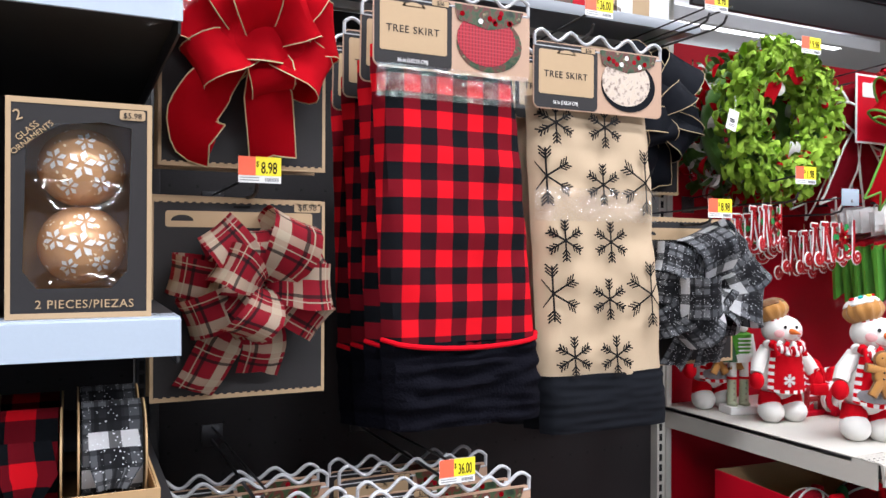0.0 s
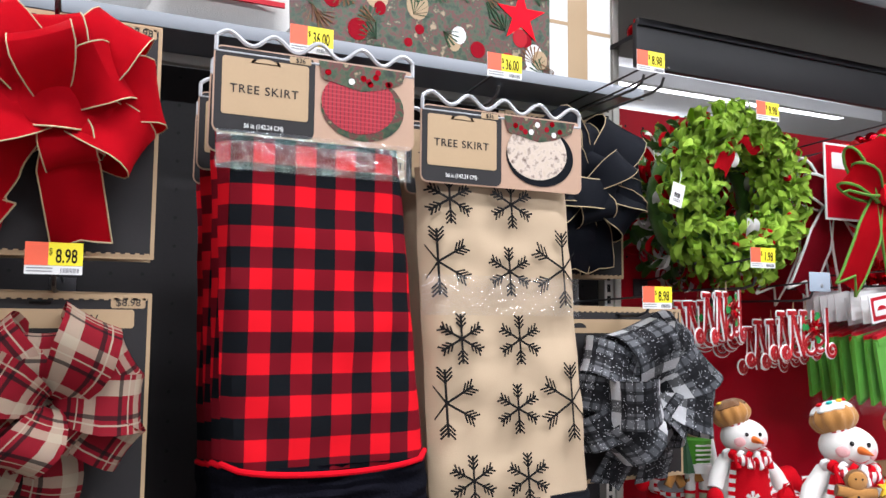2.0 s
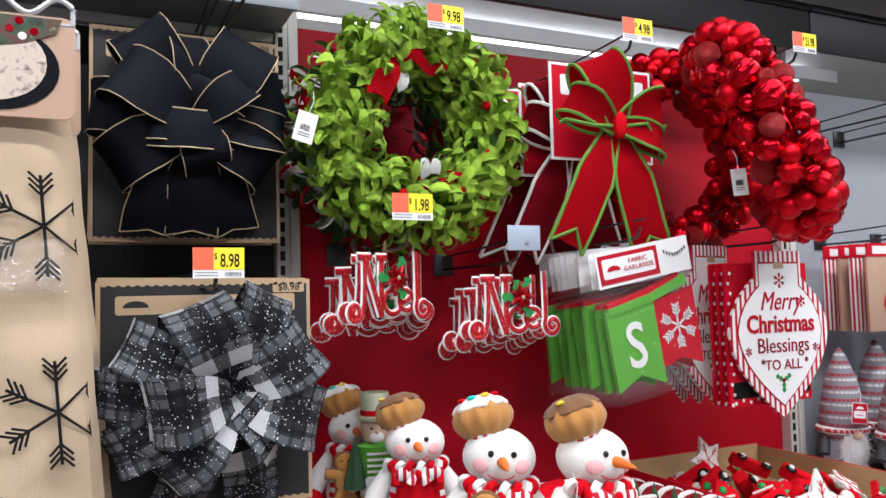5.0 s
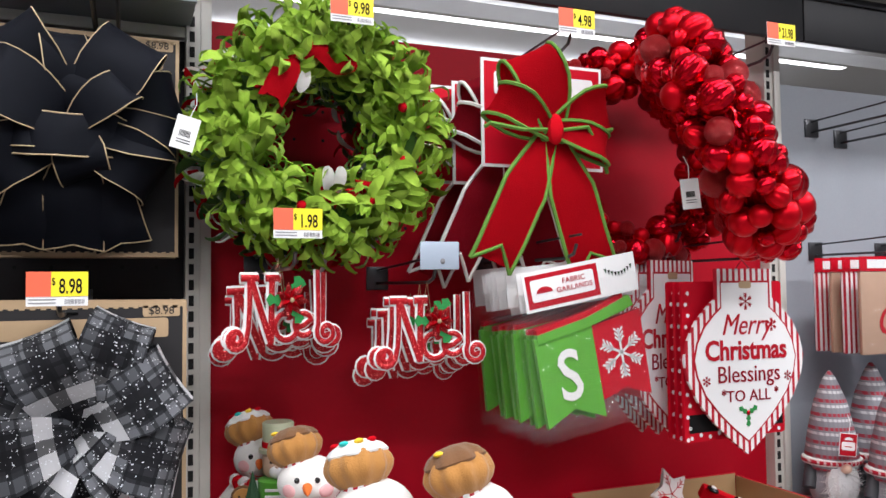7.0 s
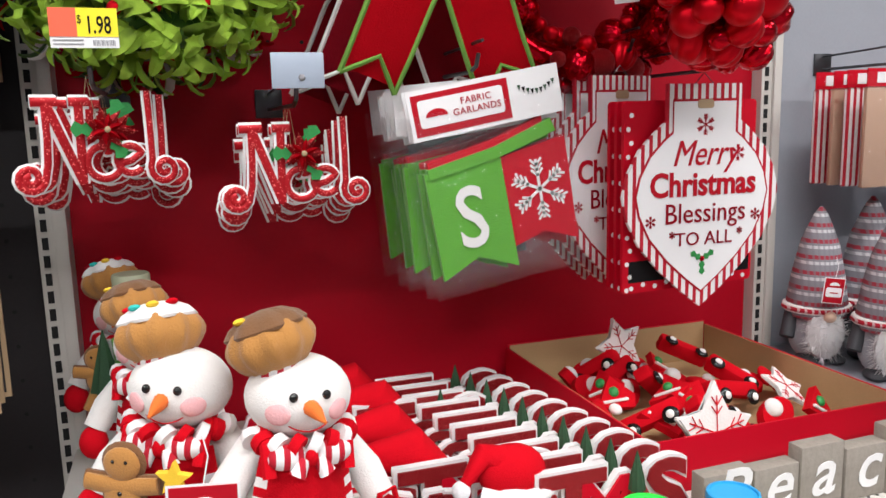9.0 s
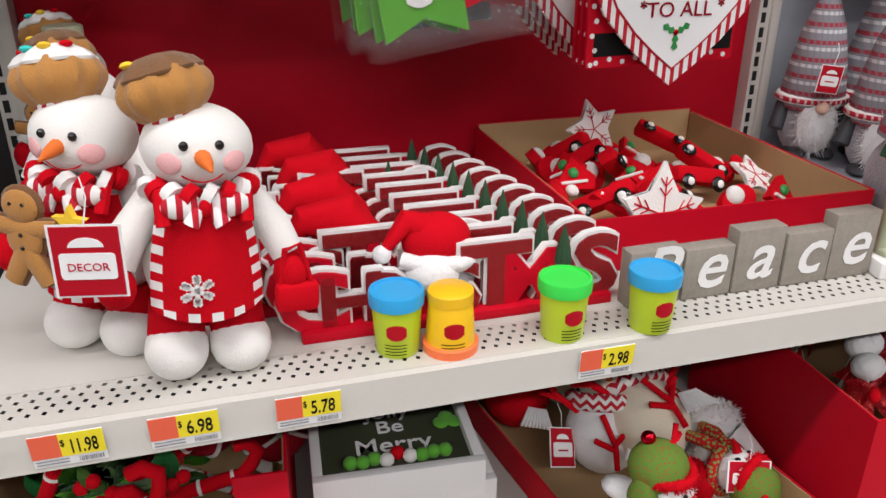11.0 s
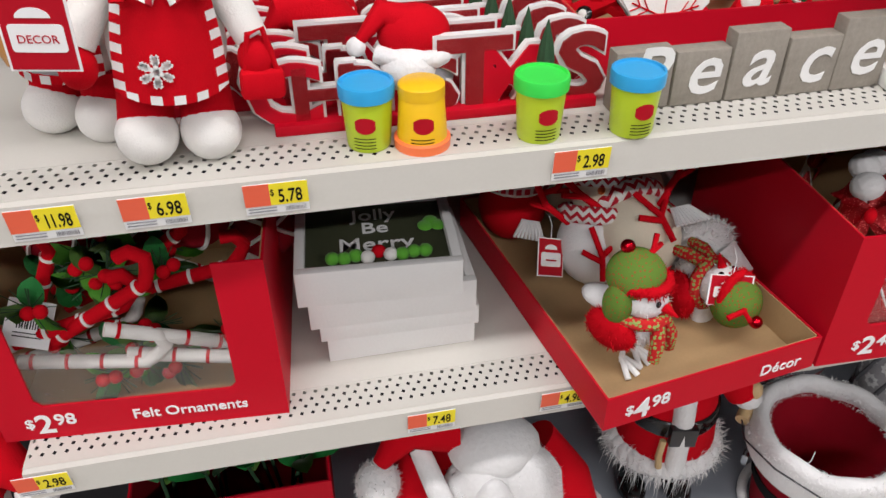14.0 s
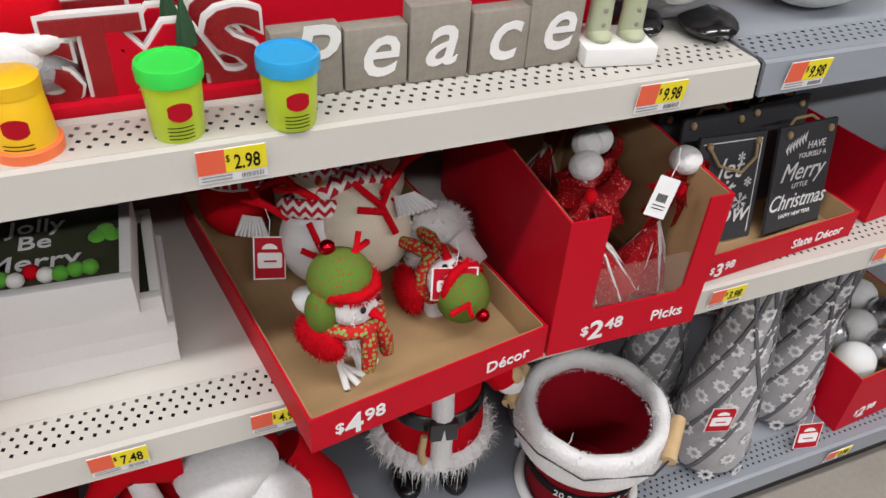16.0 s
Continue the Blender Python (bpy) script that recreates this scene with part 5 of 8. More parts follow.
def noel(x, y, z, turn, seed):
    """The word in curling strokes, each letter a white edge under a red glitter line."""
    t = thing("noel_ornament", "red glitter word ornament with white edge and poinsettia", "ornament", pose(x, y, z, 0, 2 * math.sin(seed * 2.3), turn) @ Matrix.Scale(0.88, 4), "hanging word ornaments")
    def curl(cx, cz, r0, r1, a0, a1, n=20):
        return [(cx + (r0 + (r1 - r0) * k / n) * math.cos(radians(a0 + (a1 - a0) * k / n)), cz + (r0 + (r1 - r0) * k / n) * math.sin(radians(a0 + (a1 - a0) * k / n))) for k in range(n + 1)]
    letters = {
        "N": [curl(-0.072, 0.014, 0.003, 0.017, 90, 700) + [(-0.051, 0.03), (-0.049, 0.06), (-0.049, 0.1)], [(-0.064, 0.104), (-0.034, 0.104)], [(-0.047, 0.102), (-0.03, 0.055), (-0.012, 0.006)], [(-0.012, 0.004), (-0.011, 0.05), (-0.01, 0.1)], [(-0.021, 0.104), (0.003, 0.104)]],
        "o": [curl(0.016, 0.029, 0.021, 0.021, 0, 360), curl(0.02, 0.047, 0.008, 0.003, 200, -120, 10)],
        "e": [[(0.034, 0.026), (0.05, 0.03), (0.062, 0.038)] + curl(0.049, 0.032, 0.016, 0.019, 25, 315, 14)],
        "l": [[(0.076, 0.118), (0.077, 0.07), (0.077, 0.03)] + curl(0.093, 0.017, 0.019, 0.003, 170, 720)],
    }
    for ch, strokes in letters.items():
        edge, line = bmesh.new(), bmesh.new()
        for st in strokes:
            thin = 0.8 if len(st) > 15 else 1.0
            tube(edge, [(px, 0, pz) for px, pz in st], 0.0088 * thin, seg=8, flat=0.32)
            tube(line, [(px, -0.0028, pz) for px, pz in st], 0.0054 * thin, seg=8, flat=0.35)
        part("backing", edge, "whitepaint", t, "white edge")
        part("letter", line, "redglit", t, "red glitter letter")
    for ring, (n, L, mt) in enumerate(((7, 0.03, "redglit"), (6, 0.021, "redfelt"))):
        for i in range(n):
            a = 360 * i / n + 20 * ring
            bm = bmesh.new()
            mid = [bm.verts.new((L * q, -0.002 - 0.005 * math.sin(2.4 * q), 0)) for q in (0, 0.5, 1)]
            up, dn = bm.verts.new((L * 0.45, 0, L * 0.22)), bm.verts.new((L * 0.45, 0, -L * 0.22))
            for f in ((mid[0], mid[1], up), (mid[1], mid[2], up), (mid[1], mid[0], dn), (mid[2], mid[1], dn)):
                bm.faces.new(f)
            bmesh.ops.solidify(bm, geom=list(bm.faces), thickness=0.001)
            part("petal", bm, mt, t, "red poinsettia petal", m=pose(0.018, -0.009 - 0.003 * ring, 0.07, 0, -a, 0), smooth=False)
    for a in (62, 178, 300):
        bm = plate(bmesh.new(), [(0.014, 0), (0.022, 0.009), (0.028, 0.005), (0.036, 0.01), (0.042, 0), (0.036, -0.01), (0.028, -0.005), (0.022, -0.009)], -0.001, 0)
        part("holly_leaf", bm, "holly", t, "green glitter leaf", m=pose(0.018, -0.008, 0.07, 0, -a, 0), smooth=False)
    part("heart", ellipsoid(bmesh.new(), (0.018, -0.016, 0.07), (0.004, 0.003, 0.004), seg=8, rings=6), "gold", t, "gold bead heart")
    part("cord", tube(bmesh.new(), [(-0.008, 0, 0.07), (0.004, 0.002, 0.135), (0.012, 0, 0.07)], 0.0007, seg=4), "gold", t)
    return t


for i in range(5):
    noel(0.083 + 0.006 * (i % 2), 0.33 + 0.03 * i, 1.396 - 0.008 * i + 0.006 * (i % 2), 24 - 11 * i, i)
for i in range(5):
    noel(0.298 - 0.003 * (i % 2), 0.33 + 0.03 * i, 1.362 - 0.009 * i + 0.006 * (i % 2), 4 + 3 * (i % 3), i)
hook(0.096, 1.50, 0.262, rise=0.025)
price_tag(0.096, 0.249, 1.556, "1.98")
hook(0.31, 1.48, 0.315, rise=0.005)
blank = thing("hook_label", "blank white plastic hook label", "label", pose(0.31, 0.302, 1.518))
part("plate", boxbm((-0.03, -0.0015, -0.02), (0.03, 0.0005, 0.02), 0.001), "lip_blue", blank)
part("stud", ellipsoid(bmesh.new(), (0.004, -0.002, -0.008), (0.004, 0.002, 0.004), seg=10, rings=6), "greyink", blank)


def fabric_garland(x, y, z, turn, front):
    t = thing("garland_pack", "bagged green and red fabric garland with a paper header", "garland", pose(x, y, z, 0, turn, 0), "bagged fabric garlands")
    part("green_flag", plate(bmesh.new(), [(-0.095, -0.10), (-0.095, -0.235), (-0.045, -0.215), (0.006, -0.24), (0.006, -0.10)], -0.004, 0.004), "greenfelt", t, "green cloth flag")
    part("red_flag", plate(bmesh.new(), [(0.006, -0.10), (0.006, -0.215), (0.05, -0.205), (0.095, -0.225), (0.098, -0.09)], -0.002, 0.006), "redcard", t, "red cloth flag")
    part("green_fold", plate(bmesh.new(), [(-0.09, -0.095), (0.0, -0.085), (0.08, -0.065), (0.085, -0.082), (0.0, -0.1), (-0.09, -0.108)], -0.006, 0.006), "greenfelt", t)
    part("red_fold", plate(bmesh.new(), [(-0.088, -0.087), (0.0, -0.076), (0.07, -0.06), (0.07, -0.068), (0.0, -0.088), (-0.088, -0.1)], -0.003, 0.008), "redcard", t)
    head = part("header", plate(bmesh.new(), rect(-0.1, 0.1, -0.06, 0.0), -0.007, -0.0055), "white", t, "white paper header", smooth=False)
    if front:
        flat("red_field", rect(-0.095, 0.03, -0.055, -0.006), -0.007, "redink", head, "red print")
        flat("white_field", rounded(-0.088, 0.022, -0.046, -0.013, 0.004), -0.0076, "white", head)
        flat("emblem", [(-0.066 + 0.014 * math.cos(radians(a)), -0.034 + 0.009 * math.sin(radians(a))) for a in range(0, 181, 15)], -0.0082, "redink", head)
        words("FABRIC", -0.014, -0.0086, -0.026, 0.0115, "redink", head, space=1.1)
        words("GARLANDS", -0.014, -0.0086, -0.038, 0.0115, "redink", head, space=1.1)
        for i in range(9):
            flat("printed_flag", [(0.042 + 0.0058 * i, -0.018 - 0.008 * math.sin(i * math.pi / 8)), (0.0465 + 0.0058 * i, -0.018 - 0.008 * math.sin(i * math.pi / 8)), (0.0443 + 0.0058 * i, -0.025 - 0.008 * math.sin(i * math.pi / 8))], -0.0076, "ink" if i % 2 else "pine", head)
        words("S", -0.045, -0.0056, -0.2, 0.108, "whitepaint", t, bold=0.012, name="letter", wide=0.85)
        fl = bmesh.new()
        snowflake(fl, 0.052, -0.15, 0.038, -0.0035, twig=0.004, a0=90)
        part("snowflake", fl, "whitepaint", t, "white printed snowflake", smooth=False)
    sl = bmesh.new()
    nx, nz = 18, 18
    rows = [[sl.verts.new(((i / nx - 0.5) * 0.22, -0.011 - 0.005 * noise.noise((i * 0.6, j * 0.6, x * 40)), -0.03 - 0.225 * j / nz)) for i in range(nx + 1)] for j in range(nz + 1)]
    for a, b in zip(rows, rows[1:]):
        for i in range(nx):
            sl.faces.new((a[i], a[i + 1], b[i + 1], b[i]))
    part("plastic_bag", sl, "film", t, "clear plastic bag")
    return t


for i in range(9):
    fabric_garland(0.528 + 0.005 * (i % 2) - 0.002 * (i % 3), 0.29 + 0.02 * i, 1.508 - 0.004 * (i % 2), -10 + 2.5 * (i % 3), i == 0)
hook(0.52, 1.515, 0.27)


def pear(w, h, n=14):
    """Outline of the drop-shaped sign: cap on top, wide body, pointed foot."""
    half = [(w * 0.235, h / 2), (w * 0.235, h * 0.34), (w * 0.30, h * 0.30), (w * 0.40, h * 0.22), (w * 0.47, h * 0.12), (w * 0.5, 0.02 * h), (w * 0.475, -0.08 * h), (w * 0.40, -0.2 * h), (w * 0.27, -0.32 * h), (w * 0.13, -0.42 * h), (0.0, -h / 2)]
    return half + [(-x, z) for x, z in half[-2::-1]]


def blessing_sign(x, y, z, turn, front):
    t = thing("drop_sign", "white drop-shaped sign with a red and white striped border", "sign", pose(x, y, z, 0, 0, turn), "hanging drop signs")
    w, h = 0.255, 0.31
    part("board", plate(bmesh.new(), pear(w, h), -0.002, 0.004), "candyx", t, "red and white striped board", smooth=False)
    part("rim", plate(bmesh.new(), [(x * 0.86, zz * 0.87) for x, zz in pear(w, h)], -0.0028, -0.002), "redink", t, smooth=False)
    part("face", plate(bmesh.new(), [(x * 0.835, zz * 0.848) for x, zz in pear(w, h)], -0.0036, -0.0028), "white", t, "white face", smooth=False)
    words("Merry", 0.0, -0.0045, 0.045, 0.05, "redink", t, shear=0.35, wide=0.85)
    words("Christmas", 0.0, -0.0045, 0.004, 0.046, "redink", t, bold=0.025, wide=0.92)
    words("Blessings", 0.004, -0.0045, -0.034, 0.04, "darkred", t, wide=0.95)
    words("TO ALL", 0.002, -0.0045, -0.066, 0.027, "darkred", t, wide=1.05)
    for cx, cz, R in ((0.0, 0.1, 0.014), (0.055, 0.06, 0.011), (-0.085, -0.03, 0.008), (0.088, -0.028, 0.008), (-0.05, -0.05, 0.005), (0.062, -0.05, 0.005)):
        fl = bmesh.new()
        snowflake(fl, cx, cz, R, -0.0042, twig=0.0016, a0=90)
        part("snowflake", fl, "redink", t, smooth=False)
    for a in (30, 150, 270):
        bm = plate(bmesh.new(), [(0, 0), (0.008, 0.005), (0.012, 0.002), (0.018, 0.005), (0.022, 0), (0.018, -0.005), (0.012, -0.002), (0.008, -0.005)], -0.0008, 0)
        part("holly_leaf", bm, "holly", t, m=pose(0, -0.0038, -0.087, 0, -a, 0), smooth=False)
    part("berry", ellipsoid(bmesh.new(), (0, -0.0045, -0.086), (0.004, 0.002, 0.004), seg=8, rings=6), "redball", t)
    flat("gold_sticker", rounded(-0.013, 0.013, 0.122, 0.134, 0.004), -0.0036, "gold", t)
    part("wire_loop", tube(bmesh.new(), [(-0.02, 0, 0.15), (0, 0.002, 0.17), (0.02, 0, 0.15)], 0.0008, seg=4), "steel", t)
    return t


blessing_sign(0.860, 0.30, 1.343, 0, True)
for i in range(3):
    rs = thing("dotted_sign", "red sign board with white dots and a black band", "sign", pose(0.868, 0.325 + 0.018 * i, 1.342, 0, 0, 4), "hanging dotted signs")
    part("board", plate(bmesh.new(), rounded(-0.125, 0.105, -0.13, 0.135, 0.006), -0.002, 0.004), "redcard", rs, smooth=False)
    flat("black_band", rect(-0.115, 0.1, -0.115, -0.085), -0.002, "ink", rs)
    for k in range(14):
        flat("dot", disc(-0.118 + 0.005 * (k % 2), -0.125 + 0.0185 * k, 0.0035, n=10), -0.002, "white", rs)
    for k in range(11):
        flat("dot", disc(-0.11 + 0.02 * k, -0.123 + 0.004 * (k % 2), 0.0035, n=10), -0.002, "white", rs)
for i in range(3):
    blessing_sign(0.79 - 0.012 * i, 0.40 + 0.03 * i, 1.36, 14 + 4 * i, False)
hook(0.86, 1.515, 0.275)
hook(0.80, 1.545, 0.38)


# ---- red bay: on the shelf ----
def bun_hat(bm, c, r, tilt, icing, dots, mats):
    m = Matrix.Translation(c) @ Euler((radians(-14), radians(tilt), 0)).to_matrix().to_4x4()
    tmp = bmesh.new()
    ellipsoid(tmp, (0, 0, 0), (r, r, r * 0.74), mats["bun"], 56, 16, bumps=0.06, lobes=11)
    for v in tmp.verts:
        v.co += v.co.normalized() * r * 0.05 * noise.noise(v.co * 60 + Vector(c) * 9)
    cap = [(0.0001, r * 0.79), (r * 0.45, r * 0.735), (r * 0.78, r * 0.55), (r * 0.93, r * 0.36), (r * 0.9, r * 0.29)]
    lathe(tmp, cap, icing, 48, lobes=8, amp=0.06)
    for i, mi in enumerate(dots):
        a = 3.6 + 0.75 * i
        ellipsoid(tmp, (r * 0.62 * math.cos(a), r * 0.62 * math.sin(a), r * 0.68), (r * 0.15, r * 0.15, r * 0.08), mi, 12, 6)
    tube(tmp, [(0, 0, -r * 0.9), (0, 0, -r * 0.4)], r * 0.62, mats["band"], seg=20)
    tmp.transform(m)
    merge(bm, tmp)


def snowman(x, y, turn, scale, icing, cookies, lean=0):
    """A standing plush snowman with an apron, one plain mesh."""
    names = ["whitefelt", "gingerbread", "redfelt", "candy", "carrot", "blush", "beads", "brown", "whitepaint", "yellowfelt", "teal", "candyx", "greyfur"]
    I = {n: i for i, n in enumerate(names)}
    bm = bmesh.new()
    for sx in (-1, 1):
        ellipsoid(bm, (sx * 0.031, -0.012, 0.027), (0.031, 0.036, 0.03), I["whitefelt"], 20, 12)
        tube(bm, [(sx * 0.03, -0.002, 0.04), (sx * 0.028, 0, 0.075)], [0.028, 0.026], I["redfelt"], 14)
    ellipsoid(bm, (0, 0.004, 0.115), (0.056, 0.05, 0.062), I["whitefelt"], 26, 16)
    ellipsoid(bm, (0, 0.002, 0.165), (0.045, 0.04, 0.04), I["whitefelt"], 24, 14)
    ellipsoid(bm, (0, -0.006, 0.232), (0.05, 0.046, 0.039), I["whitefelt"], 28, 16)
    rows = []
    for j in range(13):
        v = j / 12
        z = 0.078 + 0.105 * v
        hw = 0.052 - 0.012 * v ** 2
        rows.append([bm.verts.new(((i / 10 - 0.5) * 2 * hw, -0.062 + 0.03 * (2 * (i / 10 - 0.5)) ** 2 + 0.006 * v, z - (0.006 * (2 * abs(i / 10 - 0.5)) ** 4 * -1 if j == 0 else 0))) for i in range(11)])
    for ja, (a, b) in enumerate(zip(rows, rows[1:])):
        for i in range(10):
            edge = i in (0, 9) or ja == 0
            bm.faces.new((a[i], a[i + 1], b[i + 1], b[i])).material_index = (I["whitepaint"] if (ja + i) % 2 else I["redfelt"]) if edge and ja < 10 else I["redfelt"]
    for sx in (-1, 1):
        tube(bm, [(sx * 0.036, -0.052, 0.172), (sx * 0.037, -0.04, 0.198), (sx * 0.03, 0.0, 0.208)], 0.0065, I["redfelt"], 8)
        tube(bm, [(sx * 0.038, 0.0, 0.185), (sx * 0.066, -0.012, 0.15), (sx * 0.078, -0.024, 0.125)], [0.017, 0.018, 0.016], I["whitefelt"], 12)
        ellipsoid(bm, (sx * 0.08, -0.03, 0.108), (0.018, 0.017, 0.022), I["redfelt"], 14, 10)
    for k in range(9):
        tube(bm, [(0.045 * math.sin(radians(-80 + 20 * k)), -0.006 - 0.042 * math.cos(radians(-80 + 20 * k)), 0.200), (0.047 * math.sin(radians(-70 + 20 * k)), -0.006 - 0.046 * math.cos(radians(-70 + 20 * k)), 0.196)], 0.011, I["redfelt"] if k % 2 else I["whitepaint"], 10)
    for sx in (-1, 1):
        ellipsoid(bm, (sx * 0.02, -0.05, 0.189), (0.019, 0.009, 0.012), I["candyx"], 18, 12, bumps=0.05, lobes=5)
        tube(bm, [(sx * 0.006, -0.056, 0.188), (sx * 0.014, -0.06, 0.174)], [0.005, 0.008], I["candyx"], 10)
    ellipsoid(bm, (0, -0.057, 0.189), (0.006, 0.006, 0.009), I["redfelt"], 12, 8)
    tube(bm, [(0, -0.048, 0.233), (0.002, -0.064, 0.232), (0.004, -0.084, 0.23)], [0.0078, 0.006, 0.0012], I["carrot"], 10)
    for sx in (-1, 1):
        ellipsoid(bm, (sx * 0.015, -0.0485, 0.243), (0.0042, 0.0035, 0.0045), I["beads"], 10, 8)
        ellipsoid(bm, (sx * 0.0275, -0.0415, 0.227), (0.0125, 0.0042, 0.0105), I["blush"], 16, 8, m=Euler((0, 0, sx * 0.62)).to_matrix().to_4x4())
    tube(bm, [(0.021 * math.sin(radians(-60 + 12 * k)), -0.0485 + 0.002 * abs(k - 5) * 0.5, 0.222 - 0.012 * math.cos(radians(-60 + 12 * k))) for k in range(11)], 0.0007, I["redfelt"], 5)
    bun_hat(bm, (-0.024, 0.002, 0.281), 0.041, -16, I["whitepaint"] if icing == "white" else I["brown"],
            [I["redfelt"], I["teal"], I["yellowfelt"], I["redfelt"]] if icing == "white" else [I["yellowfelt"]], {"bun": I["gingerbread"], "band": I["candyx"]})
    if cookies:
        cx, cz = -0.022, 0.152
        for e in ((0, 0.032, 0.019, 0.018), (0, 0, 0.019, 0.022)):
            ellipsoid(bm, (cx + e[0], -0.079, cz + e[1]), (e[2] * 1.12, 0.005, e[3] * 1.12), I["brown"], 16, 8)
            ellipsoid(bm, (cx + e[0], -0.084, cz + e[1]), (e[2] * 0.92, 0.005, e[3] * 0.92), I["gingerbread"], 16, 8)
        for sx in (-1, 1):
            tube(bm, [(cx, -0.08, cz + 0.01), (cx + sx * 0.036, -0.08, cz + 0.014)], [0.011, 0.01], I["brown"], 10, flat=0.5)
            tube(bm, [(cx, -0.084, cz + 0.01), (cx + sx * 0.034, -0.084, cz + 0.014)], [0.009, 0.008], I["gingerbread"], 10, flat=0.5)
            tube(bm, [(cx, -0.08, cz - 0.01), (cx + sx * 0.018, -0.08, cz - 0.046)], [0.012, 0.011], I["brown"], 10, flat=0.5)
            tube(bm, [(cx, -0.084, cz - 0.01), (cx + sx * 0.018, -0.084, cz - 0.044)], [0.01, 0.009], I["gingerbread"], 10, flat=0.5)
            ellipsoid(bm, (cx + sx * 0.006, -0.0885, cz + 0.036), (0.0018, 0.0012, 0.0018), I["beads"], 8, 6)
        for k in range(2):
            ellipsoid(bm, (cx, -0.089, cz + 0.006 - 0.013 * k), (0.0022, 0.0014, 0.0022), I["beads"], 8, 6)
        plate(bm, [(0.0, 0.115), (0.05, 0.115), (0.038, 0.138), (0.043, 0.138), (0.026, 0.172), (0.01, 0.138), (0.014, 0.138)], -0.084, -0.076, I["brown"])
        plate(bm, [(0.004, 0.118), (0.046, 0.118), (0.034, 0.14), (0.037, 0.14), (0.026, 0.166), (0.014, 0.14), (0.018, 0.14)], -0.088, -0.083, I["gingerbread"])
        plate(bm, starshape(0.028, 0.176, 0.017, 0.0075), -0.09, -0.083, I["yellowfelt"])
        ellipsoid(bm, (0, -0.03, 0.1), (0.048, 0.036, 0.026), I["greyfur"], 18, 10)
    else:
        fl = bmesh.new()
        snowflake(fl, -0.012, 0.112, 0.015, -0.0635, twig=0.0045, a0=90)
        setmat(fl.faces, I["whitepaint"])
        merge(bm, fl)
        box(bm, (0.062, -0.05, 0.07), (0.105, -0.03, 0.1), I["redfelt"], 0.006)
        tube(bm, [(0.068, -0.04, 0.098), (0.072, -0.04, 0.135), (0.086, -0.04, 0.14), (0.098, -0.04, 0.098)], 0.003, I["redfelt"], 6)
    lab = "plush snowman with a pudding hat holding gingerbread cookies" if cookies else "plush snowman with a pudding hat and red apron"
    return solid("snowman_plush", bm, names, lab, "plush toy", pose(x, y, 1.0, 0, lean, turn) @ Matrix.Scale(scale, 4), "plush snowmen")


snowman(0.243, 0.07, 6, 0.95, "brown", False, 4)
snowman(0.148, 0.142, -24, 0.95, "white", True, 4)
snowman(0.132, 0.345, -18, 0.9, "brown", False)
snowman(0.095, 0.52, -16, 0.9, "white", True)
paper_tag(pose(0.172, -0.022, 1.19, 0, 2, -8), 0.055, 0.062, "red and white paper hang tag on a plush snowman", 2)


def nutcracker(x, y, turn, s=1.0):
    names = ["whitepaint", "sage", "redfelt", "greenfelt", "skin", "beads", "pine", "greywood"]
    bm = bmesh.new()
    box(bm, (-0.042, -0.032, 0), (0.042, 0.032, 0.022), 0, 0.003)
    for sx in (-1, 1):
        tube(bm, [(sx * 0.019, 0, 0.02), (sx * 0.019, 0, 0.1)], [0.014, 0.012], 1, 14)
        ellipsoid(bm, (sx * 0.019, -0.006, 0.027), (0.014, 0.018, 0.008), 1, 12, 8)
        for k in range(4):
            ellipsoid(bm, (sx * 0.019, -0.0125, 0.04 + 0.016 * k), (0.003, 0.002, 0.003), 7, 8, 6)
        tube(bm, [(sx * 0.019, 0, 0.1), (sx * 0.018, 0, 0.16)], 0.013, 0, 14)
        tube(bm, [(sx * 0.036, 0, 0.225), (sx * 0.045, -0.006, 0.16)], 0.01, 0, 12)
        ellipsoid(bm, (sx * 0.045, -0.008, 0.152), (0.011, 0.011, 0.011), 4, 12, 8)
        ellipsoid(bm, (sx * 0.01, -0.0255, 0.262), (0.003, 0.002, 0.003), 5, 8, 6)
        tube(bm, [(sx * 0.019, 0, 0.098), (sx * 0.019, 0, 0.105)], 0.0145, 2, 14)
    lathe(bm, [(0.028, 0.15), (0.034, 0.19), (0.036, 0.228), (0.02, 0.235)], 3, 20)
    lathe(bm, [(0.032, 0.148), (0.036, 0.162), (0.033, 0.17)], 0, 20)
    for k in range(5):
        box(bm, (-0.02, -0.037, 0.17 + 0.011 * k), (0.02, -0.032, 0.174 + 0.011 * k), 0)
    lathe(bm, [(0.02, 0.232), (0.027, 0.24), (0.028, 0.27), (0.02, 0.278)], 4, 20)
    ellipsoid(bm, (0, -0.024, 0.245), (0.014, 0.009, 0.012), 0, 12, 8)
    ellipsoid(bm, (0, -0.03, 0.256), (0.004, 0.005, 0.004), 4, 8, 6)
    lathe(bm, [(0.034, 0.276), (0.034, 0.282), (0.027, 0.284), (0.028, 0.325), (0.026, 0.328)], 1, 24)
    lathe(bm, [(0.0285, 0.285), (0.0285, 0.295)], 2, 24)
    lathe(bm, [(0.022, 0.14), (0.016, 0.17), (0.009, 0.2), (0.0008, 0.235)], 6, 14, m=pose(-0.042, -0.022, 0.012), lobes=7, amp=0.12)
    return solid("nutcracker_figurine", bm, names, "sage and white wooden nutcracker figurine on a white base", "figurine", pose(x, y, 1.0, 0, 0, turn) @ Matrix.Scale(s, 4), "nutcracker figurines")


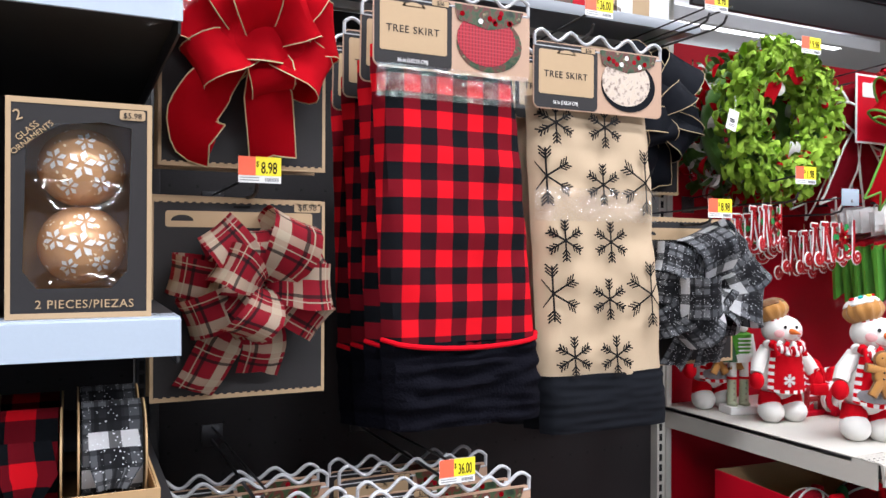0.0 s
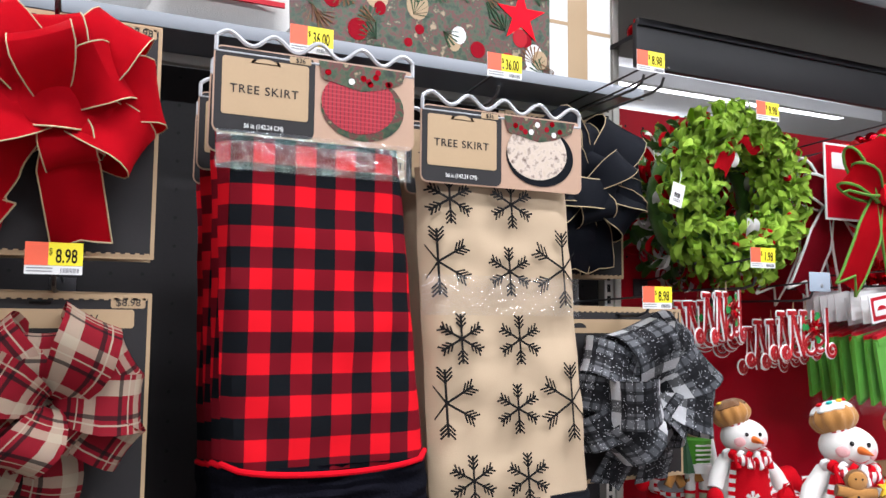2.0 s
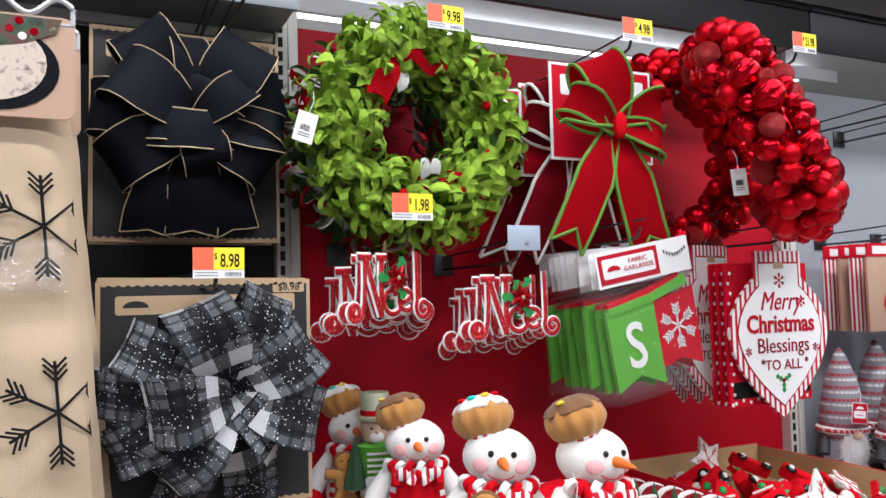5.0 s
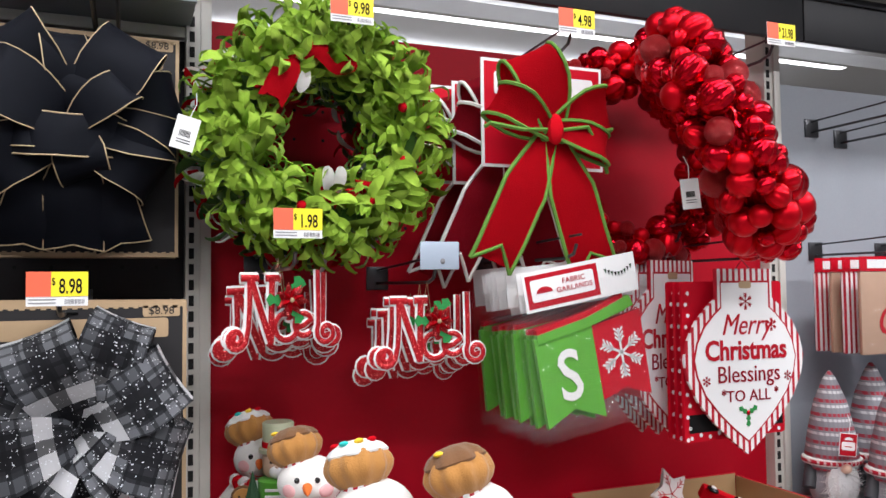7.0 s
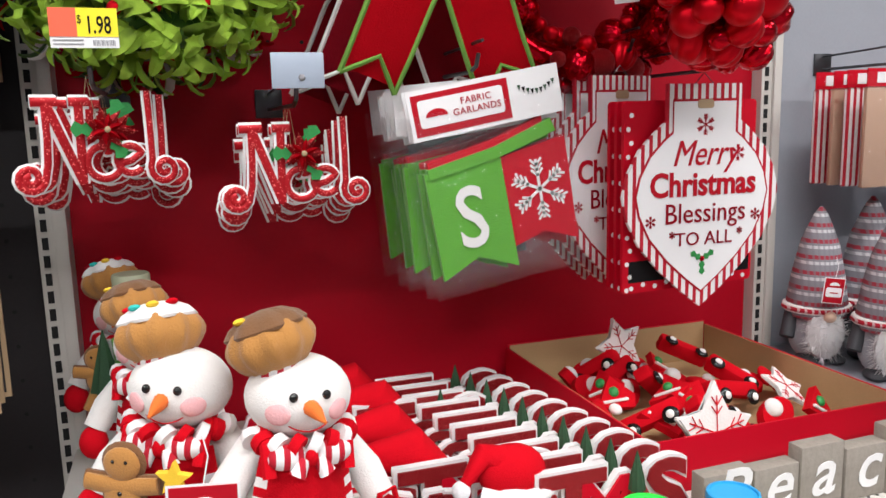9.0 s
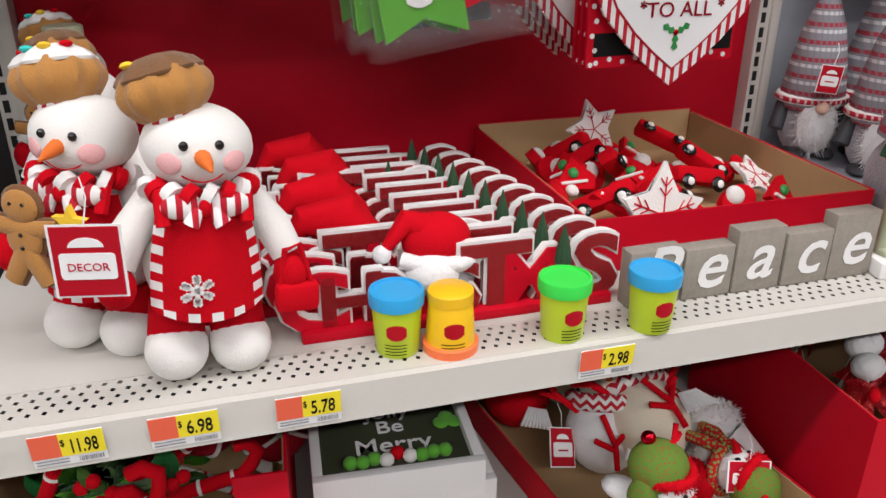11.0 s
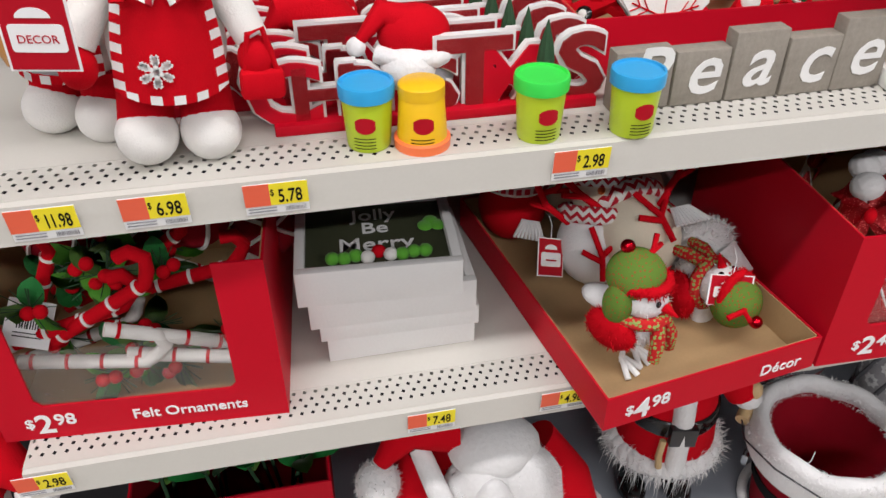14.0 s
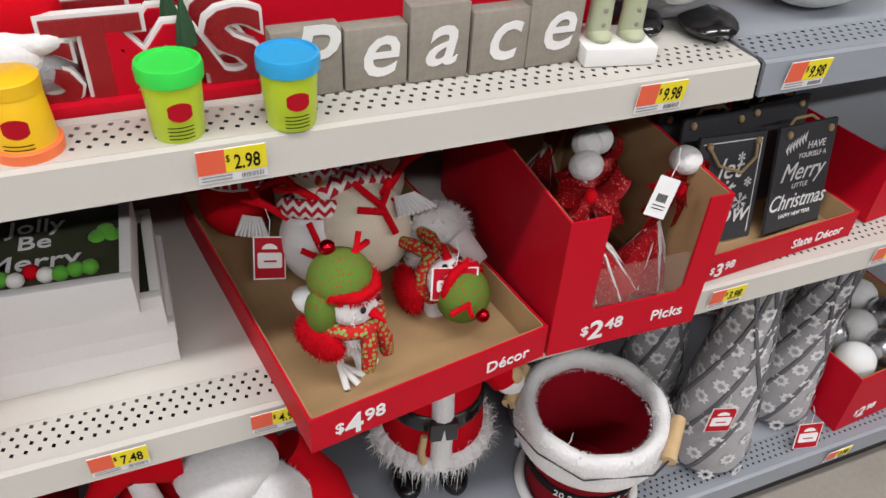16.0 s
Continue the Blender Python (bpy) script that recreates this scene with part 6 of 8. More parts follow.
nutcracker(0.105, 0.445, -14, 0.84)
nutcracker(1.058, 0.062, -10, 0.98)


def clay_tub(x, y, body, lid, flip=False):
    t = thing("clay_tub", "small plastic modelling clay tub with a coloured lid", "tub", pose(x, y - 0.022, 1.0, 0, 0, random.Random(x).uniform(-20, 20)) @ Matrix.Scale(1.02, 4), "clay tubs")
    if flip:
        part("tub", lathe(bmesh.new(), [(0.0245, 0.008), (0.0245, 0.012), (0.0215, 0.058), (0.02, 0.06)], seg=32), body, t)
        part("lid", lathe(bmesh.new(), [(0.0275, 0.0), (0.028, 0.009), (0.026, 0.0105)], seg=32), lid, t, "orange lid under the tub")
        part("cap", lathe(bmesh.new(), [(0.0225, 0.053), (0.0225, 0.064), (0.02, 0.066)], seg=32), "yellowpot", t)
    else:
        part("tub", lathe(bmesh.new(), [(0.0205, 0.0), (0.0215, 0.002), (0.0245, 0.05), (0.0245, 0.055)], seg=32), body, t)
        part("lid", lathe(bmesh.new(), [(0.027, 0.052), (0.0275, 0.062), (0.0265, 0.066), (0.024, 0.0665), (0.0235, 0.064)], seg=36), lid, t, "coloured lid")
    lg = bmesh.new()
    for i in range(9):
        a = radians(-112 + 6 * i)
        hgt = 0.0085 * math.sqrt(max(0.05, 1 - ((i - 4) / 4.6) ** 2))
        if i < 8:
            b = radians(-112 + 6 * (i + 1))
            h2 = 0.0085 * math.sqrt(max(0.05, 1 - ((i - 3) / 4.6) ** 2))
            r = 0.0240
            vs = [lg.verts.new((r * math.cos(q), r * math.sin(q), zz)) for q, zz in ((a, 0.03 - hgt), (b, 0.03 - h2), (b, 0.03 + h2), (a, 0.03 + hgt))]
            lg.faces.new(vs)
    part("label_badge", lg, "redink", t, "red oval badge")
    bars = bmesh.new()
    for k in range(4):
        for i in range(6):
            a, b = radians(-118 + 9 * i), radians(-118 + 9 * (i + 1))
            z = 0.005 + 0.0035 * k
            r = 0.0226 + 0.05 * z * 0.9 if not flip else 0.0248
            vs = [bars.verts.new((r * math.cos(q), r * math.sin(q), zz)) for q, zz in ((a, z), (b, z), (b, z + 0.001), (a, z + 0.001))]
            bars.faces.new(vs)
    part("fine_print", bars, "ink", t)
    return t


clay_tub(0.427, 0.066, "limepot", "bluelid")
clay_tub(0.479, 0.054, "yellowpot", "orangelid", True)
clay_tub(0.598, 0.047, "limepot", "greenlid")
clay_tub(0.695, 0.038, "limepot", "bluelid")


def word_sign(x, y, seed):
    t = thing("word_sign", "standing red and white wooden word sign", "sign", pose(x, y, 1.0), "standing word signs")
    part("base", boxbm((-0.18, -0.018, 0), (0.165, 0.018, 0.012), 0.002), "redcard", t)
    for i, ch in enumerate("CHRISTMAS"):
        size = (0.1, 0.092, 0.088, 0.085, 0.09, 0.118, 0.098, 0.088, 0.112)[i]
        m = pose(-0.165 + 0.039 * i, 0, 0.010) @ Matrix.Diagonal((size * (0.88 if ch == "M" else 1.08), 0.10, size * 0.9, 1))
        part("backing", text_mesh(ch, "whitepaint", 0.05, 0, 0.055), None, t, "white wooden letter edge", m=m)
        m = pose(-0.165 + 0.039 * i, -0.0075, 0.010) @ Matrix.Diagonal((size * (0.88 if ch == "M" else 1.08), 0.03, size * 0.9, 1))
        part("letter", text_mesh(ch, "redglit" if i % 3 else "redcard", 0.05, 0, 0.026), None, t, "red letter", m=m)
    part("bottle_brush_tree", lathe(bmesh.new(), [(0.009, 0.055), (0.007, 0.072), (0.004, 0.085), (0.0005, 0.1)], seg=18, lobes=9, amp=0.1, m=pose(0.105, -0.012, 0.0)), "pine", t, "small bottle brush tree")
    return t


for i in range(10):
    word_sign(0.515 - 0.009 * i, 0.092 + 0.04 * i, i)
for i in range(2):
    word_sign(0.38, 0.16 + 0.2 * i, i)

hatdog = bmesh.new()
ellipsoid(hatdog, (0, 0, 0.035), (0.05, 0.045, 0.04), 1)
ellipsoid(hatdog, (-0.012, -0.025, 0.05), (0.035, 0.03, 0.028), 2)
tube(hatdog, [(-0.05, -0.02, 0.07), (-0.02, -0.035, 0.063), (0.02, -0.035, 0.063), (0.05, -0.02, 0.068)], 0.011, 2, 12)
ellipsoid(hatdog, (0, 0, 0.085), (0.045, 0.034, 0.035), 0)
tube(hatdog, [(0, 0, 0.09), (-0.04, 0, 0.112), (-0.07, -0.01, 0.08)], [0.028, 0.016, 0.006], 0, 12)
ellipsoid(hatdog, (-0.072, -0.01, 0.076), (0.012, 0.012, 0.012), 2)
solid("hat_plush", hatdog, ["redfelt", "greyfur", "whitefur"], "small plush toy in a red and white hat", "plush toy", pose(0.487, 0.115, 1.012) @ Matrix.Scale(0.85, 4))
for hx, hy, hz in ((0.405, 0.20, 0), (0.40, 0.29, 10), (0.41, 0.38, -8), (0.39, 0.47, 4)):
    sb = bmesh.new()
    ellipsoid(sb, (0, 0, 0.03), (0.05, 0.04, 0.032), 0)
    tube(sb, [(0.02, 0, 0.04), (-0.01, 0, 0.085), (-0.05, 0, 0.085), (-0.065, 0, 0.065)], [0.035, 0.032, 0.018, 0.008], 0, 14)
    ellipsoid(sb, (-0.066, 0, 0.058), (0.012, 0.012, 0.012), 1)
    solid("stocking_cap", sb, ["redfelt", "whitefur"], "red plush stocking cap lying on the shelf", "cap", pose(hx, hy, 1.0, 0, 0, hz), "red stocking caps")

for i, (ch, x0, hgt) in enumerate((("P", 0.689, 0.066), ("e", 0.757, 0.062), ("a", 0.822, 0.078), ("c", 0.888, 0.066), ("e", 0.951, 0.083))):
    wid = 0.063 if i else 0.066
    bl = thing("letter_block", "weathered grey wooden block with a white letter", "block", pose(x0, 0.056, 1.0, 0, 0, 1), "letter blocks")
    part("block", boxbm((0, 0, 0), (wid, 0.022, hgt), 0.0015), "greywood", bl)
    words(ch, wid / 2, -0.0008, hgt * (0.22 if ch != "P" else 0.18), 0.084, "whitepaint", bl, shear=0.25, name="letter", bold=0.01)


def open_tray(name, label, x, y, z, turn, w, d, h, hb=None, inside="kraft", cat="carton", group=""):
    """An open-topped carton with its front left corner at x, y."""
    t = thing(name, label, cat, pose(x, y, z, 0, 0, turn), group)
    hb = hb or h
    k = 0.003
    part("bottom", boxbm((0, 0, 0), (w, d, k)), inside, t, smooth=False)
    def wall(nm, lo, hi, inner):
        part(nm, boxbm(lo, hi), "redcard", t, smooth=False)
        (a, b, c), (e, f, g) = inner
        part("lining", boxbm((a, b, c), (e, f, g)), inside, t, "brown board lining", smooth=False)
    wall("front_panel", (0, -k, 0), (w, 0, h), ((k, 0.0004, k), (w - k, 0.002, h - 0.001)))
    wall("back_panel", (0, d, 0), (w, d + k, hb), ((k, d - 0.002, k), (w - k, d - 0.0004, hb - 0.001)))
    wall("side_panel", (-k, -k, 0), (0, d + k, h), ((0.0004, 0.003, k), (0.002, d - 0.003, h - 0.001)))
    wall("side_panel", (w, -k, 0), (w + k, d + k, h), ((w - 0.002, 0.003, k), (w - 0.0004, d - 0.003, h - 0.001)))
    return t


open_tray("display_tray", "red display carton tray full of felt ornaments", 0.685, 0.15, 1.0, 0, 0.40, 0.43, 0.07, 0.075, group="red display cartons")


def star_ornament(m, seed=0):
    t = thing("star_ornament", "white felt star ornament with red stitching", "ornament", m, "felt star ornaments")
    bm = plate(bmesh.new(), starshape(0, 0, 0.055, 0.026), -0.004, 0.004)
    bmesh.ops.bevel(bm, geom=list(bm.edges), offset=0.0022, segments=2, affect="EDGES")
    part("star", bm, "whitefelt", t, "white felt star")
    for k in range(5):
        a = radians(90 + 72 * k)
        bm = bmesh.new()
        tube(bm, [(0, -0.005, 0), (0.038 * math.cos(a), -0.005, 0.038 * math.sin(a))], 0.0008, seg=4)
        for f in (0.5, 0.75):
            for sg in (-1, 1):
                tube(bm, [(0.038 * f * math.cos(a), -0.005, 0.038 * f * math.sin(a)), (0.038 * f * math.cos(a) + 0.011 * math.cos(a + sg * 0.7), -0.005, 0.038 * f * math.sin(a) + 0.011 * math.sin(a + sg * 0.7))], 0.0007, seg=4)
        part("stitching", bm, "redfelt", t, "red stitches")
    return t


star_ornament(pose(0.79, 0.17, 1.058, -12, 8, 6) @ Matrix.Scale(1.25, 4))
star_ornament(pose(0.855, 0.50, 1.075, -8, -14, 10) @ Matrix.Scale(0.95, 4))
star_ornament(pose(1.02, 0.30, 1.045, -60, 20, 0) @ Matrix.Scale(0.8, 4))
rng = random.Random(14)
for i in range(34):
    sb = bmesh.new()
    kind = i % 4
    if kind == 0:
        plate(sb, disc(0, 0, 0.03, 0.022, 14), -0.008, 0.008, 0)
        ellipsoid(sb, (0.0, -0.008, 0.01), (0.014, 0.01, 0.014), 1, 10, 7)
    elif kind == 1:
        box(sb, (-0.045, -0.014, -0.012), (0.045, 0.014, 0.012), 0, 0.006)
        for sx in (-1, 1):
            ellipsoid(sb, (sx * 0.028, -0.016, -0.012), (0.012, 0.005, 0.012), 2, 12, 8)
            ellipsoid(sb, (sx * 0.028, -0.02, -0.012), (0.006, 0.003, 0.006), 1, 10, 6)
    elif kind == 2:
        for a in (35, 145):
            m = Euler((0, radians(a), 0)).to_matrix().to_4x4()
            ellipsoid(sb, (0.022 * math.cos(radians(a)), 0, 0.022 * math.sin(radians(a))), (0.03, 0.008, 0.016), 0, 14, 8, m=m)
        ellipsoid(sb, (0, -0.01, 0), (0.01, 0.008, 0.01), 1, 10, 6)
    else:
        plate(sb, [(-0.03, -0.02), (0.03, -0.02), (0.034, 0.0), (0.02, 0.012), (0.0, 0.03), (-0.012, 0.01)], -0.006, 0.006, 0)
        ellipsoid(sb, (0, -0.008, 0.004), (0.008, 0.006, 0.008), 3, 8, 6)
        tube(sb, [(-0.02, -0.008, -0.012), (0.02, -0.008, -0.008)], 0.0025, 1, 6)
    solid("felt_ornament", sb, ["redfelt", "whitefelt", "beads", "holly"], "small red and white felt ornament in a carton tray", "ornament",
          pose(rng.uniform(0.73, 1.045), rng.uniform(0.2, 0.54), 1.028 + 0.018 * (i % 2), rng.uniform(-80, -20), rng.uniform(-40, 40), rng.uniform(-60, 60)), "loose felt ornaments")


# ---- price tags along the shelf rails ----
for tx, tz, price in ((0.031, 0.98, "8.88"), (0.122, 0.98, "11.98"), (0.219, 0.98, "6.98"), (0.330, 0.98, "5.78"), (0.635, 0.98, "2.98"), (1.084, 0.98, "9.98"), (1.285, 0.98, "9.98"),
                      (0.022, 0.632, "2.98"), (0.476, 0.632, "7.48"), (0.648, 0.632, "4.98"), (0.915, 0.632, "2.48"), (1.29, 0.636, "3.98"), (1.60, 0.636, "7.98"), (1.255, 0.118, "5.98"), (1.72, 0.118, "2.98")):
    price_tag(0, 0, 0, price, 0.06, 0.035, m=pose(tx, (-0.0072 if tz > 0.5 else -0.0372), tz, 6, 0, 0), stands="on a shelf rail")
price_tag(-0.80, 0.146, 1.045, "36.00")


# ---- lower shelf ----
def price_words(parent, s, x, y, z, h, m=None):
    """Large price: sign, big figure, small raised cents."""
    big, small = s.split(".")
    words("$", x, y, z + h * 0.28, h * 0.62, "white", parent, bold=0.015, m=m)
    words(big, x + h * 0.5, y, z, h * 1.25, "white", parent, bold=0.02, m=m)
    words(small, x + h * 1.22, y, z + h * 0.33, h * 0.75, "white", parent, bold=0.015, m=m)


def window_box(name, label, x, y, z, turn, w, d, h, left, right, low, group="red display cartons"):
    """A tall carton whose front is cut away down to a low strip, with a clear window."""
    t = thing(name, label, "carton", pose(x, y, z, 0, 0, turn), group)
    k = 0.003
    part("bottom", boxbm((0, 0, 0), (w, d, k)), "kraft", t, smooth=False)
    r = 0.008
    front = [(0, 0), (w, 0), (w, h), (w - right, h), (w - right, low + r), (w - right - r, low), (left + r, low), (left, low + r), (left, h), (0, h)]
    part("front_panel", plate(bmesh.new(), front, -k, 0), "redcard", t, smooth=False)
    for x0, x1, xi0, xi1 in ((-k, 0, 0.0004, 0.0016), (w, w + k, w - 0.0016, w - 0.0004)):
        part("side_panel", boxbm((x0, -k, 0), (x1, d, h)), "redcard", t, smooth=False)
        part("lining", boxbm((xi0, 0.001, k), (xi1, d - 0.001, h - 0.001)), "kraft", t, "brown board lining", smooth=False)
    part("back_panel", boxbm((0, d - k, k), (w, d, h)), "kraft", t, smooth=False)
    pane = part("window", boxbm((left, -0.0008, low), (w - right, -0.0003, low + (h - low) * 0.45)), "window", t, "clear plastic window", smooth=False)
    return t


felt = window_box("ornament_carton", "red display carton of felt ornaments with a clear window", -0.022, 0.052, 0.65, -4, 0.325, 0.36, 0.235, 0.045, 0.052, 0.052)
price_words(felt, "2.98", 0.032, -0.0042, 0.011, 0.033)
words("Felt Ornaments", 0.215, -0.0042, 0.02, 0.021, "white", felt, bold=0.01)


def candy_cane(m, a, b, seed):
    t = thing("felt_cane", "red and white felt candy cane ornament", "ornament", m, "felt candy canes")
    pts = [(-0.085 + 0.013 * i, 0, 0.0) for i in range(12)] + [(0.072, 0, 0.012), (0.082, 0, 0.026), (0.074, 0, 0.042), (0.058, 0, 0.044)]
    part("stick", tube(bmesh.new(), pts, 0.0085, seg=12), a, t)
    for i in (1, 4, 7, 10):
        part("band", tube(bmesh.new(), [(pts[i][0], 0, pts[i][2]), (pts[i][0] + 0.004, 0, pts[i][2])], 0.0096, seg=12), b, t)
    return t


rng = random.Random(22)
for i, (cx, cy, cz, ang, tl, a) in enumerate(((0.075, 0.10, 0.775, 10, 0, "r"), (0.12, 0.09, 0.80, 32, 0, "r"), (0.045, 0.13, 0.81, 65, 0, "r"), (0.19, 0.085, 0.745, -25, 0, "w"), (0.09, 0.085, 0.725, -6, 0, "w"),
                                             (0.21, 0.08, 0.715, -8, 0, "w"), (0.20, 0.14, 0.79, 8, 0, "r"), (0.16, 0.15, 0.82, 35, 0, "r"), (0.06, 0.16, 0.70, 12, 0, "w"), (0.17, 0.14, 0.70, -20, 0, "r"), (0.12, 0.2, 0.76, 20, 0, "r"), (0.2, 0.2, 0.76, -30, 0, "w"), (0.08, 0.22, 0.80, 50, 0, "r"), (0.15, 0.26, 0.80, -15, 0, "r"))):
    candy_cane(pose(cx, cy, cz, 0, -ang, rng.uniform(-8, 8)), "redfelt" if a == "r" else "whitefelt", "whitefelt" if a == "r" else "redfelt", i)
for i in range(4):
    bm = ellipsoid(bmesh.new(), (0, 0, 0), (0.045, 0.045, 0.045), 0, 24, 14)
    for a in (0, 60, 120):
        tube(bm, [(0.046 * math.cos(radians(k * 12)) * math.cos(radians(a)), 0.046 * math.cos(radians(k * 12)) * math.sin(radians(a)), 0.046 * math.sin(radians(k * 12))) for k in range(30)], 0.0028, 1, 6, closed=True)
    solid("felt_ball", bm, ["darkred", "whitefelt"], "dark red felt ball ornament with white cord", "ornament", pose(0.06 + 0.08 * i, 0.2 + 0.03 * (i % 2), 0.845 - 0.05 * (i % 2), 20 * i, 30, 0), "felt balls")
leafm = {}
for nm in ("holly", "leafdark", "greenfelt"):
    leafm[nm] = leaf_mesh("holly_leaf", nm, 0.05, 0.028, 0.01)
for i in range(20):
    hx, hy, hz = rng.uniform(0.03, 0.25), rng.uniform(0.085, 0.2), rng.uniform(0.68, 0.86)
    t = thing("holly_pick", "green holly sprig with red felt berries", "ornament", pose(hx, hy, hz, 0, rng.uniform(0, 360), rng.uniform(-20, 20)), "holly sprigs")
    for k in range(3):
        part("leaf", leafm[rng.choice(["holly", "leafdark", "greenfelt"])], None, t, m=pose(0, 0, 0, 90 + rng.uniform(-30, 30), 120 * k, 0))
    for k in range(2):
        part("berry", ellipsoid(bmesh.new(), (0.008 * k, -0.012, 0.012 * k), (0.0085, 0.0085, 0.0085), seg=12, rings=8), "redfelt", t)
    nb = bmesh.new()
    for k in range(14):
        a = rng.uniform(0, 6.28)
        tube(nb, [(0, -0.004, 0), (0.035 * math.cos(a), -0.01, 0.035 * math.sin(a))], 0.0007, seg=3)
    ob = part("needles", nb, "pine", t)
    ob["kind"] = "stuff"
paper_tag(pose(0.035, 0.12, 0.80, -50, 30, 10), 0.05, 0.055)


def box_frame(x, y, z, turn, w, d, h, top):
    t = thing("shadow_box", "white wooden box sign" + (" with a striped printed face" if top else " in a stack"), "box sign", pose(x, y, z, 0, 0, turn), "stack of box signs")
    b = 0.012
    for lo, hi in (((0, 0, 0), (w, b, h)), ((0, d - b, 0), (w, d, h)), ((0, b, 0), (b, d - b, h)), ((w - b, b, 0), (w, d - b, h))):
        part("frame_side", boxbm(lo, hi, 0.0012), "whitepaint", t, "white painted wood")
    part("face", boxbm((b, b, 0.004), (w - b, d - b, h - 0.012)), "striped", t, "dark striped printed face", smooth=False)
    if top:
        m = pose(0, 0, h - 0.0115, -90, 0, 0)
        for s, yy, sz in (("Jolly", 0.118, 0.034), ("Be", 0.088, 0.034), ("Merry", 0.052, 0.038)):
            words(s, w / 2, -0.0004, yy, sz, "white", t, m=m, bold=0.008)
        r = random.Random(3)
        for i in range(9):
            part("pompom", ellipsoid(bmesh.new(), (0.045 + 0.014 * i, 0.03 + 0.012 * r.random(), h - 0.006), (0.009, 0.009, 0.008), seg=12, rings=8), r.choice(["whitefelt", "redfelt", "greenfelt"]), t, "small felt pompom")
        for i in range(3):
            part("felt_leaf", ellipsoid(bmesh.new(), (w - 0.035 + 0.008 * i, d * 0.55 + 0.01 * (i % 2), h - 0.008), (0.01, 0.012, 0.003), seg=12, rings=6), "greenfelt", t)
    return t


box_frame(0.362, 0.104, 0.65, 0, 0.196, 0.17, 0.042, False)
box_frame(0.354, 0.097, 0.693, -1.5, 0.206, 0.17, 0.031, False)
box_frame(0.343, 0.086, 0.725, -1.5, 0.21, 0.17, 0.05, False)
box_frame(0.332, 0.070, 0.7765, -4, 0.198, 0.165, 0.05, True)

tray = open_tray("plush_tray", "open red display carton of plush birds and snowmen", 0.672, -0.080, 0.652, 8.5, 0.304, 0.46, 0.052, group="red display cartons")
price_words(tray, "4.98", 0.03, -0.0042, 0.007, 0.035)
words("D\u00e9cor", 0.25, -0.0042, 0.014, 0.024, "white", tray, bold=0.01)


def plush_bird(x, y, z, turn, tilt=0.0, s=1.0):
    names = ["whitefur", "redfelt", "birdgreen", "beads", "redball", "palegrey", "birdscarf"]
    bm = bmesh.new()
    ellipsoid(bm, (0, 0, 0.075), (0.034, 0.04, 0.034), 0, 22, 14)
    ellipsoid(bm, (0, -0.012, 0.120), (0.031, 0.031, 0.030), 0, 20, 12)
    ellipsoid(bm, (0.0, 0.003, 0.144), (0.038, 0.037, 0.033), 2, 22, 14)
    tube(bm, [(0.03 * math.sin(radians(a)), -0.006 - 0.034 * math.cos(radians(a)), 0.143 + 0.003 * math.cos(radians(a))) for a in range(-100, 101, 20)], 0.0065, 1, 10)
    ellipsoid(bm, (-0.033, 0.004, 0.115), (0.016, 0.02, 0.03), 2, 14, 10)
    ellipsoid(bm, (0.036, 0.006, 0.075), (0.014, 0.036, 0.028), 1, 14, 10)
    ellipsoid(bm, (-0.036, 0.006, 0.075), (0.014, 0.036, 0.028), 1, 14, 10)
    ellipsoid(bm, (0, 0.045, 0.085), (0.02, 0.03, 0.014), 0, 14, 8)
    tube(bm, [(0, -0.042, 0.118), (0, -0.062, 0.112)], [0.007, 0.0008], 1, 8)
    for sx in (-1, 1):
        ellipsoid(bm, (sx * 0.013, -0.04, 0.128), (0.004, 0.003, 0.0045), 3, 8, 6)
        tube(bm, [(sx * 0.012, -0.002, 0.05), (sx * 0.014, -0.006, 0.012)], 0.004, 5, 8)
        for a in (-35, 0, 35):
            tube(bm, [(sx * 0.014, -0.004, 0.02), (sx * 0.014 + 0.026 * math.sin(radians(a)), -0.006 - 0.026 * math.cos(radians(a)), 0.004)], 0.0042, 5, 8)
        tube(bm, [(sx * 0.006, -0.04, 0.098), (sx * 0.014, -0.05, 0.07), (sx * 0.018, -0.05, 0.045)], [0.009, 0.01, 0.008], 6, 8)
    tube(bm, [(0.034 * math.cos(radians(a)), -0.01 + 0.034 * math.sin(radians(a)), 0.098) for a in range(0, 360, 30)], 0.0085, 6, 8, closed=True)
    ellipsoid(bm, (0, 0.02, 0.178), (0.0095, 0.0095, 0.0095), 4, 12, 8)
    tube(bm, [(0, 0.0, 0.165), (0.025, -0.005, 0.175), (0.045, 0.0, 0.168)], 0.004, 1, 6)
    tube(bm, [(0.02, -0.004, 0.174), (0.03, 0.0, 0.192)], 0.0035, 1, 6)
    seed = int(x * 1000)
    fuzz(bm, (0, 0, 0.075), (0.034, 0.04, 0.034), 900, 0.007, 0, seed)
    fuzz(bm, (0, -0.012, 0.118), (0.032, 0.032, 0.028), 350, 0.005, 0, seed + 1)
    for sx in (-1, 1):
        fuzz(bm, (sx * 0.036, 0.006, 0.075), (0.014, 0.036, 0.028), 450, 0.006, 1, seed + 2)
    for a in range(-100, 101, 20):
        fuzz(bm, (0.03 * math.sin(radians(a)), -0.006 - 0.034 * math.cos(radians(a)), 0.144), (0.0075, 0.0075, 0.0075), 70, 0.005, 1, seed + a)
    return solid("plush_bird", bm, names, "white plush bird in a green and red knitted hat", "plush toy", pose(x, y, z, tilt, 0, turn) @ Matrix.Scale(s, 4), "plush birds")


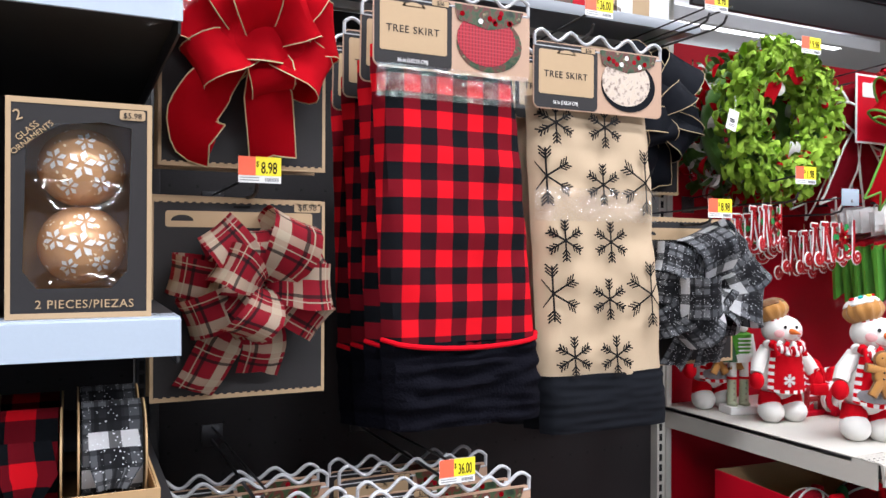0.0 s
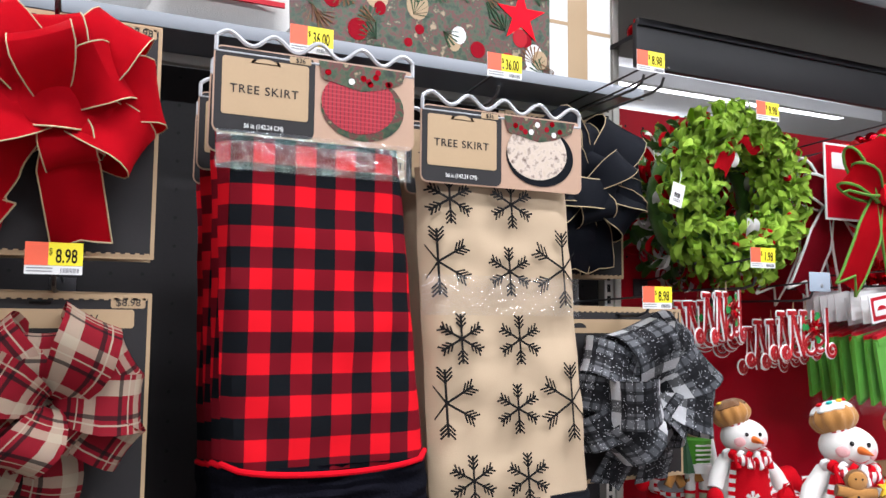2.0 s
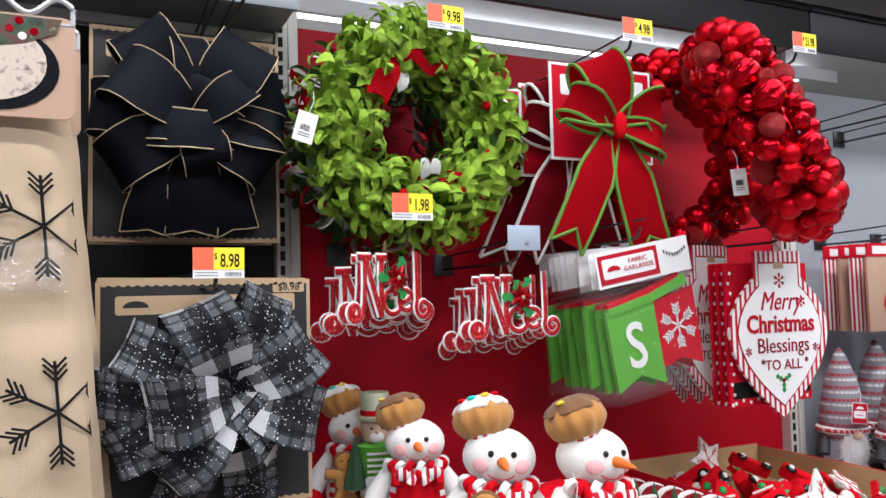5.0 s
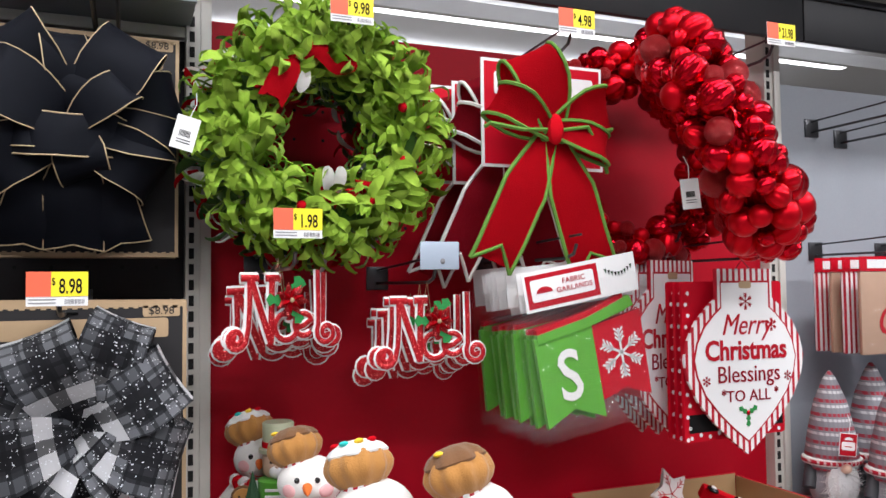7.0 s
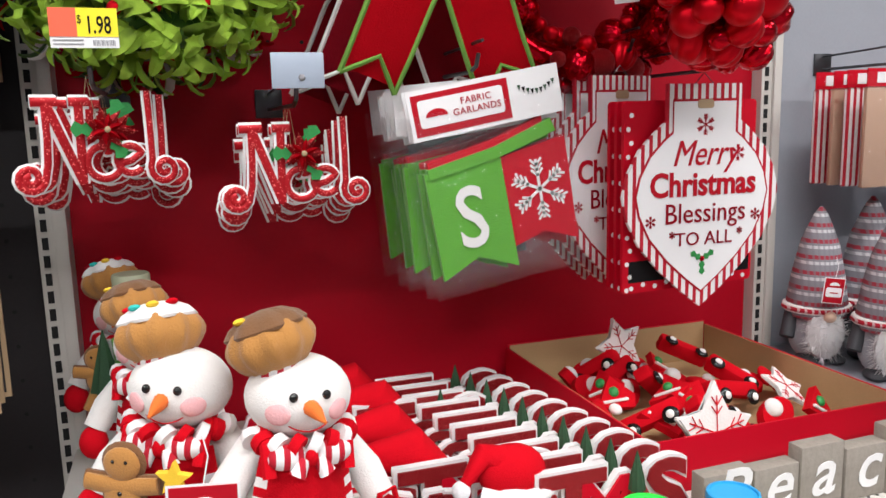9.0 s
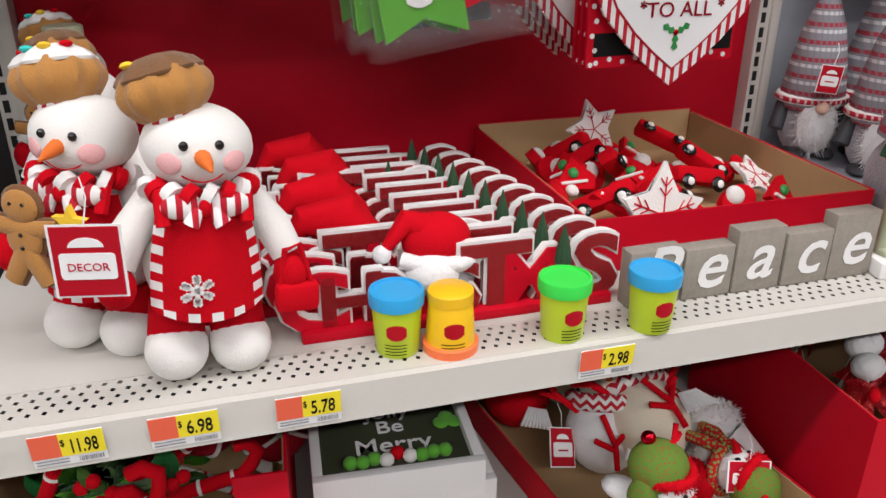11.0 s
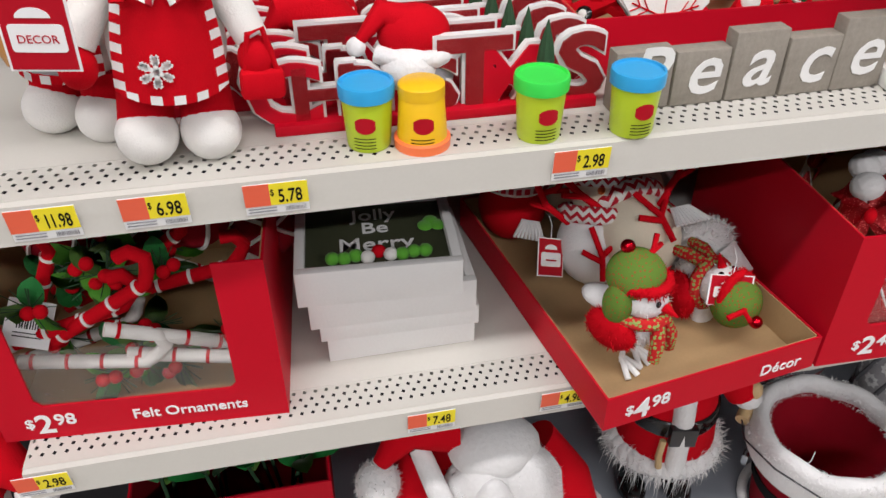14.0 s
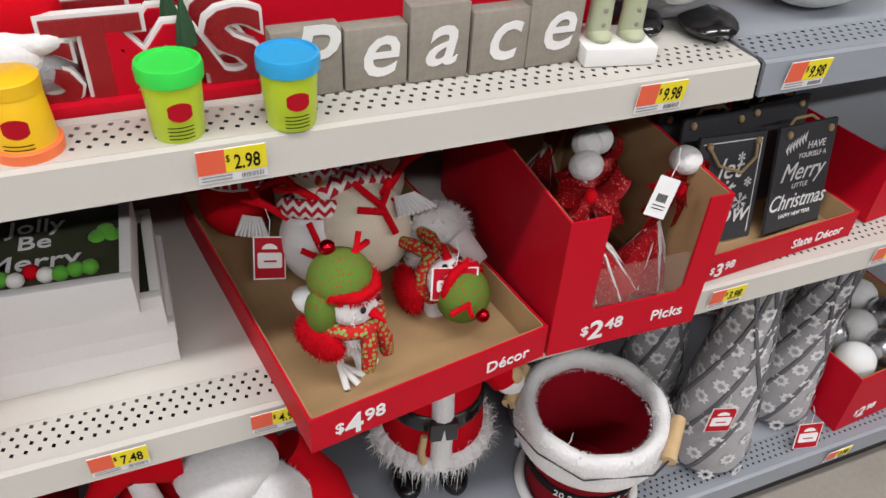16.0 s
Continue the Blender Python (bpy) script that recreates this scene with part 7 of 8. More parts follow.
plush_bird(0.738, 0.022, 0.655, 34, 0, 0.98)
plush_bird(0.850, 0.165, 0.687, 200, -78, 0.95)
paper_tag(pose(0.885, 0.045, 0.755, -20, 4, -12), 0.058, 0.042, "red and white paper hang tag on a plush bird", 1)


def plush_snow(x, y, z, turn, tilt, s, knit, body=0):
    names = ["creamfelt", knit, "redfelt", "whitefur", "carrot", "palegrey"]
    bm = bmesh.new()
    ellipsoid(bm, (0, 0, 0.06), (0.056, 0.052, 0.06), body, 24, 14)
    ellipsoid(bm, (0, 0, 0.14), (0.042, 0.04, 0.04), 0, 22, 14)
    lathe(bm, [(0.044, 0.145), (0.045, 0.165), (0.036, 0.19), (0.015, 0.205), (0.002, 0.21)], 1, 22)
    tube(bm, [(0.046 * math.cos(radians(a)), 0.046 * math.sin(radians(a)), 0.105) for a in range(0, 360, 24)], 0.013, 1, 10, closed=True)
    for k in range(9):
        tube(bm, [(0.03 + 0.003 * k, -0.05, 0.06), (0.02 + 0.006 * k, -0.058, 0.03)], 0.0025, 3, 5)
    for k in range(7):
        a = k * 0.9
        tube(bm, [(0, 0, 0.208), (0.02 * math.cos(a), 0.02 * math.sin(a), 0.235)], 0.003, 3, 5)
    for sx in (-1, 1):
        tube(bm, [(sx * 0.04, -0.02, 0.09), (sx * 0.075, -0.04, 0.115), (sx * 0.09, -0.045, 0.145)], 0.005, 2, 7)
        tube(bm, [(sx * 0.07, -0.038, 0.11), (sx * 0.098, -0.04, 0.118)], 0.004, 2, 6)
    tube(bm, [(0, -0.038, 0.14), (0, -0.06, 0.138)], [0.006, 0.001], 4, 8)
    if knit == "chevron":
        for line in ([(0.01, -0.05, 0.015), (0.006, -0.058, 0.05), (-0.012, -0.056, 0.09)], [(0.006, -0.058, 0.05), (0.028, -0.054, 0.075)], [(0.007, -0.057, 0.042), (-0.022, -0.055, 0.055)]):
            tube(bm, line, 0.0042, 2, 7)
        for k in range(12):
            a = -0.9 + 0.15 * k
            tube(bm, [(0.05 * math.sin(a), -0.05 * math.cos(a), 0.2), (0.075 * math.sin(a), -0.07 * math.cos(a), 0.175)], 0.003, 3, 5)
    return solid("plush_snowman", bm, names, "small plush snowman with a knitted scarf and hat", "plush toy", pose(x, y, z, tilt, 0, turn) @ Matrix.Scale(s, 4), "small plush snowmen")


plush_snow(0.822, 0.120, 0.712, 8, -66, 1.08, "chevron")
plush_snow(0.752, 0.175, 0.66, -18, -28, 1.0, "chevron", 5)
plush_snow(0.668, 0.32, 0.66, -30, -8, 0.95, "knit", 2)
plush_snow(0.895, 0.30, 0.68, 60, -40, 1.0, "knit")
plush_snow(0.78, 0.335, 0.67, 20, -30, 1.1, "knit")
furp = ellipsoid(bmesh.new(), (0, 0, 0.045), (0.05, 0.04, 0.045), 0, 20, 12)
tube(furp, [(0, -0.03, 0.05), (0.01, -0.07, 0.03)], [0.03, 0.02], 0, 12)
fuzz(furp, (0, 0, 0.045), (0.05, 0.04, 0.045), 1300, 0.01, 0, 5)
solid("fur_plush", furp, "whitefur", "white furry plush toy lying in the tray", "plush toy", pose(0.912, 0.165, 0.665, 0, 0, 20))
paper_tag(pose(0.692, 0.20, 0.735, -35, 20, 10), 0.045, 0.055, "red and white paper hang tag on a plush snowman", 1)

picks = window_box("pick_carton", "tall red display carton of glitter picks", 0.983, -0.036, 0.652, -2, 0.21, 0.38, 0.205, 0.048, 0.03, 0.062)
price_words(picks, "2.48", 0.045, -0.0042, 0.014, 0.034)
words("Picks", 0.165, -0.0042, 0.022, 0.024, "white", picks, bold=0.01)
for i, (px_, py_, lean, back) in enumerate(((1.085, 0.035, -9, 8), (1.145, 0.05, 10, -6), (1.05, 0.13, 6, -10), (1.12, 0.16, -12, -8), (1.10, 0.25, 8, -6))):
    t = thing("glitter_pick", "red glitter bow pick on a white stick", "pick", pose(px_, py_, 0.66, -back, lean, 12 * i), "glitter picks")
    part("stick", tube(bmesh.new(), [(0, 0, 0.02), (0, 0, 0.19)], 0.0042, seg=8), "whitepaint", t, "white stick")
    for a in (25, 155, 205, -25):
        bow_loop(t, "redglit", a, 0.052, 0.03, 0.02, 20, 0.0, None, cup=0.004).location = (0, 0, 0.165)
    for sx in (-1, 1):
        bow_tail(t, "redglit", [(0, -0.012, 0.165), (sx * 0.022, -0.018, 0.14), (sx * 0.034, -0.016, 0.105)], 0.026)
    part("knot", ellipsoid(bmesh.new(), (0, -0.014, 0.165), (0.009, 0.008, 0.012), seg=12, rings=8), "redfelt", t)
    part("cap", ellipsoid(bmesh.new(), (0.004, 0.0, 0.20), (0.022, 0.02, 0.018), seg=16, rings=10), "whitefur", t, "white plush tip")
    part("cone", lathe(bmesh.new(), [(0.042, 0.008), (0.036, 0.03), (0.018, 0.07), (0.004, 0.105)], seg=24, lobes=8, amp=0.05, m=pose(0.02, -0.004, 0, 0, -10, 0)), "redglit", t, "red glitter cone")
    for k in range(8):
        a = 2 * math.pi * k / 8
        part("stripe", tube(bmesh.new(), [(0.02 + 0.041 * math.cos(a), -0.004 + 0.041 * math.sin(a), 0.013), (0.014 + 0.019 * math.cos(a), -0.004 + 0.019 * math.sin(a), 0.07), (0.006, -0.004, 0.108)], 0.0022, seg=5), "palegrey", t, "silver stripe")
paper_tag(pose(1.125, -0.012, 0.872, -15, 22, -10), 0.03, 0.05)

slate_t = open_tray("slate_tray", "low red display carton of slate signs", 1.245, 0.012, 0.657, 4, 0.30, 0.32, 0.045, group="red display cartons")
price_words(slate_t, "3.98", 0.02, -0.0042, 0.006, 0.026)
words("Slate D\u00e9cor", 0.225, -0.0042, 0.013, 0.022, "white", slate_t, bold=0.01)


def slate_sign(m, style):
    t = thing("slate_sign", "dark slate sign with white lettering and a rope", "sign", m, "slate signs")
    rg = random.Random(style)
    out = [(x + rg.uniform(-0.0015, 0.0015), z + rg.uniform(-0.0015, 0.0015)) for x, z in rounded(-0.062, 0.062, 0, 0.165, 0.002, 2)]
    part("slate", plate(bmesh.new(), out, -0.0025, 0.0025), "slate", t, smooth=False)
    if style == 1:
        for s, z, sz, sh, wd in (("HAVE", 0.125, 0.016, 0, 1), ("YOURSELF A", 0.112, 0.011, 0, 1), ("Merry", 0.079, 0.04, 0.35, 0.95), ("LITTLE", 0.066, 0.011, 0, 1.1), ("Christmas", 0.034, 0.036, 0.35, 0.85), ("HAPPY NEW YEAR", 0.02, 0.0095, 0, 0.9)):
            words(s, 0.022 if s == "HAVE" else (0.016 if "SELF" in s else 0.0), -0.0032, z, sz, "white", t, shear=sh, wide=wd)
        fern = bmesh.new()
        for k in range(7):
            for sg in (-1, 1):
                plate(fern, [(-0.045 + 0.006 * k, 0.128 + 0.0025 * k), (-0.043 + 0.006 * k + 0.004, 0.129 + 0.0025 * k + sg * 0.009), (-0.04 + 0.006 * k, 0.129 + 0.0025 * k)], -0.0031, -0.0026)
        part("fern_print", fern, "white", t, smooth=False)
    elif style == 2:
        for s, z in (("let", 0.1), ("it", 0.068), ("snow", 0.03)):
            words(s, 0.0, -0.0032, z, 0.045, "white", t, shear=0.3)
        fl = bmesh.new()
        for cx, cz, R in ((0.03, 0.06, 0.014), (0.04, 0.09, 0.007), (0.02, 0.13, 0.007)):
            snowflake(fl, cx, cz, R, -0.0031, twig=0.0014)
        part("snowflakes", fl, "white", t, smooth=False)
        fr = bmesh.new()
        for o in (rect(-0.055, 0.055, 0.154, 0.1555), rect(0.0535, 0.055, 0.01, 0.154)):
            plate(fr, o, -0.0031, -0.0026)
        part("border_print", fr, "white", t, smooth=False)
    for sx in (-1, 1):
        part("knot", ellipsoid(bmesh.new(), (sx * 0.045, -0.005, 0.152), (0.005, 0.005, 0.006), seg=10, rings=7), "rope", t, "jute rope knot")
    part("rope", tube(bmesh.new(), [(-0.045, -0.004, 0.152), (-0.03, -0.012, 0.125), (0.01, -0.016, 0.112), (0.04, -0.01, 0.13), (0.045, -0.004, 0.152)] if style == 2 else [(-0.045, 0.003, 0.152), (-0.02, 0.01, 0.17), (0.02, 0.012, 0.17), (0.045, 0.003, 0.152)], 0.0024, seg=7), "rope", t, "jute rope")
    return t


slate_sign(pose(1.325, 0.075, 0.665, -14, 4, 2), 2)
slate_sign(pose(1.462, 0.07, 0.665, -14, 4, 6), 1)
for i in range(5):
    slate_sign(pose(1.33 + 0.13 * (i % 2), 0.13 + 0.035 * (i // 2) + 0.01 * (i % 2), 0.672, -10, 3 - 3 * (i % 3), 3), 3 + i)
open_tray("red_carton", "red display carton on the shelf", 1.60, 0.05, 0.657, 6, 0.32, 0.38, 0.12, group="red display cartons")
gp = thing("canvas_sign", "pale grey canvas sign with faint white script", "sign", pose(1.73, 0.22, 0.657, -6, 0, -12))
part("canvas", boxbm((-0.14, 0, 0), (0.16, 0.02, 0.29), 0.002), "greypanel", gp)
words("Christmas", 0.0, -0.002, 0.2, 0.05, "white", gp, shear=0.3)

# ---- base deck ----
names = ["redfelt", "whitefur", "redfelt", "skin", "beads", "whitefelt"]
bm = bmesh.new()
ellipsoid(bm, (0, 0.03, 0.10), (0.12, 0.10, 0.115), 0, 28, 16)
ellipsoid(bm, (0.0, 0.03, 0.22), (0.10, 0.085, 0.10), 0, 26, 14)
ellipsoid(bm, (0.02, -0.055, 0.205), (0.1, 0.055, 0.135), 1, 40, 24, bumps=0.03, lobes=7)
for v in bm.verts:
    if v.co.y < -0.06:
        v.co.y += 0.012 * math.sin(v.co.x * 70) * math.cos(v.co.z * 22)
ellipsoid(bm, (-0.005, -0.098, 0.24), (0.034, 0.026, 0.075), 1, 18, 12)
fuzz(bm, (0.02, -0.055, 0.205), (0.1, 0.055, 0.135), 1200, 0.009, 1, 3)
fuzz(bm, (-0.165, -0.035, 0.275), (0.034, 0.034, 0.036), 500, 0.008, 1, 4)
ellipsoid(bm, (0.01, -0.04, 0.32), (0.07, 0.05, 0.045), 1, 22, 12)
for sx in (-1, 1):
    tube(bm, [(sx * 0.085, 0.0, 0.27), (sx * 0.135, -0.03, 0.20), (sx * 0.15, -0.05, 0.14)], [0.04, 0.042, 0.04], 0, 16)
    tube(bm, [(sx * 0.148, -0.048, 0.15), (sx * 0.152, -0.054, 0.125)], 0.048, 1, 16)
tube(bm, [(-0.1, -0.02, 0.32), (-0.075, -0.085, 0.26), (-0.03, -0.1, 0.18)], [0.016, 0.018, 0.016], 1, 10)
tube(bm, [(-0.05, 0.0, 0.345), (-0.12, -0.01, 0.35), (-0.16, -0.03, 0.31)], [0.05, 0.03, 0.012], 0, 12)
ellipsoid(bm, (-0.165, -0.035, 0.275), (0.034, 0.034, 0.036), 1, 18, 12)
solid("santa_plush", bm, names, "large plush figure in a red suit with a white beard", "plush toy", pose(0.575, 0.115, 0.14))
bm = bmesh.new()
for sx in (-1, 1):
    tube(bm, [(sx * 0.04, 0, 0.015), (sx * 0.038, 0, 0.09)], 0.026, 4, 14)
    ellipsoid(bm, (sx * 0.042, -0.022, 0.02), (0.027, 0.045, 0.02), 4, 16, 10)
lathe(bm, [(0.075, 0.085), (0.088, 0.12), (0.08, 0.2), (0.06, 0.29), (0.05, 0.3)], 0, 28)
for k in range(30):
    a = 2 * math.pi * k / 30
    ellipsoid(bm, (0.086 * math.cos(a), 0.078 * math.sin(a), 0.098), (0.022, 0.022, 0.024), 1, 8, 6)
fuzz_ring(bm, 0.086, 0.098, 0.022, 2600, 0.018, 1, 8, 0.91)
tube(bm, [(0, -0.085, 0.1), (0, -0.08, 0.2), (0, -0.06, 0.29)], 0.018, 1, 10)
lathe(bm, [(0.083, 0.175), (0.085, 0.18), (0.083, 0.205), (0.08, 0.208)], 4, 28)
box(bm, (-0.022, -0.098, 0.172), (0.022, -0.084, 0.212), 5, 0.002)
tube(bm, [(-0.03, -0.09, 0.18), (-0.035, -0.098, 0.15), (-0.03, -0.095, 0.12)], 0.006, 3, 8)
for sx in (-1, 1):
    tube(bm, [(sx * 0.07, 0, 0.28), (sx * 0.115, -0.02, 0.22)], 0.03, 0, 12)
    ellipsoid(bm, (sx * 0.12, -0.024, 0.215), (0.026, 0.026, 0.02), 1, 12, 8)
    ellipsoid(bm, (sx * 0.125, -0.03, 0.235), (0.015, 0.015, 0.018), 3, 10, 8)
ellipsoid(bm, (0, 0, 0.33), (0.05, 0.045, 0.05), 1, 18, 12)
for v in bm.verts:
    if v.co.z > 0.062:
        v.co.z += 0.045
solid("santa_figure", bm, ["redfelt", "whitefur", "redfelt", "wood", "beads", "steel"], "standing figure in a red coat with black boots", "figurine", pose(0.932, 0.185, 0.14, 0, 0, -12))

bk = thing("advent_bucket", "red bucket with white fur rim and a number strap", "bucket", pose(1.18, 0.075, 0.14, 0, 0, -45))
part("bowl", lathe(bmesh.new(), [(0.088, 0.004), (0.09, 0.006), (0.113, 0.21), (0.108, 0.21), (0.085, 0.012)], seg=40, lobes=14, amp=0.008), "darkred", bk, "dark red padded bowl")
rimb = bmesh.new()
tube(rimb, [(0.114 * math.cos(2 * math.pi * i / 40), 0.114 * math.sin(2 * math.pi * i / 40), 0.203 + 0.003 * math.sin(5 * i)) for i in range(40)], 0.019, seg=14, closed=True, flat=0.75)
lathe(rimb, [(0.114, 0.145), (0.126, 0.15), (0.132, 0.165), (0.128, 0.205)], seg=40, cap=False)
fuzz_ring(rimb, 0.116, 0.2, 0.018, 3600, 0.006, 0, 6, width=0.0008)
part("fur_rim", rimb, "whitefur", bk, "white fur rim")
part("fur_foot", tube(bmesh.new(), [(0.104 * math.cos(2 * math.pi * i / 40), 0.104 * math.sin(2 * math.pi * i / 40), 0.0095) for i in range(40)], 0.009, seg=10, closed=True), "whitefur", bk, "white fur band at the foot")
part("strap", lathe(bmesh.new(), [(0.096, 0.078), (0.1015, 0.078), (0.104, 0.1), (0.098, 0.1)], seg=40, cap=False), "ink", bk, "black number strap")
for i, s in enumerate(("20", "21", "22", "23", "24", "-", "1", "2", "3")):
    a = -98 + 13.5 * i
    part("number", text_mesh(s, "white", 0.02), None, bk, "white number", m=pose(0.1045 * math.cos(radians(a)), 0.1045 * math.sin(radians(a)), 0.082, 0, 0, a + 90) @ Matrix.Diagonal((0.02, 0.02, 0.02, 1)))
for sx in (-1, 1):
    part("handle_grip", tube(bmesh.new(), [(sx * 0.135, -0.05, 0.2), (sx * 0.135, 0.03, 0.215)], 0.012, seg=14), "wood", bk, "turned wooden grip")
    part("handle_wire", tube(bmesh.new(), [(sx * 0.12, -0.075, 0.185), (sx * 0.135, -0.05, 0.2), (sx * 0.135, 0.03, 0.215), (sx * 0.115, 0.075, 0.2)], 0.0018, seg=6), "steel", bk)
part("front_wire", tube(bmesh.new(), [(-0.12, -0.075, 0.185), (-0.06, -0.125, 0.2), (0.02, -0.14, 0.195), (0.12, -0.075, 0.185)], 0.0016, seg=6), "steel", bk)
part("buckle", boxbm((-0.118, -0.035, 0.08), (-0.106, -0.01, 0.105), 0.002), "chrome", bk)
paper_tag(pose(1.085, 0.015, 0.352, -10, 6, -70), 0.03, 0.05, "red and white paper hang tag on a bucket", 1)


def knit_tree(x, y, r, h, bend, seed, tag=True):
    """A stuffed grey cone with raised crossing cords and stitched flowers."""
    t = thing("knit_tree", "stuffed grey knitted cone tree with white flowers", "decoration", pose(x, y, 0.14), "knitted cone trees")
    def centre(v):
        return Vector((bend * v ** 3, 0.0, h * v))
    def rad(v):
        return r * (1 - 0.62 * v) * (min(1, v / 0.06) ** 0.4 if v < 0.06 else 1)
    bm = bmesh.new()
    tube(bm, [centre(v / 20) for v in range(21)], [max(0.004, rad(v / 20)) for v in range(21)], seg=26)
    part("cone", bm, "greyknit", t)
    for k in range(5):
        for sg in (1, -1):
            pts = []
            for i in range(22):
                v = i / 21
                a = 2 * math.pi * k / 7 + sg * v * 2.6
                pts.append(centre(v) + Vector((math.cos(a), math.sin(a), 0)) * (rad(v) + 0.0005))
            part("cord", tube(bmesh.new(), pts, 0.0042, seg=6), "knitcord", t, "dark grey raised cord")
    fl = bmesh.new()
    for j in range(10):
        v = 0.06 + 0.092 * j
        for k in range(8):
            a0 = 2 * math.pi * (k + 0.5 * (j % 2)) / 8 + 0.2
            rr = rad(v) + 0.0028
            c = centre(v)
            for p in range(8):
                b = p * math.pi / 4
                pts = []
                for q, wd in ((0.25, 0.0), (0.6, 0.3), (1.0, 0.0), (0.6, -0.3)):
                    du = 0.0165 * (q * math.cos(b) - wd * math.sin(b))
                    dz = 0.0165 * (q * math.sin(b) + wd * math.cos(b))
                    ang = a0 + du / rr
                    pts.append(fl.verts.new((c.x + rr * math.cos(ang), c.y + rr * math.sin(ang), c.z + dz)))
                fl.faces.new(pts)
    ob = part("flower_stitching", fl, "palegrey", t, "white stitched flowers", smooth=False)
    ob["kind"] = "stuff"
    return t


knit_tree(1.45, 0.06, 0.085, 0.44, -0.01, 1)
knit_tree(1.40, 0.20, 0.07, 0.42, 0.0, 2)
knit_tree(1.655, 0.10, 0.075, 0.38, 0.03, 3)
paper_tag(pose(1.405, 0.005, 0.335, -6, 8, -10), 0.052, 0.055, "red and white paper hang tag on a knitted tree", 1)
paper_tag(pose(1.65, -0.002, 0.20, -14, 4, -10), 0.055, 0.058, "red and white paper hang tag on a knitted tree", 1)
lowbox = open_tray("ball_carton", "red display carton of silver baubles", 1.735, 0.0, 0.142, 4, 0.28, 0.34, 0.15, group="red display cartons")
price_words(lowbox, "2.98", 0.04, -0.0042, 0.02, 0.034)
for i in range(10):
    solid("silver_bauble", ellipsoid(bmesh.new(), (0, 0, 0), (0.04, 0.04, 0.04), 0, 20, 12, bumps=0.02, lobes=10), "chrome" if i % 2 else "palegrey", "silver patterned bauble in a carton", "bauble", pose(1.79 + 0.08 * (i % 3), 0.06 + 0.075 * (i // 3), 0.262 + 0.01 * (i % 2)), "silver baubles")
for i, (gx, gy) in enumerate(((1.30, 0.36), (1.72, 0.42))):
    gb = bmesh.new()
    lathe(gb, [(0.06, 0.0), (0.075, 0.02), (0.08, 0.2), (0.085, 0.22), (0.07, 0.23)], 0, 28)
    lathe(gb, [(0.086, 0.2), (0.095, 0.21), (0.095, 0.24), (0.085, 0.25)], 1, 28)
    solid("knit_pot", gb, ["fairisle", "whitefur"], "nordic patterned pot with a pale fur rim", "pot", pose(gx, gy, 0.14), "nordic pots")
bin_t = open_tray("flower_bin", "dark red bin of artificial holly bunches", 0.06, 0.08, 0.142, 0, 0.28, 0.35, 0.30, inside="darkred", group="red display cartons")
for i in range(12):
    hx, hy = 0.10 + 0.065 * (i % 4), 0.14 + 0.07 * (i // 4)
    t = thing("holly_bunch", "artificial holly bunch with red berries", "artificial plant", pose(hx, hy, 0.40, rng.uniform(-15, 15), rng.uniform(-15, 15), rng.uniform(0, 360)), "holly bunches")
    part("stem", tube(bmesh.new(), [(0, 0, -0.25), (0, 0, 0.05)], 0.003, seg=6), "pine", t)
    for k in range(9):
        part("leaf", leafm["holly" if k % 2 else "leafdark"], None, t, m=pose(0, 0, 0.02 + 0.008 * k, rng.uniform(-40, 40), -30, 80 * k) @ Matrix.Scale(1.2, 4))
    for k in range(3):
        part("berry", ellipsoid(bmesh.new(), (0.02 * math.cos(k * 2), 0.02 * math.sin(k * 2), 0.09), (0.008, 0.008, 0.008), seg=10, rings=7), "redball", t)
kb = bmesh.new()
ellipsoid(kb, (0, 0, 0.14), (0.10, 0.09, 0.14), 0, 24, 14)
ellipsoid(kb, (0, -0.01, 0.33), (0.085, 0.075, 0.08), 0, 24, 14)
lathe(kb, [(0.088, 0.35), (0.092, 0.38), (0.08, 0.43), (0.05, 0.465), (0.01, 0.475)], 1, 48, lobes=24, amp=0.02)
tube(kb, [(0.03, 0, 0.45), (0.1, -0.02, 0.44), (0.14, -0.04, 0.40)], [0.05, 0.035, 0.02], 1, 18)
ellipsoid(kb, (0.145, -0.045, 0.385), (0.028, 0.028, 0.028), 2, 16, 10)
solid("hat_snowman", kb, ["whitefelt", "redfelt", "whitefur"], "tall plush snowman in a ribbed red knitted hat", "plush toy", pose(-0.175, 0.12, 0.142))

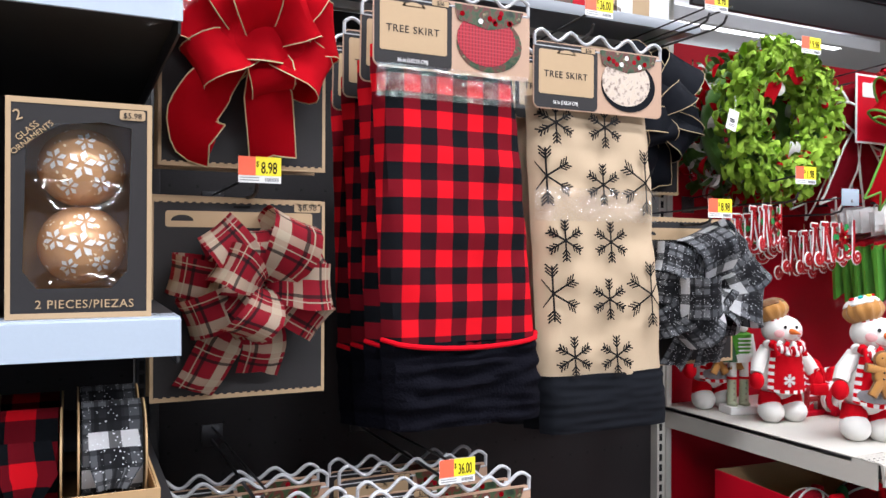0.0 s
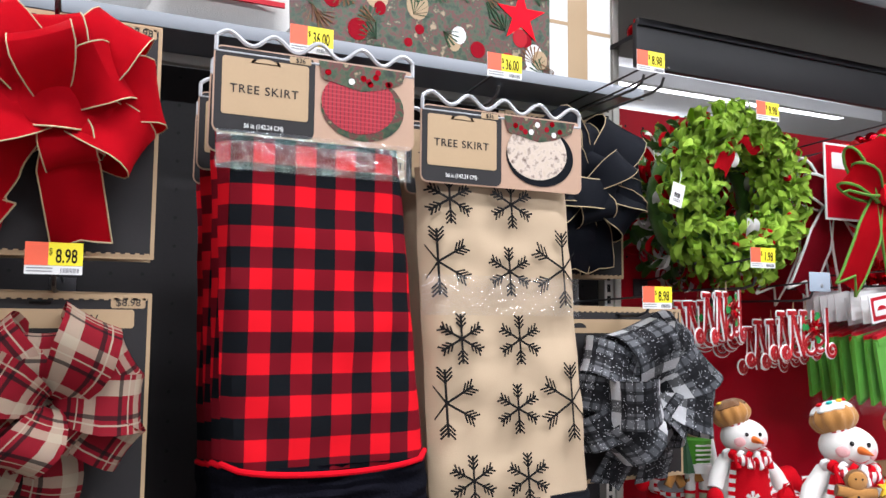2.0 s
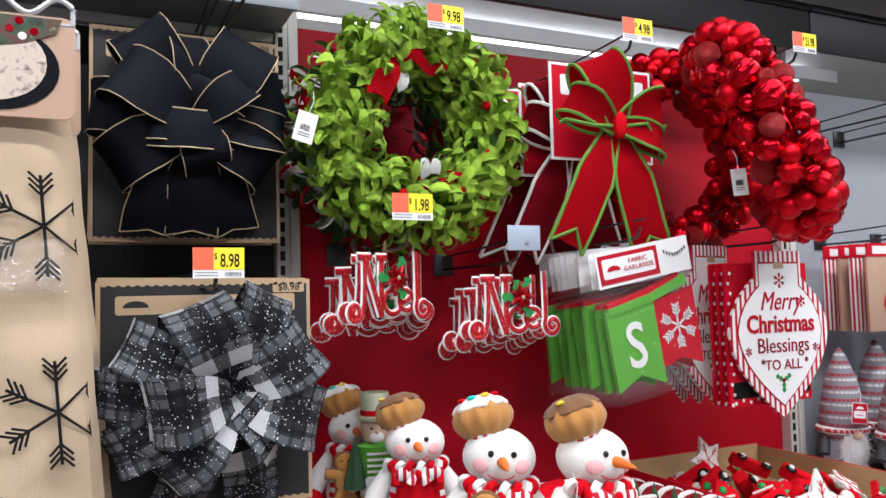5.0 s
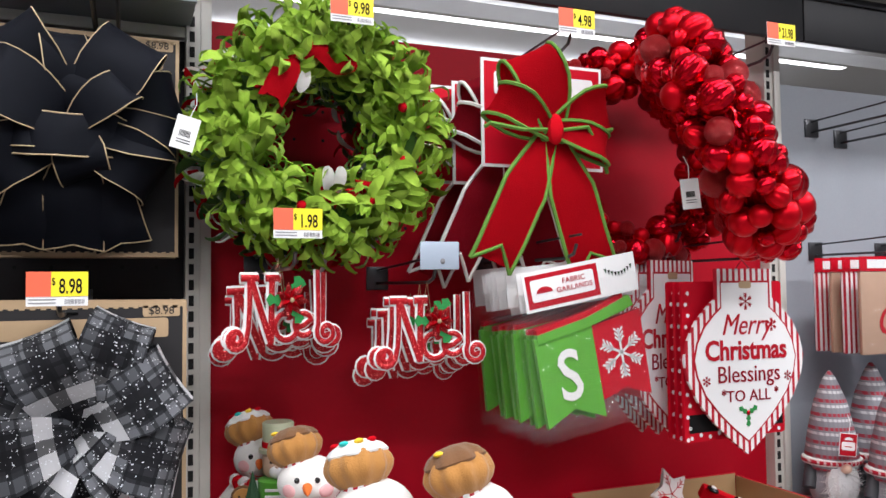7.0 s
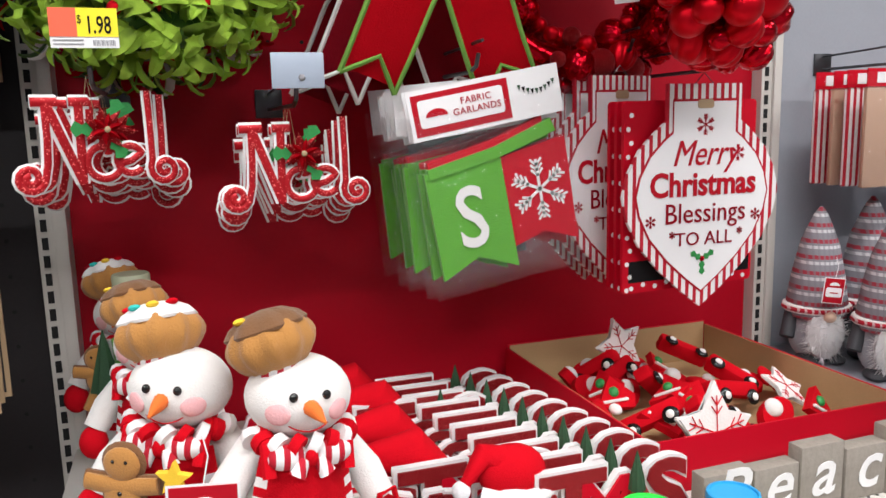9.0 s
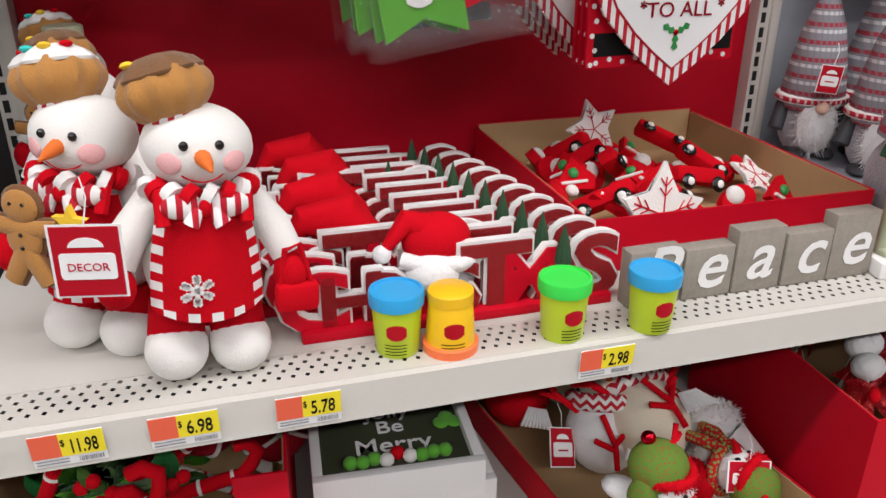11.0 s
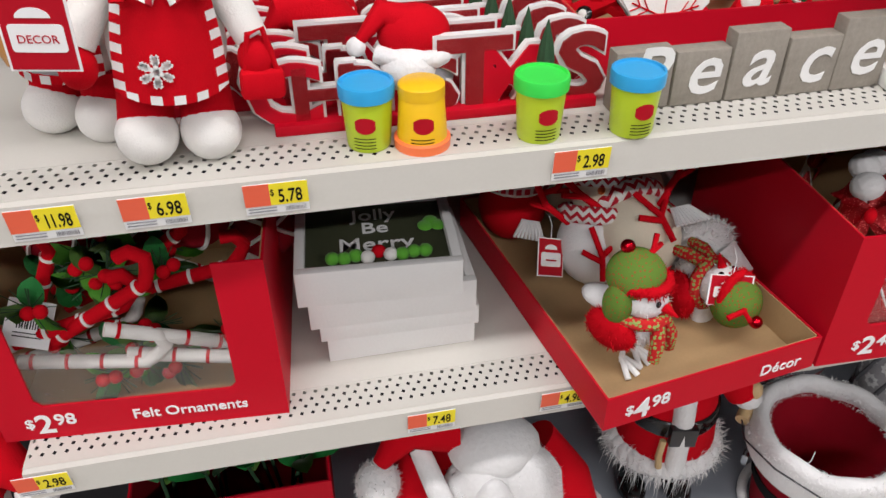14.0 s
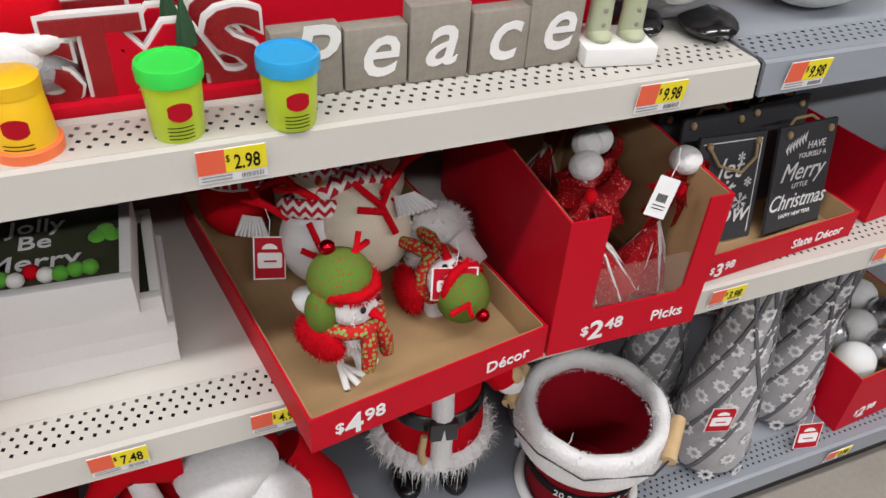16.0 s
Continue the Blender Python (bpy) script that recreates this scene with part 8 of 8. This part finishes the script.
# ---- grey bay beside it ----
def gnome(x, y, turn, s, big=False):
    names = ["fairisle", "greyfur", "skin", "knit", "slate", "palegrey"]
    bm = bmesh.new()
    ellipsoid(bm, (0, 0, 0.07), (0.06, 0.05, 0.075), 1, 22, 14)
    lathe(bm, [(0.062, 0.105), (0.066, 0.125), (0.055, 0.2), (0.04, 0.27), (0.016, 0.33), (0.003, 0.35)], 0, 24)
    ellipsoid(bm, (0, -0.05, 0.075), (0.04, 0.02, 0.06), 5, 18, 12, bumps=0.08, lobes=9)
    fuzz(bm, (0, -0.05, 0.075), (0.04, 0.02, 0.06), 500, 0.022, 5, int(x * 100))
    ellipsoid(bm, (0, -0.065, 0.115), (0.014, 0.014, 0.013), 2, 12, 8)
    for sx in (-1, 1):
        tube(bm, [(sx * 0.055, 0, 0.11), (sx * 0.072, -0.02, 0.06)], 0.016, 4, 10)
        ellipsoid(bm, (sx * 0.03, -0.03, 0.01), (0.024, 0.034, 0.012), 4, 12, 8)
    tube(bm, [(0.065 * math.cos(radians(a)), 0.06 * math.sin(radians(a)), 0.125) for a in range(0, 360, 24)], 0.01, 3, 8, closed=True)
    return solid("gnome_plush", bm, names, "grey bearded gnome plush in a nordic knit hat", "plush toy", pose(x, y, 1.0, 0, 0, turn) @ Matrix.Scale(s, 4), "gnome plushes")


for i, (gx, gy, tn, s) in enumerate(((1.27, 0.50, -20, 0.82), (1.38, 0.49, -10, 0.86), (1.50, 0.48, -25, 0.84), (1.31, 0.38, -30, 0.8), (1.43, 0.36, -20, 0.84), (1.56, 0.36, -15, 0.82))):
    gnome(gx, gy, tn, s)
    paper_tag(pose(gx - 0.03, gy - 0.07, 1.17, 0, 6, -20), 0.036, 0.046, "red and white paper hang tag on a gnome plush", 1)
bm = bmesh.new()
ellipsoid(bm, (0, 0, 0.075), (0.082, 0.07, 0.075), 0, 24, 14)
ellipsoid(bm, (0, -0.06, 0.095), (0.045, 0.022, 0.06), 1, 18, 12, bumps=0.1, lobes=9)
for sx in (-1, 1):
    ellipsoid(bm, (sx * 0.045, -0.055, 0.014), (0.035, 0.045, 0.014), 2, 14, 8)
lathe(bm, [(0.075, 0.13), (0.05, 0.24), (0.005, 0.33)], 3, 22)
solid("round_gnome", bm, ["greyfur", "whitefur", "beads", "fairisle"], "round grey gnome plush with black felt feet", "plush toy", pose(1.178, 0.15, 1.0, 0, 0, -18))
bm = bmesh.new()
ellipsoid(bm, (0, 0, 0.085), (0.105, 0.08, 0.085), 0, 26, 16, bumps=0.03, lobes=9)
ellipsoid(bm, (0, -0.01, 0.19), (0.07, 0.06, 0.06), 0, 22, 14)
solid("fur_snowman", bm, "whitefur", "round white furry plush on the grey shelf", "plush toy", pose(1.40, 0.13, 1.0))

for row, (bx, by) in enumerate(((1.36, 0.42), (1.57, 0.42), (1.78, 0.42))):
    for i in range(4):
        t = thing("towel_pack", "bagged beige and red festive towel on a hook", "towel pack", pose(bx, by + 0.035 * i, 1.525, 0, 0, -4 * (i % 2)), "bagged towels")
        part("header", boxbm((-0.09, -0.004, -0.03), (0.09, -0.002, 0.0)), "redcard", t, smooth=False)
        flat("white_field", rect(-0.07, 0.07, -0.024, -0.006), -0.004, "white", t)
        part("towel", boxbm((-0.088, -0.003, -0.2), (0.088, 0.006, -0.03), 0.003), "beige" if i % 2 == 0 else "candyx", t, "folded cloth")
        words("C", -0.02, -0.0036, -0.16, 0.09, "redink", t, shear=0.3) if i == 0 else None
        sl = bmesh.new()
        nx, nz = 12, 12
        rows = [[sl.verts.new(((k / nx - 0.5) * 0.19, -0.007 - 0.004 * noise.noise((k * 0.8, j * 0.8, i + row * 5)), -0.005 - 0.2 * j / nz)) for k in range(nx + 1)] for j in range(nz + 1)]
        for a, b in zip(rows, rows[1:]):
            for k in range(nx):
                sl.faces.new((a[k], a[k + 1], b[k + 1], b[k]))
        part("plastic_bag", sl, "film", t, "clear plastic bag")
    hook(bx, 1.535, by - 0.02)
hook(1.45, 1.80, 0.25)
hook(1.36, 1.82, 0.25)

# ---- left bay ----
ob_ = thing("ornament_box", "boxed pair of snowflake glass ornaments with a window", "box", pose(-1.338, -0.03, 1.317, 0, 0, -2))
W2, H2, D2 = 0.142, 0.232, 0.11
hole = [(-0.042, 0.032), (0.03, 0.032), (0.046, 0.05), (0.05, 0.205), (0.02, 0.21), (-0.02, 0.205), (-0.052, 0.185), (-0.055, 0.05)]
fr = bmesh.new()
outer = [(-W2 / 2, 0), (W2 / 2, 0), (W2 / 2, H2), (-W2 / 2, H2)]
for yy, flip in ((0.0, False), (0.002, True)):
    o = [fr.verts.new((x, yy, z)) for x, z in outer]
    h = [fr.verts.new((x, yy, z)) for x, z in hole]
    for f in ((o[0], o[1], h[1], h[0]), (o[1], h[2], h[1]), (o[1], o[2], h[3], h[2]), (o[2], h[4], h[3]), (o[2], o[3], h[5], h[4]), (o[3], h[6], h[5]), (o[3], o[0], h[7], h[6]), (o[0], h[0], h[7])):
        fr.faces.new(f if not flip else f[::-1])
part("front", fr, "card", ob_, "charcoal printed front with cut-out", smooth=False)
for lo, hi in (((-W2 / 2, 0.002, 0), (-W2 / 2 + 0.002, D2, H2)), ((W2 / 2 - 0.002, 0.002, 0), (W2 / 2, D2, H2)), ((-W2 / 2 + 0.002, 0.002, 0), (W2 / 2 - 0.002, D2, 0.002)), ((-W2 / 2 + 0.002, 0.002, H2 - 0.002), (W2 / 2 - 0.002, D2, H2)), ((-W2 / 2 + 0.002, D2 - 0.002, 0.002), (W2 / 2 - 0.002, D2, H2 - 0.002))):
    part("panel", boxbm(lo, hi), "kraft", ob_, "kraft board panel", smooth=False)
for o in (rect(-W2 / 2, W2 / 2, H2 - 0.006, H2), rect(-W2 / 2, W2 / 2, 0, 0.006), rect(-W2 / 2, -W2 / 2 + 0.005, 0.006, H2 - 0.006), rect(W2 / 2 - 0.005, W2 / 2, 0.006, H2 - 0.006)):
    flat("border", o, 0.0, "gold", ob_)
words("2 PIECES/PIEZAS", 0.005, -0.0008, 0.011, 0.0125, "gold", ob_, space=1.1)
words("2", -0.058, -0.0008, 0.208, 0.016, "gold", ob_, turn=-20)
words("GLASS", -0.049, -0.0008, 0.1945, 0.0095, "gold", ob_, turn=-42)
words("ORNAMENTS", -0.0445, -0.0008, 0.188, 0.0085, "gold", ob_, turn=-42)
flat("price_corner", rounded(0.038, 0.064, 0.214, 0.225, 0.003), -0.0006, "gold", ob_)
words("$5.98", 0.051, -0.0014, 0.216, 0.0085, "card", ob_)
wn = bmesh.new()
rows = [[wn.verts.new((-0.054 + 0.104 * i / 10, 0.006 + 0.012 * math.sin(j * 1.1) * math.sin(i * 0.3), 0.034 + 0.172 * j / 10)) for i in range(11)] for j in range(11)]
for a, b in zip(rows, rows[1:]):
    for i in range(10):
        wn.faces.new((a[i], a[i + 1], b[i + 1], b[i]))
part("window", wn, "window", ob_, "clear plastic window")
for k, zz in enumerate((0.078, 0.165)):
    ball = part("glass_ornament", ellipsoid(bmesh.new(), (0, 0.056, zz), (0.046, 0.046, 0.044), 0, 32, 20), "amber", ob_, "amber glass ball with white glitter snowflakes")
    for fx, fz, R in ((0.0, 0.0, 0.016), (-0.026, 0.006, 0.012), (0.026, 0.004, 0.012), (0.004, 0.026, 0.011), (-0.012, -0.024, 0.01), (0.02, -0.02, 0.01)):
        fl = bmesh.new()
        for q in range(6):
            a = radians(60 * q + 15)
            plate(fl, [(fx + R * 0.2 * math.cos(a), fz + R * 0.2 * math.sin(a)), (fx + R * 0.7 * math.cos(a + 0.35), fz + R * 0.7 * math.sin(a + 0.35)), (fx + R * math.cos(a), fz + R * math.sin(a)), (fx + R * 0.7 * math.cos(a - 0.35), fz + R * 0.7 * math.sin(a - 0.35))], -0.001, 0)
        for v in fl.verts:
            q2 = max(0.0, 1 - (v.co.x / 0.046) ** 2 - (v.co.z / 0.044) ** 2)
            v.co.y = 0.056 - 0.0465 * math.sqrt(q2) + v.co.y
            v.co.z += zz
        part("snowflake", fl, "whitepaint", ball, "white glitter snowflake", smooth=False)
copy_thing(ob_, pose(-1.50, -0.02, 1.317, 0, 0, 3))
copy_thing(ob_, pose(-1.335, 0.10, 1.317, 0, 0, 1))

sp = open_tray("ribbon_box", "kraft box of wired ribbon spools", -1.46, -0.035, 1.10, 0, 0.20, 0.2, 0.028, inside="kraft", group="ribbon boxes")
for o in sp.children:
    if o.name.split(".")[0] in ("front_panel", "back_panel", "side_panel"):
        o.data.materials[0] = M["kraft"]


def spool(x, y, z, material, label):
    t = thing("ribbon_spool", label, "ribbon", pose(x, y, z), "ribbon spools")
    pts, ds, ws = [], [], []
    for i in range(37):
        a = radians(10 * i)
        pts.append((0, 0.045 * math.cos(a), 0.055 + 0.055 * math.sin(a)))
        ds.append((1, 0, 0))
        ws.append(0.062)
    b, _ = ribbon(pts, ds, ws, thick=0.003)
    part("ribbon", b, material, t)
    for sx in (-1, 1):
        part("flange", tube(bmesh.new(), [(sx * 0.033, 0, 0.055), (sx * 0.035, 0, 0.055)], 0.055, seg=28), "kraft", t, "kraft board flange")
    fold = [(0.0, -0.049, 0.02), (0.004, -0.055, 0.05), (0.0, -0.048, 0.085)]
    b, _ = ribbon(fold, [(1, 0, 0)] * 3, [0.03, 0.055, 0.05], cup=0.006)
    part("ribbon_end", b, material, t)
    return t


spool(-1.305, 0.02, 1.108, "greyplaid", "spool of black and white glitter plaid ribbon")
spool(-1.39, 0.02, 1.104, "buffalo", "spool of red and black check ribbon")
spool(-1.305, 0.125, 1.108, "greyplaid", "spool of black and white glitter plaid ribbon")
spool(-1.39, 0.125, 1.104, "buffalo", "spool of red and black check ribbon")

# things in front of the carton on its narrow shelf
def pillow(x, y, z, w, h, label, line, col, tilt):
    bm = bmesh.new()
    rows = []
    n = 14
    for side in (-1, 1):
        g = [[bm.verts.new(((i / n - 0.5) * w, side * 0.05 * (1 - (2 * i / n - 1) ** 4) ** 0.5 * (1 - (2 * j / n - 1) ** 4) ** 0.5, (j / n) * h)) for i in range(n + 1)] for j in range(n + 1)]
        for a, b in zip(g, g[1:]):
            for i in range(n):
                bm.faces.new((a[i], a[i + 1], b[i + 1], b[i]))
    bmesh.ops.remove_doubles(bm, verts=bm.verts, dist=1e-5)
    t = thing("cushion", label, "cushion", pose(x, y, z, tilt, 0, 0), "cushions on the top shelf")
    part("cover", bm, "whitefelt", t)
    words(line, 0.03, -0.052, h * 0.22, 0.05, col, t)
    part("stripe", boxbm((-w * 0.42, -0.048, h * 0.1), (w * 0.42, -0.044, h * 0.13)), col, t, smooth=False)
    return t


pillow(-0.88, 0.48, 1.921, 0.24, 0.3, "cream cushion printed with red words", "US ALL", "redink", -8)
pillow(-1.08, 0.50, 1.921, 0.22, 0.3, "cream cushion printed with grey words", "SLEIGH RIDES", "greyink", -8)

# plastic wrapped greenery hanging over the edge of the upper shelf
wrap = thing("wrapped_garland", "artificial greenery in crumpled clear plastic", "garland", pose(-1.27, -0.02, 1.70) @ Matrix.Scale(1.35, 4))
rr = random.Random(9)
bm = bmesh.new()
bmesh.ops.create_icosphere(bm, subdivisions=4, radius=1)
for v in bm.verts:
    k = 1 + 0.22 * noise.noise(v.co * 2.5) + 0.1 * noise.noise(v.co * 7)
    v.co = Vector((v.co.x * 0.07 * k, v.co.y * 0.06 * k, v.co.z * 0.085 * k + 0.05))
part("plastic_bag", bm, "film", wrap, "crumpled clear plastic")
nb = bmesh.new()
for k in range(160):
    a, b = rr.uniform(0, 6.28), rr.uniform(-1, 1)
    p = Vector((0.045 * math.cos(a) * rr.random(), 0.04 * math.sin(a) * rr.random(), 0.06 + 0.05 * b))
    tube(nb, [p, p + Vector((rr.uniform(-1, 1), rr.uniform(-1, 1), rr.uniform(-1, 1))) * 0.012], 0.001, seg=3)
ob = part("greenery", nb, "palegrey", wrap)
ob["kind"] = "stuff"

# lower row of skirts under the bows
for cx in (-1.10, -0.80):
    for i in range(4):
        tree_skirt(cx + 0.006 * (i % 2), 0.20 + 0.075 * i, 1.003 - 0.008 * (i % 2), 0 if cx < -1 else 1, 0.5 * (i % 2), False)
    hook(cx, 1.02, 0.16)
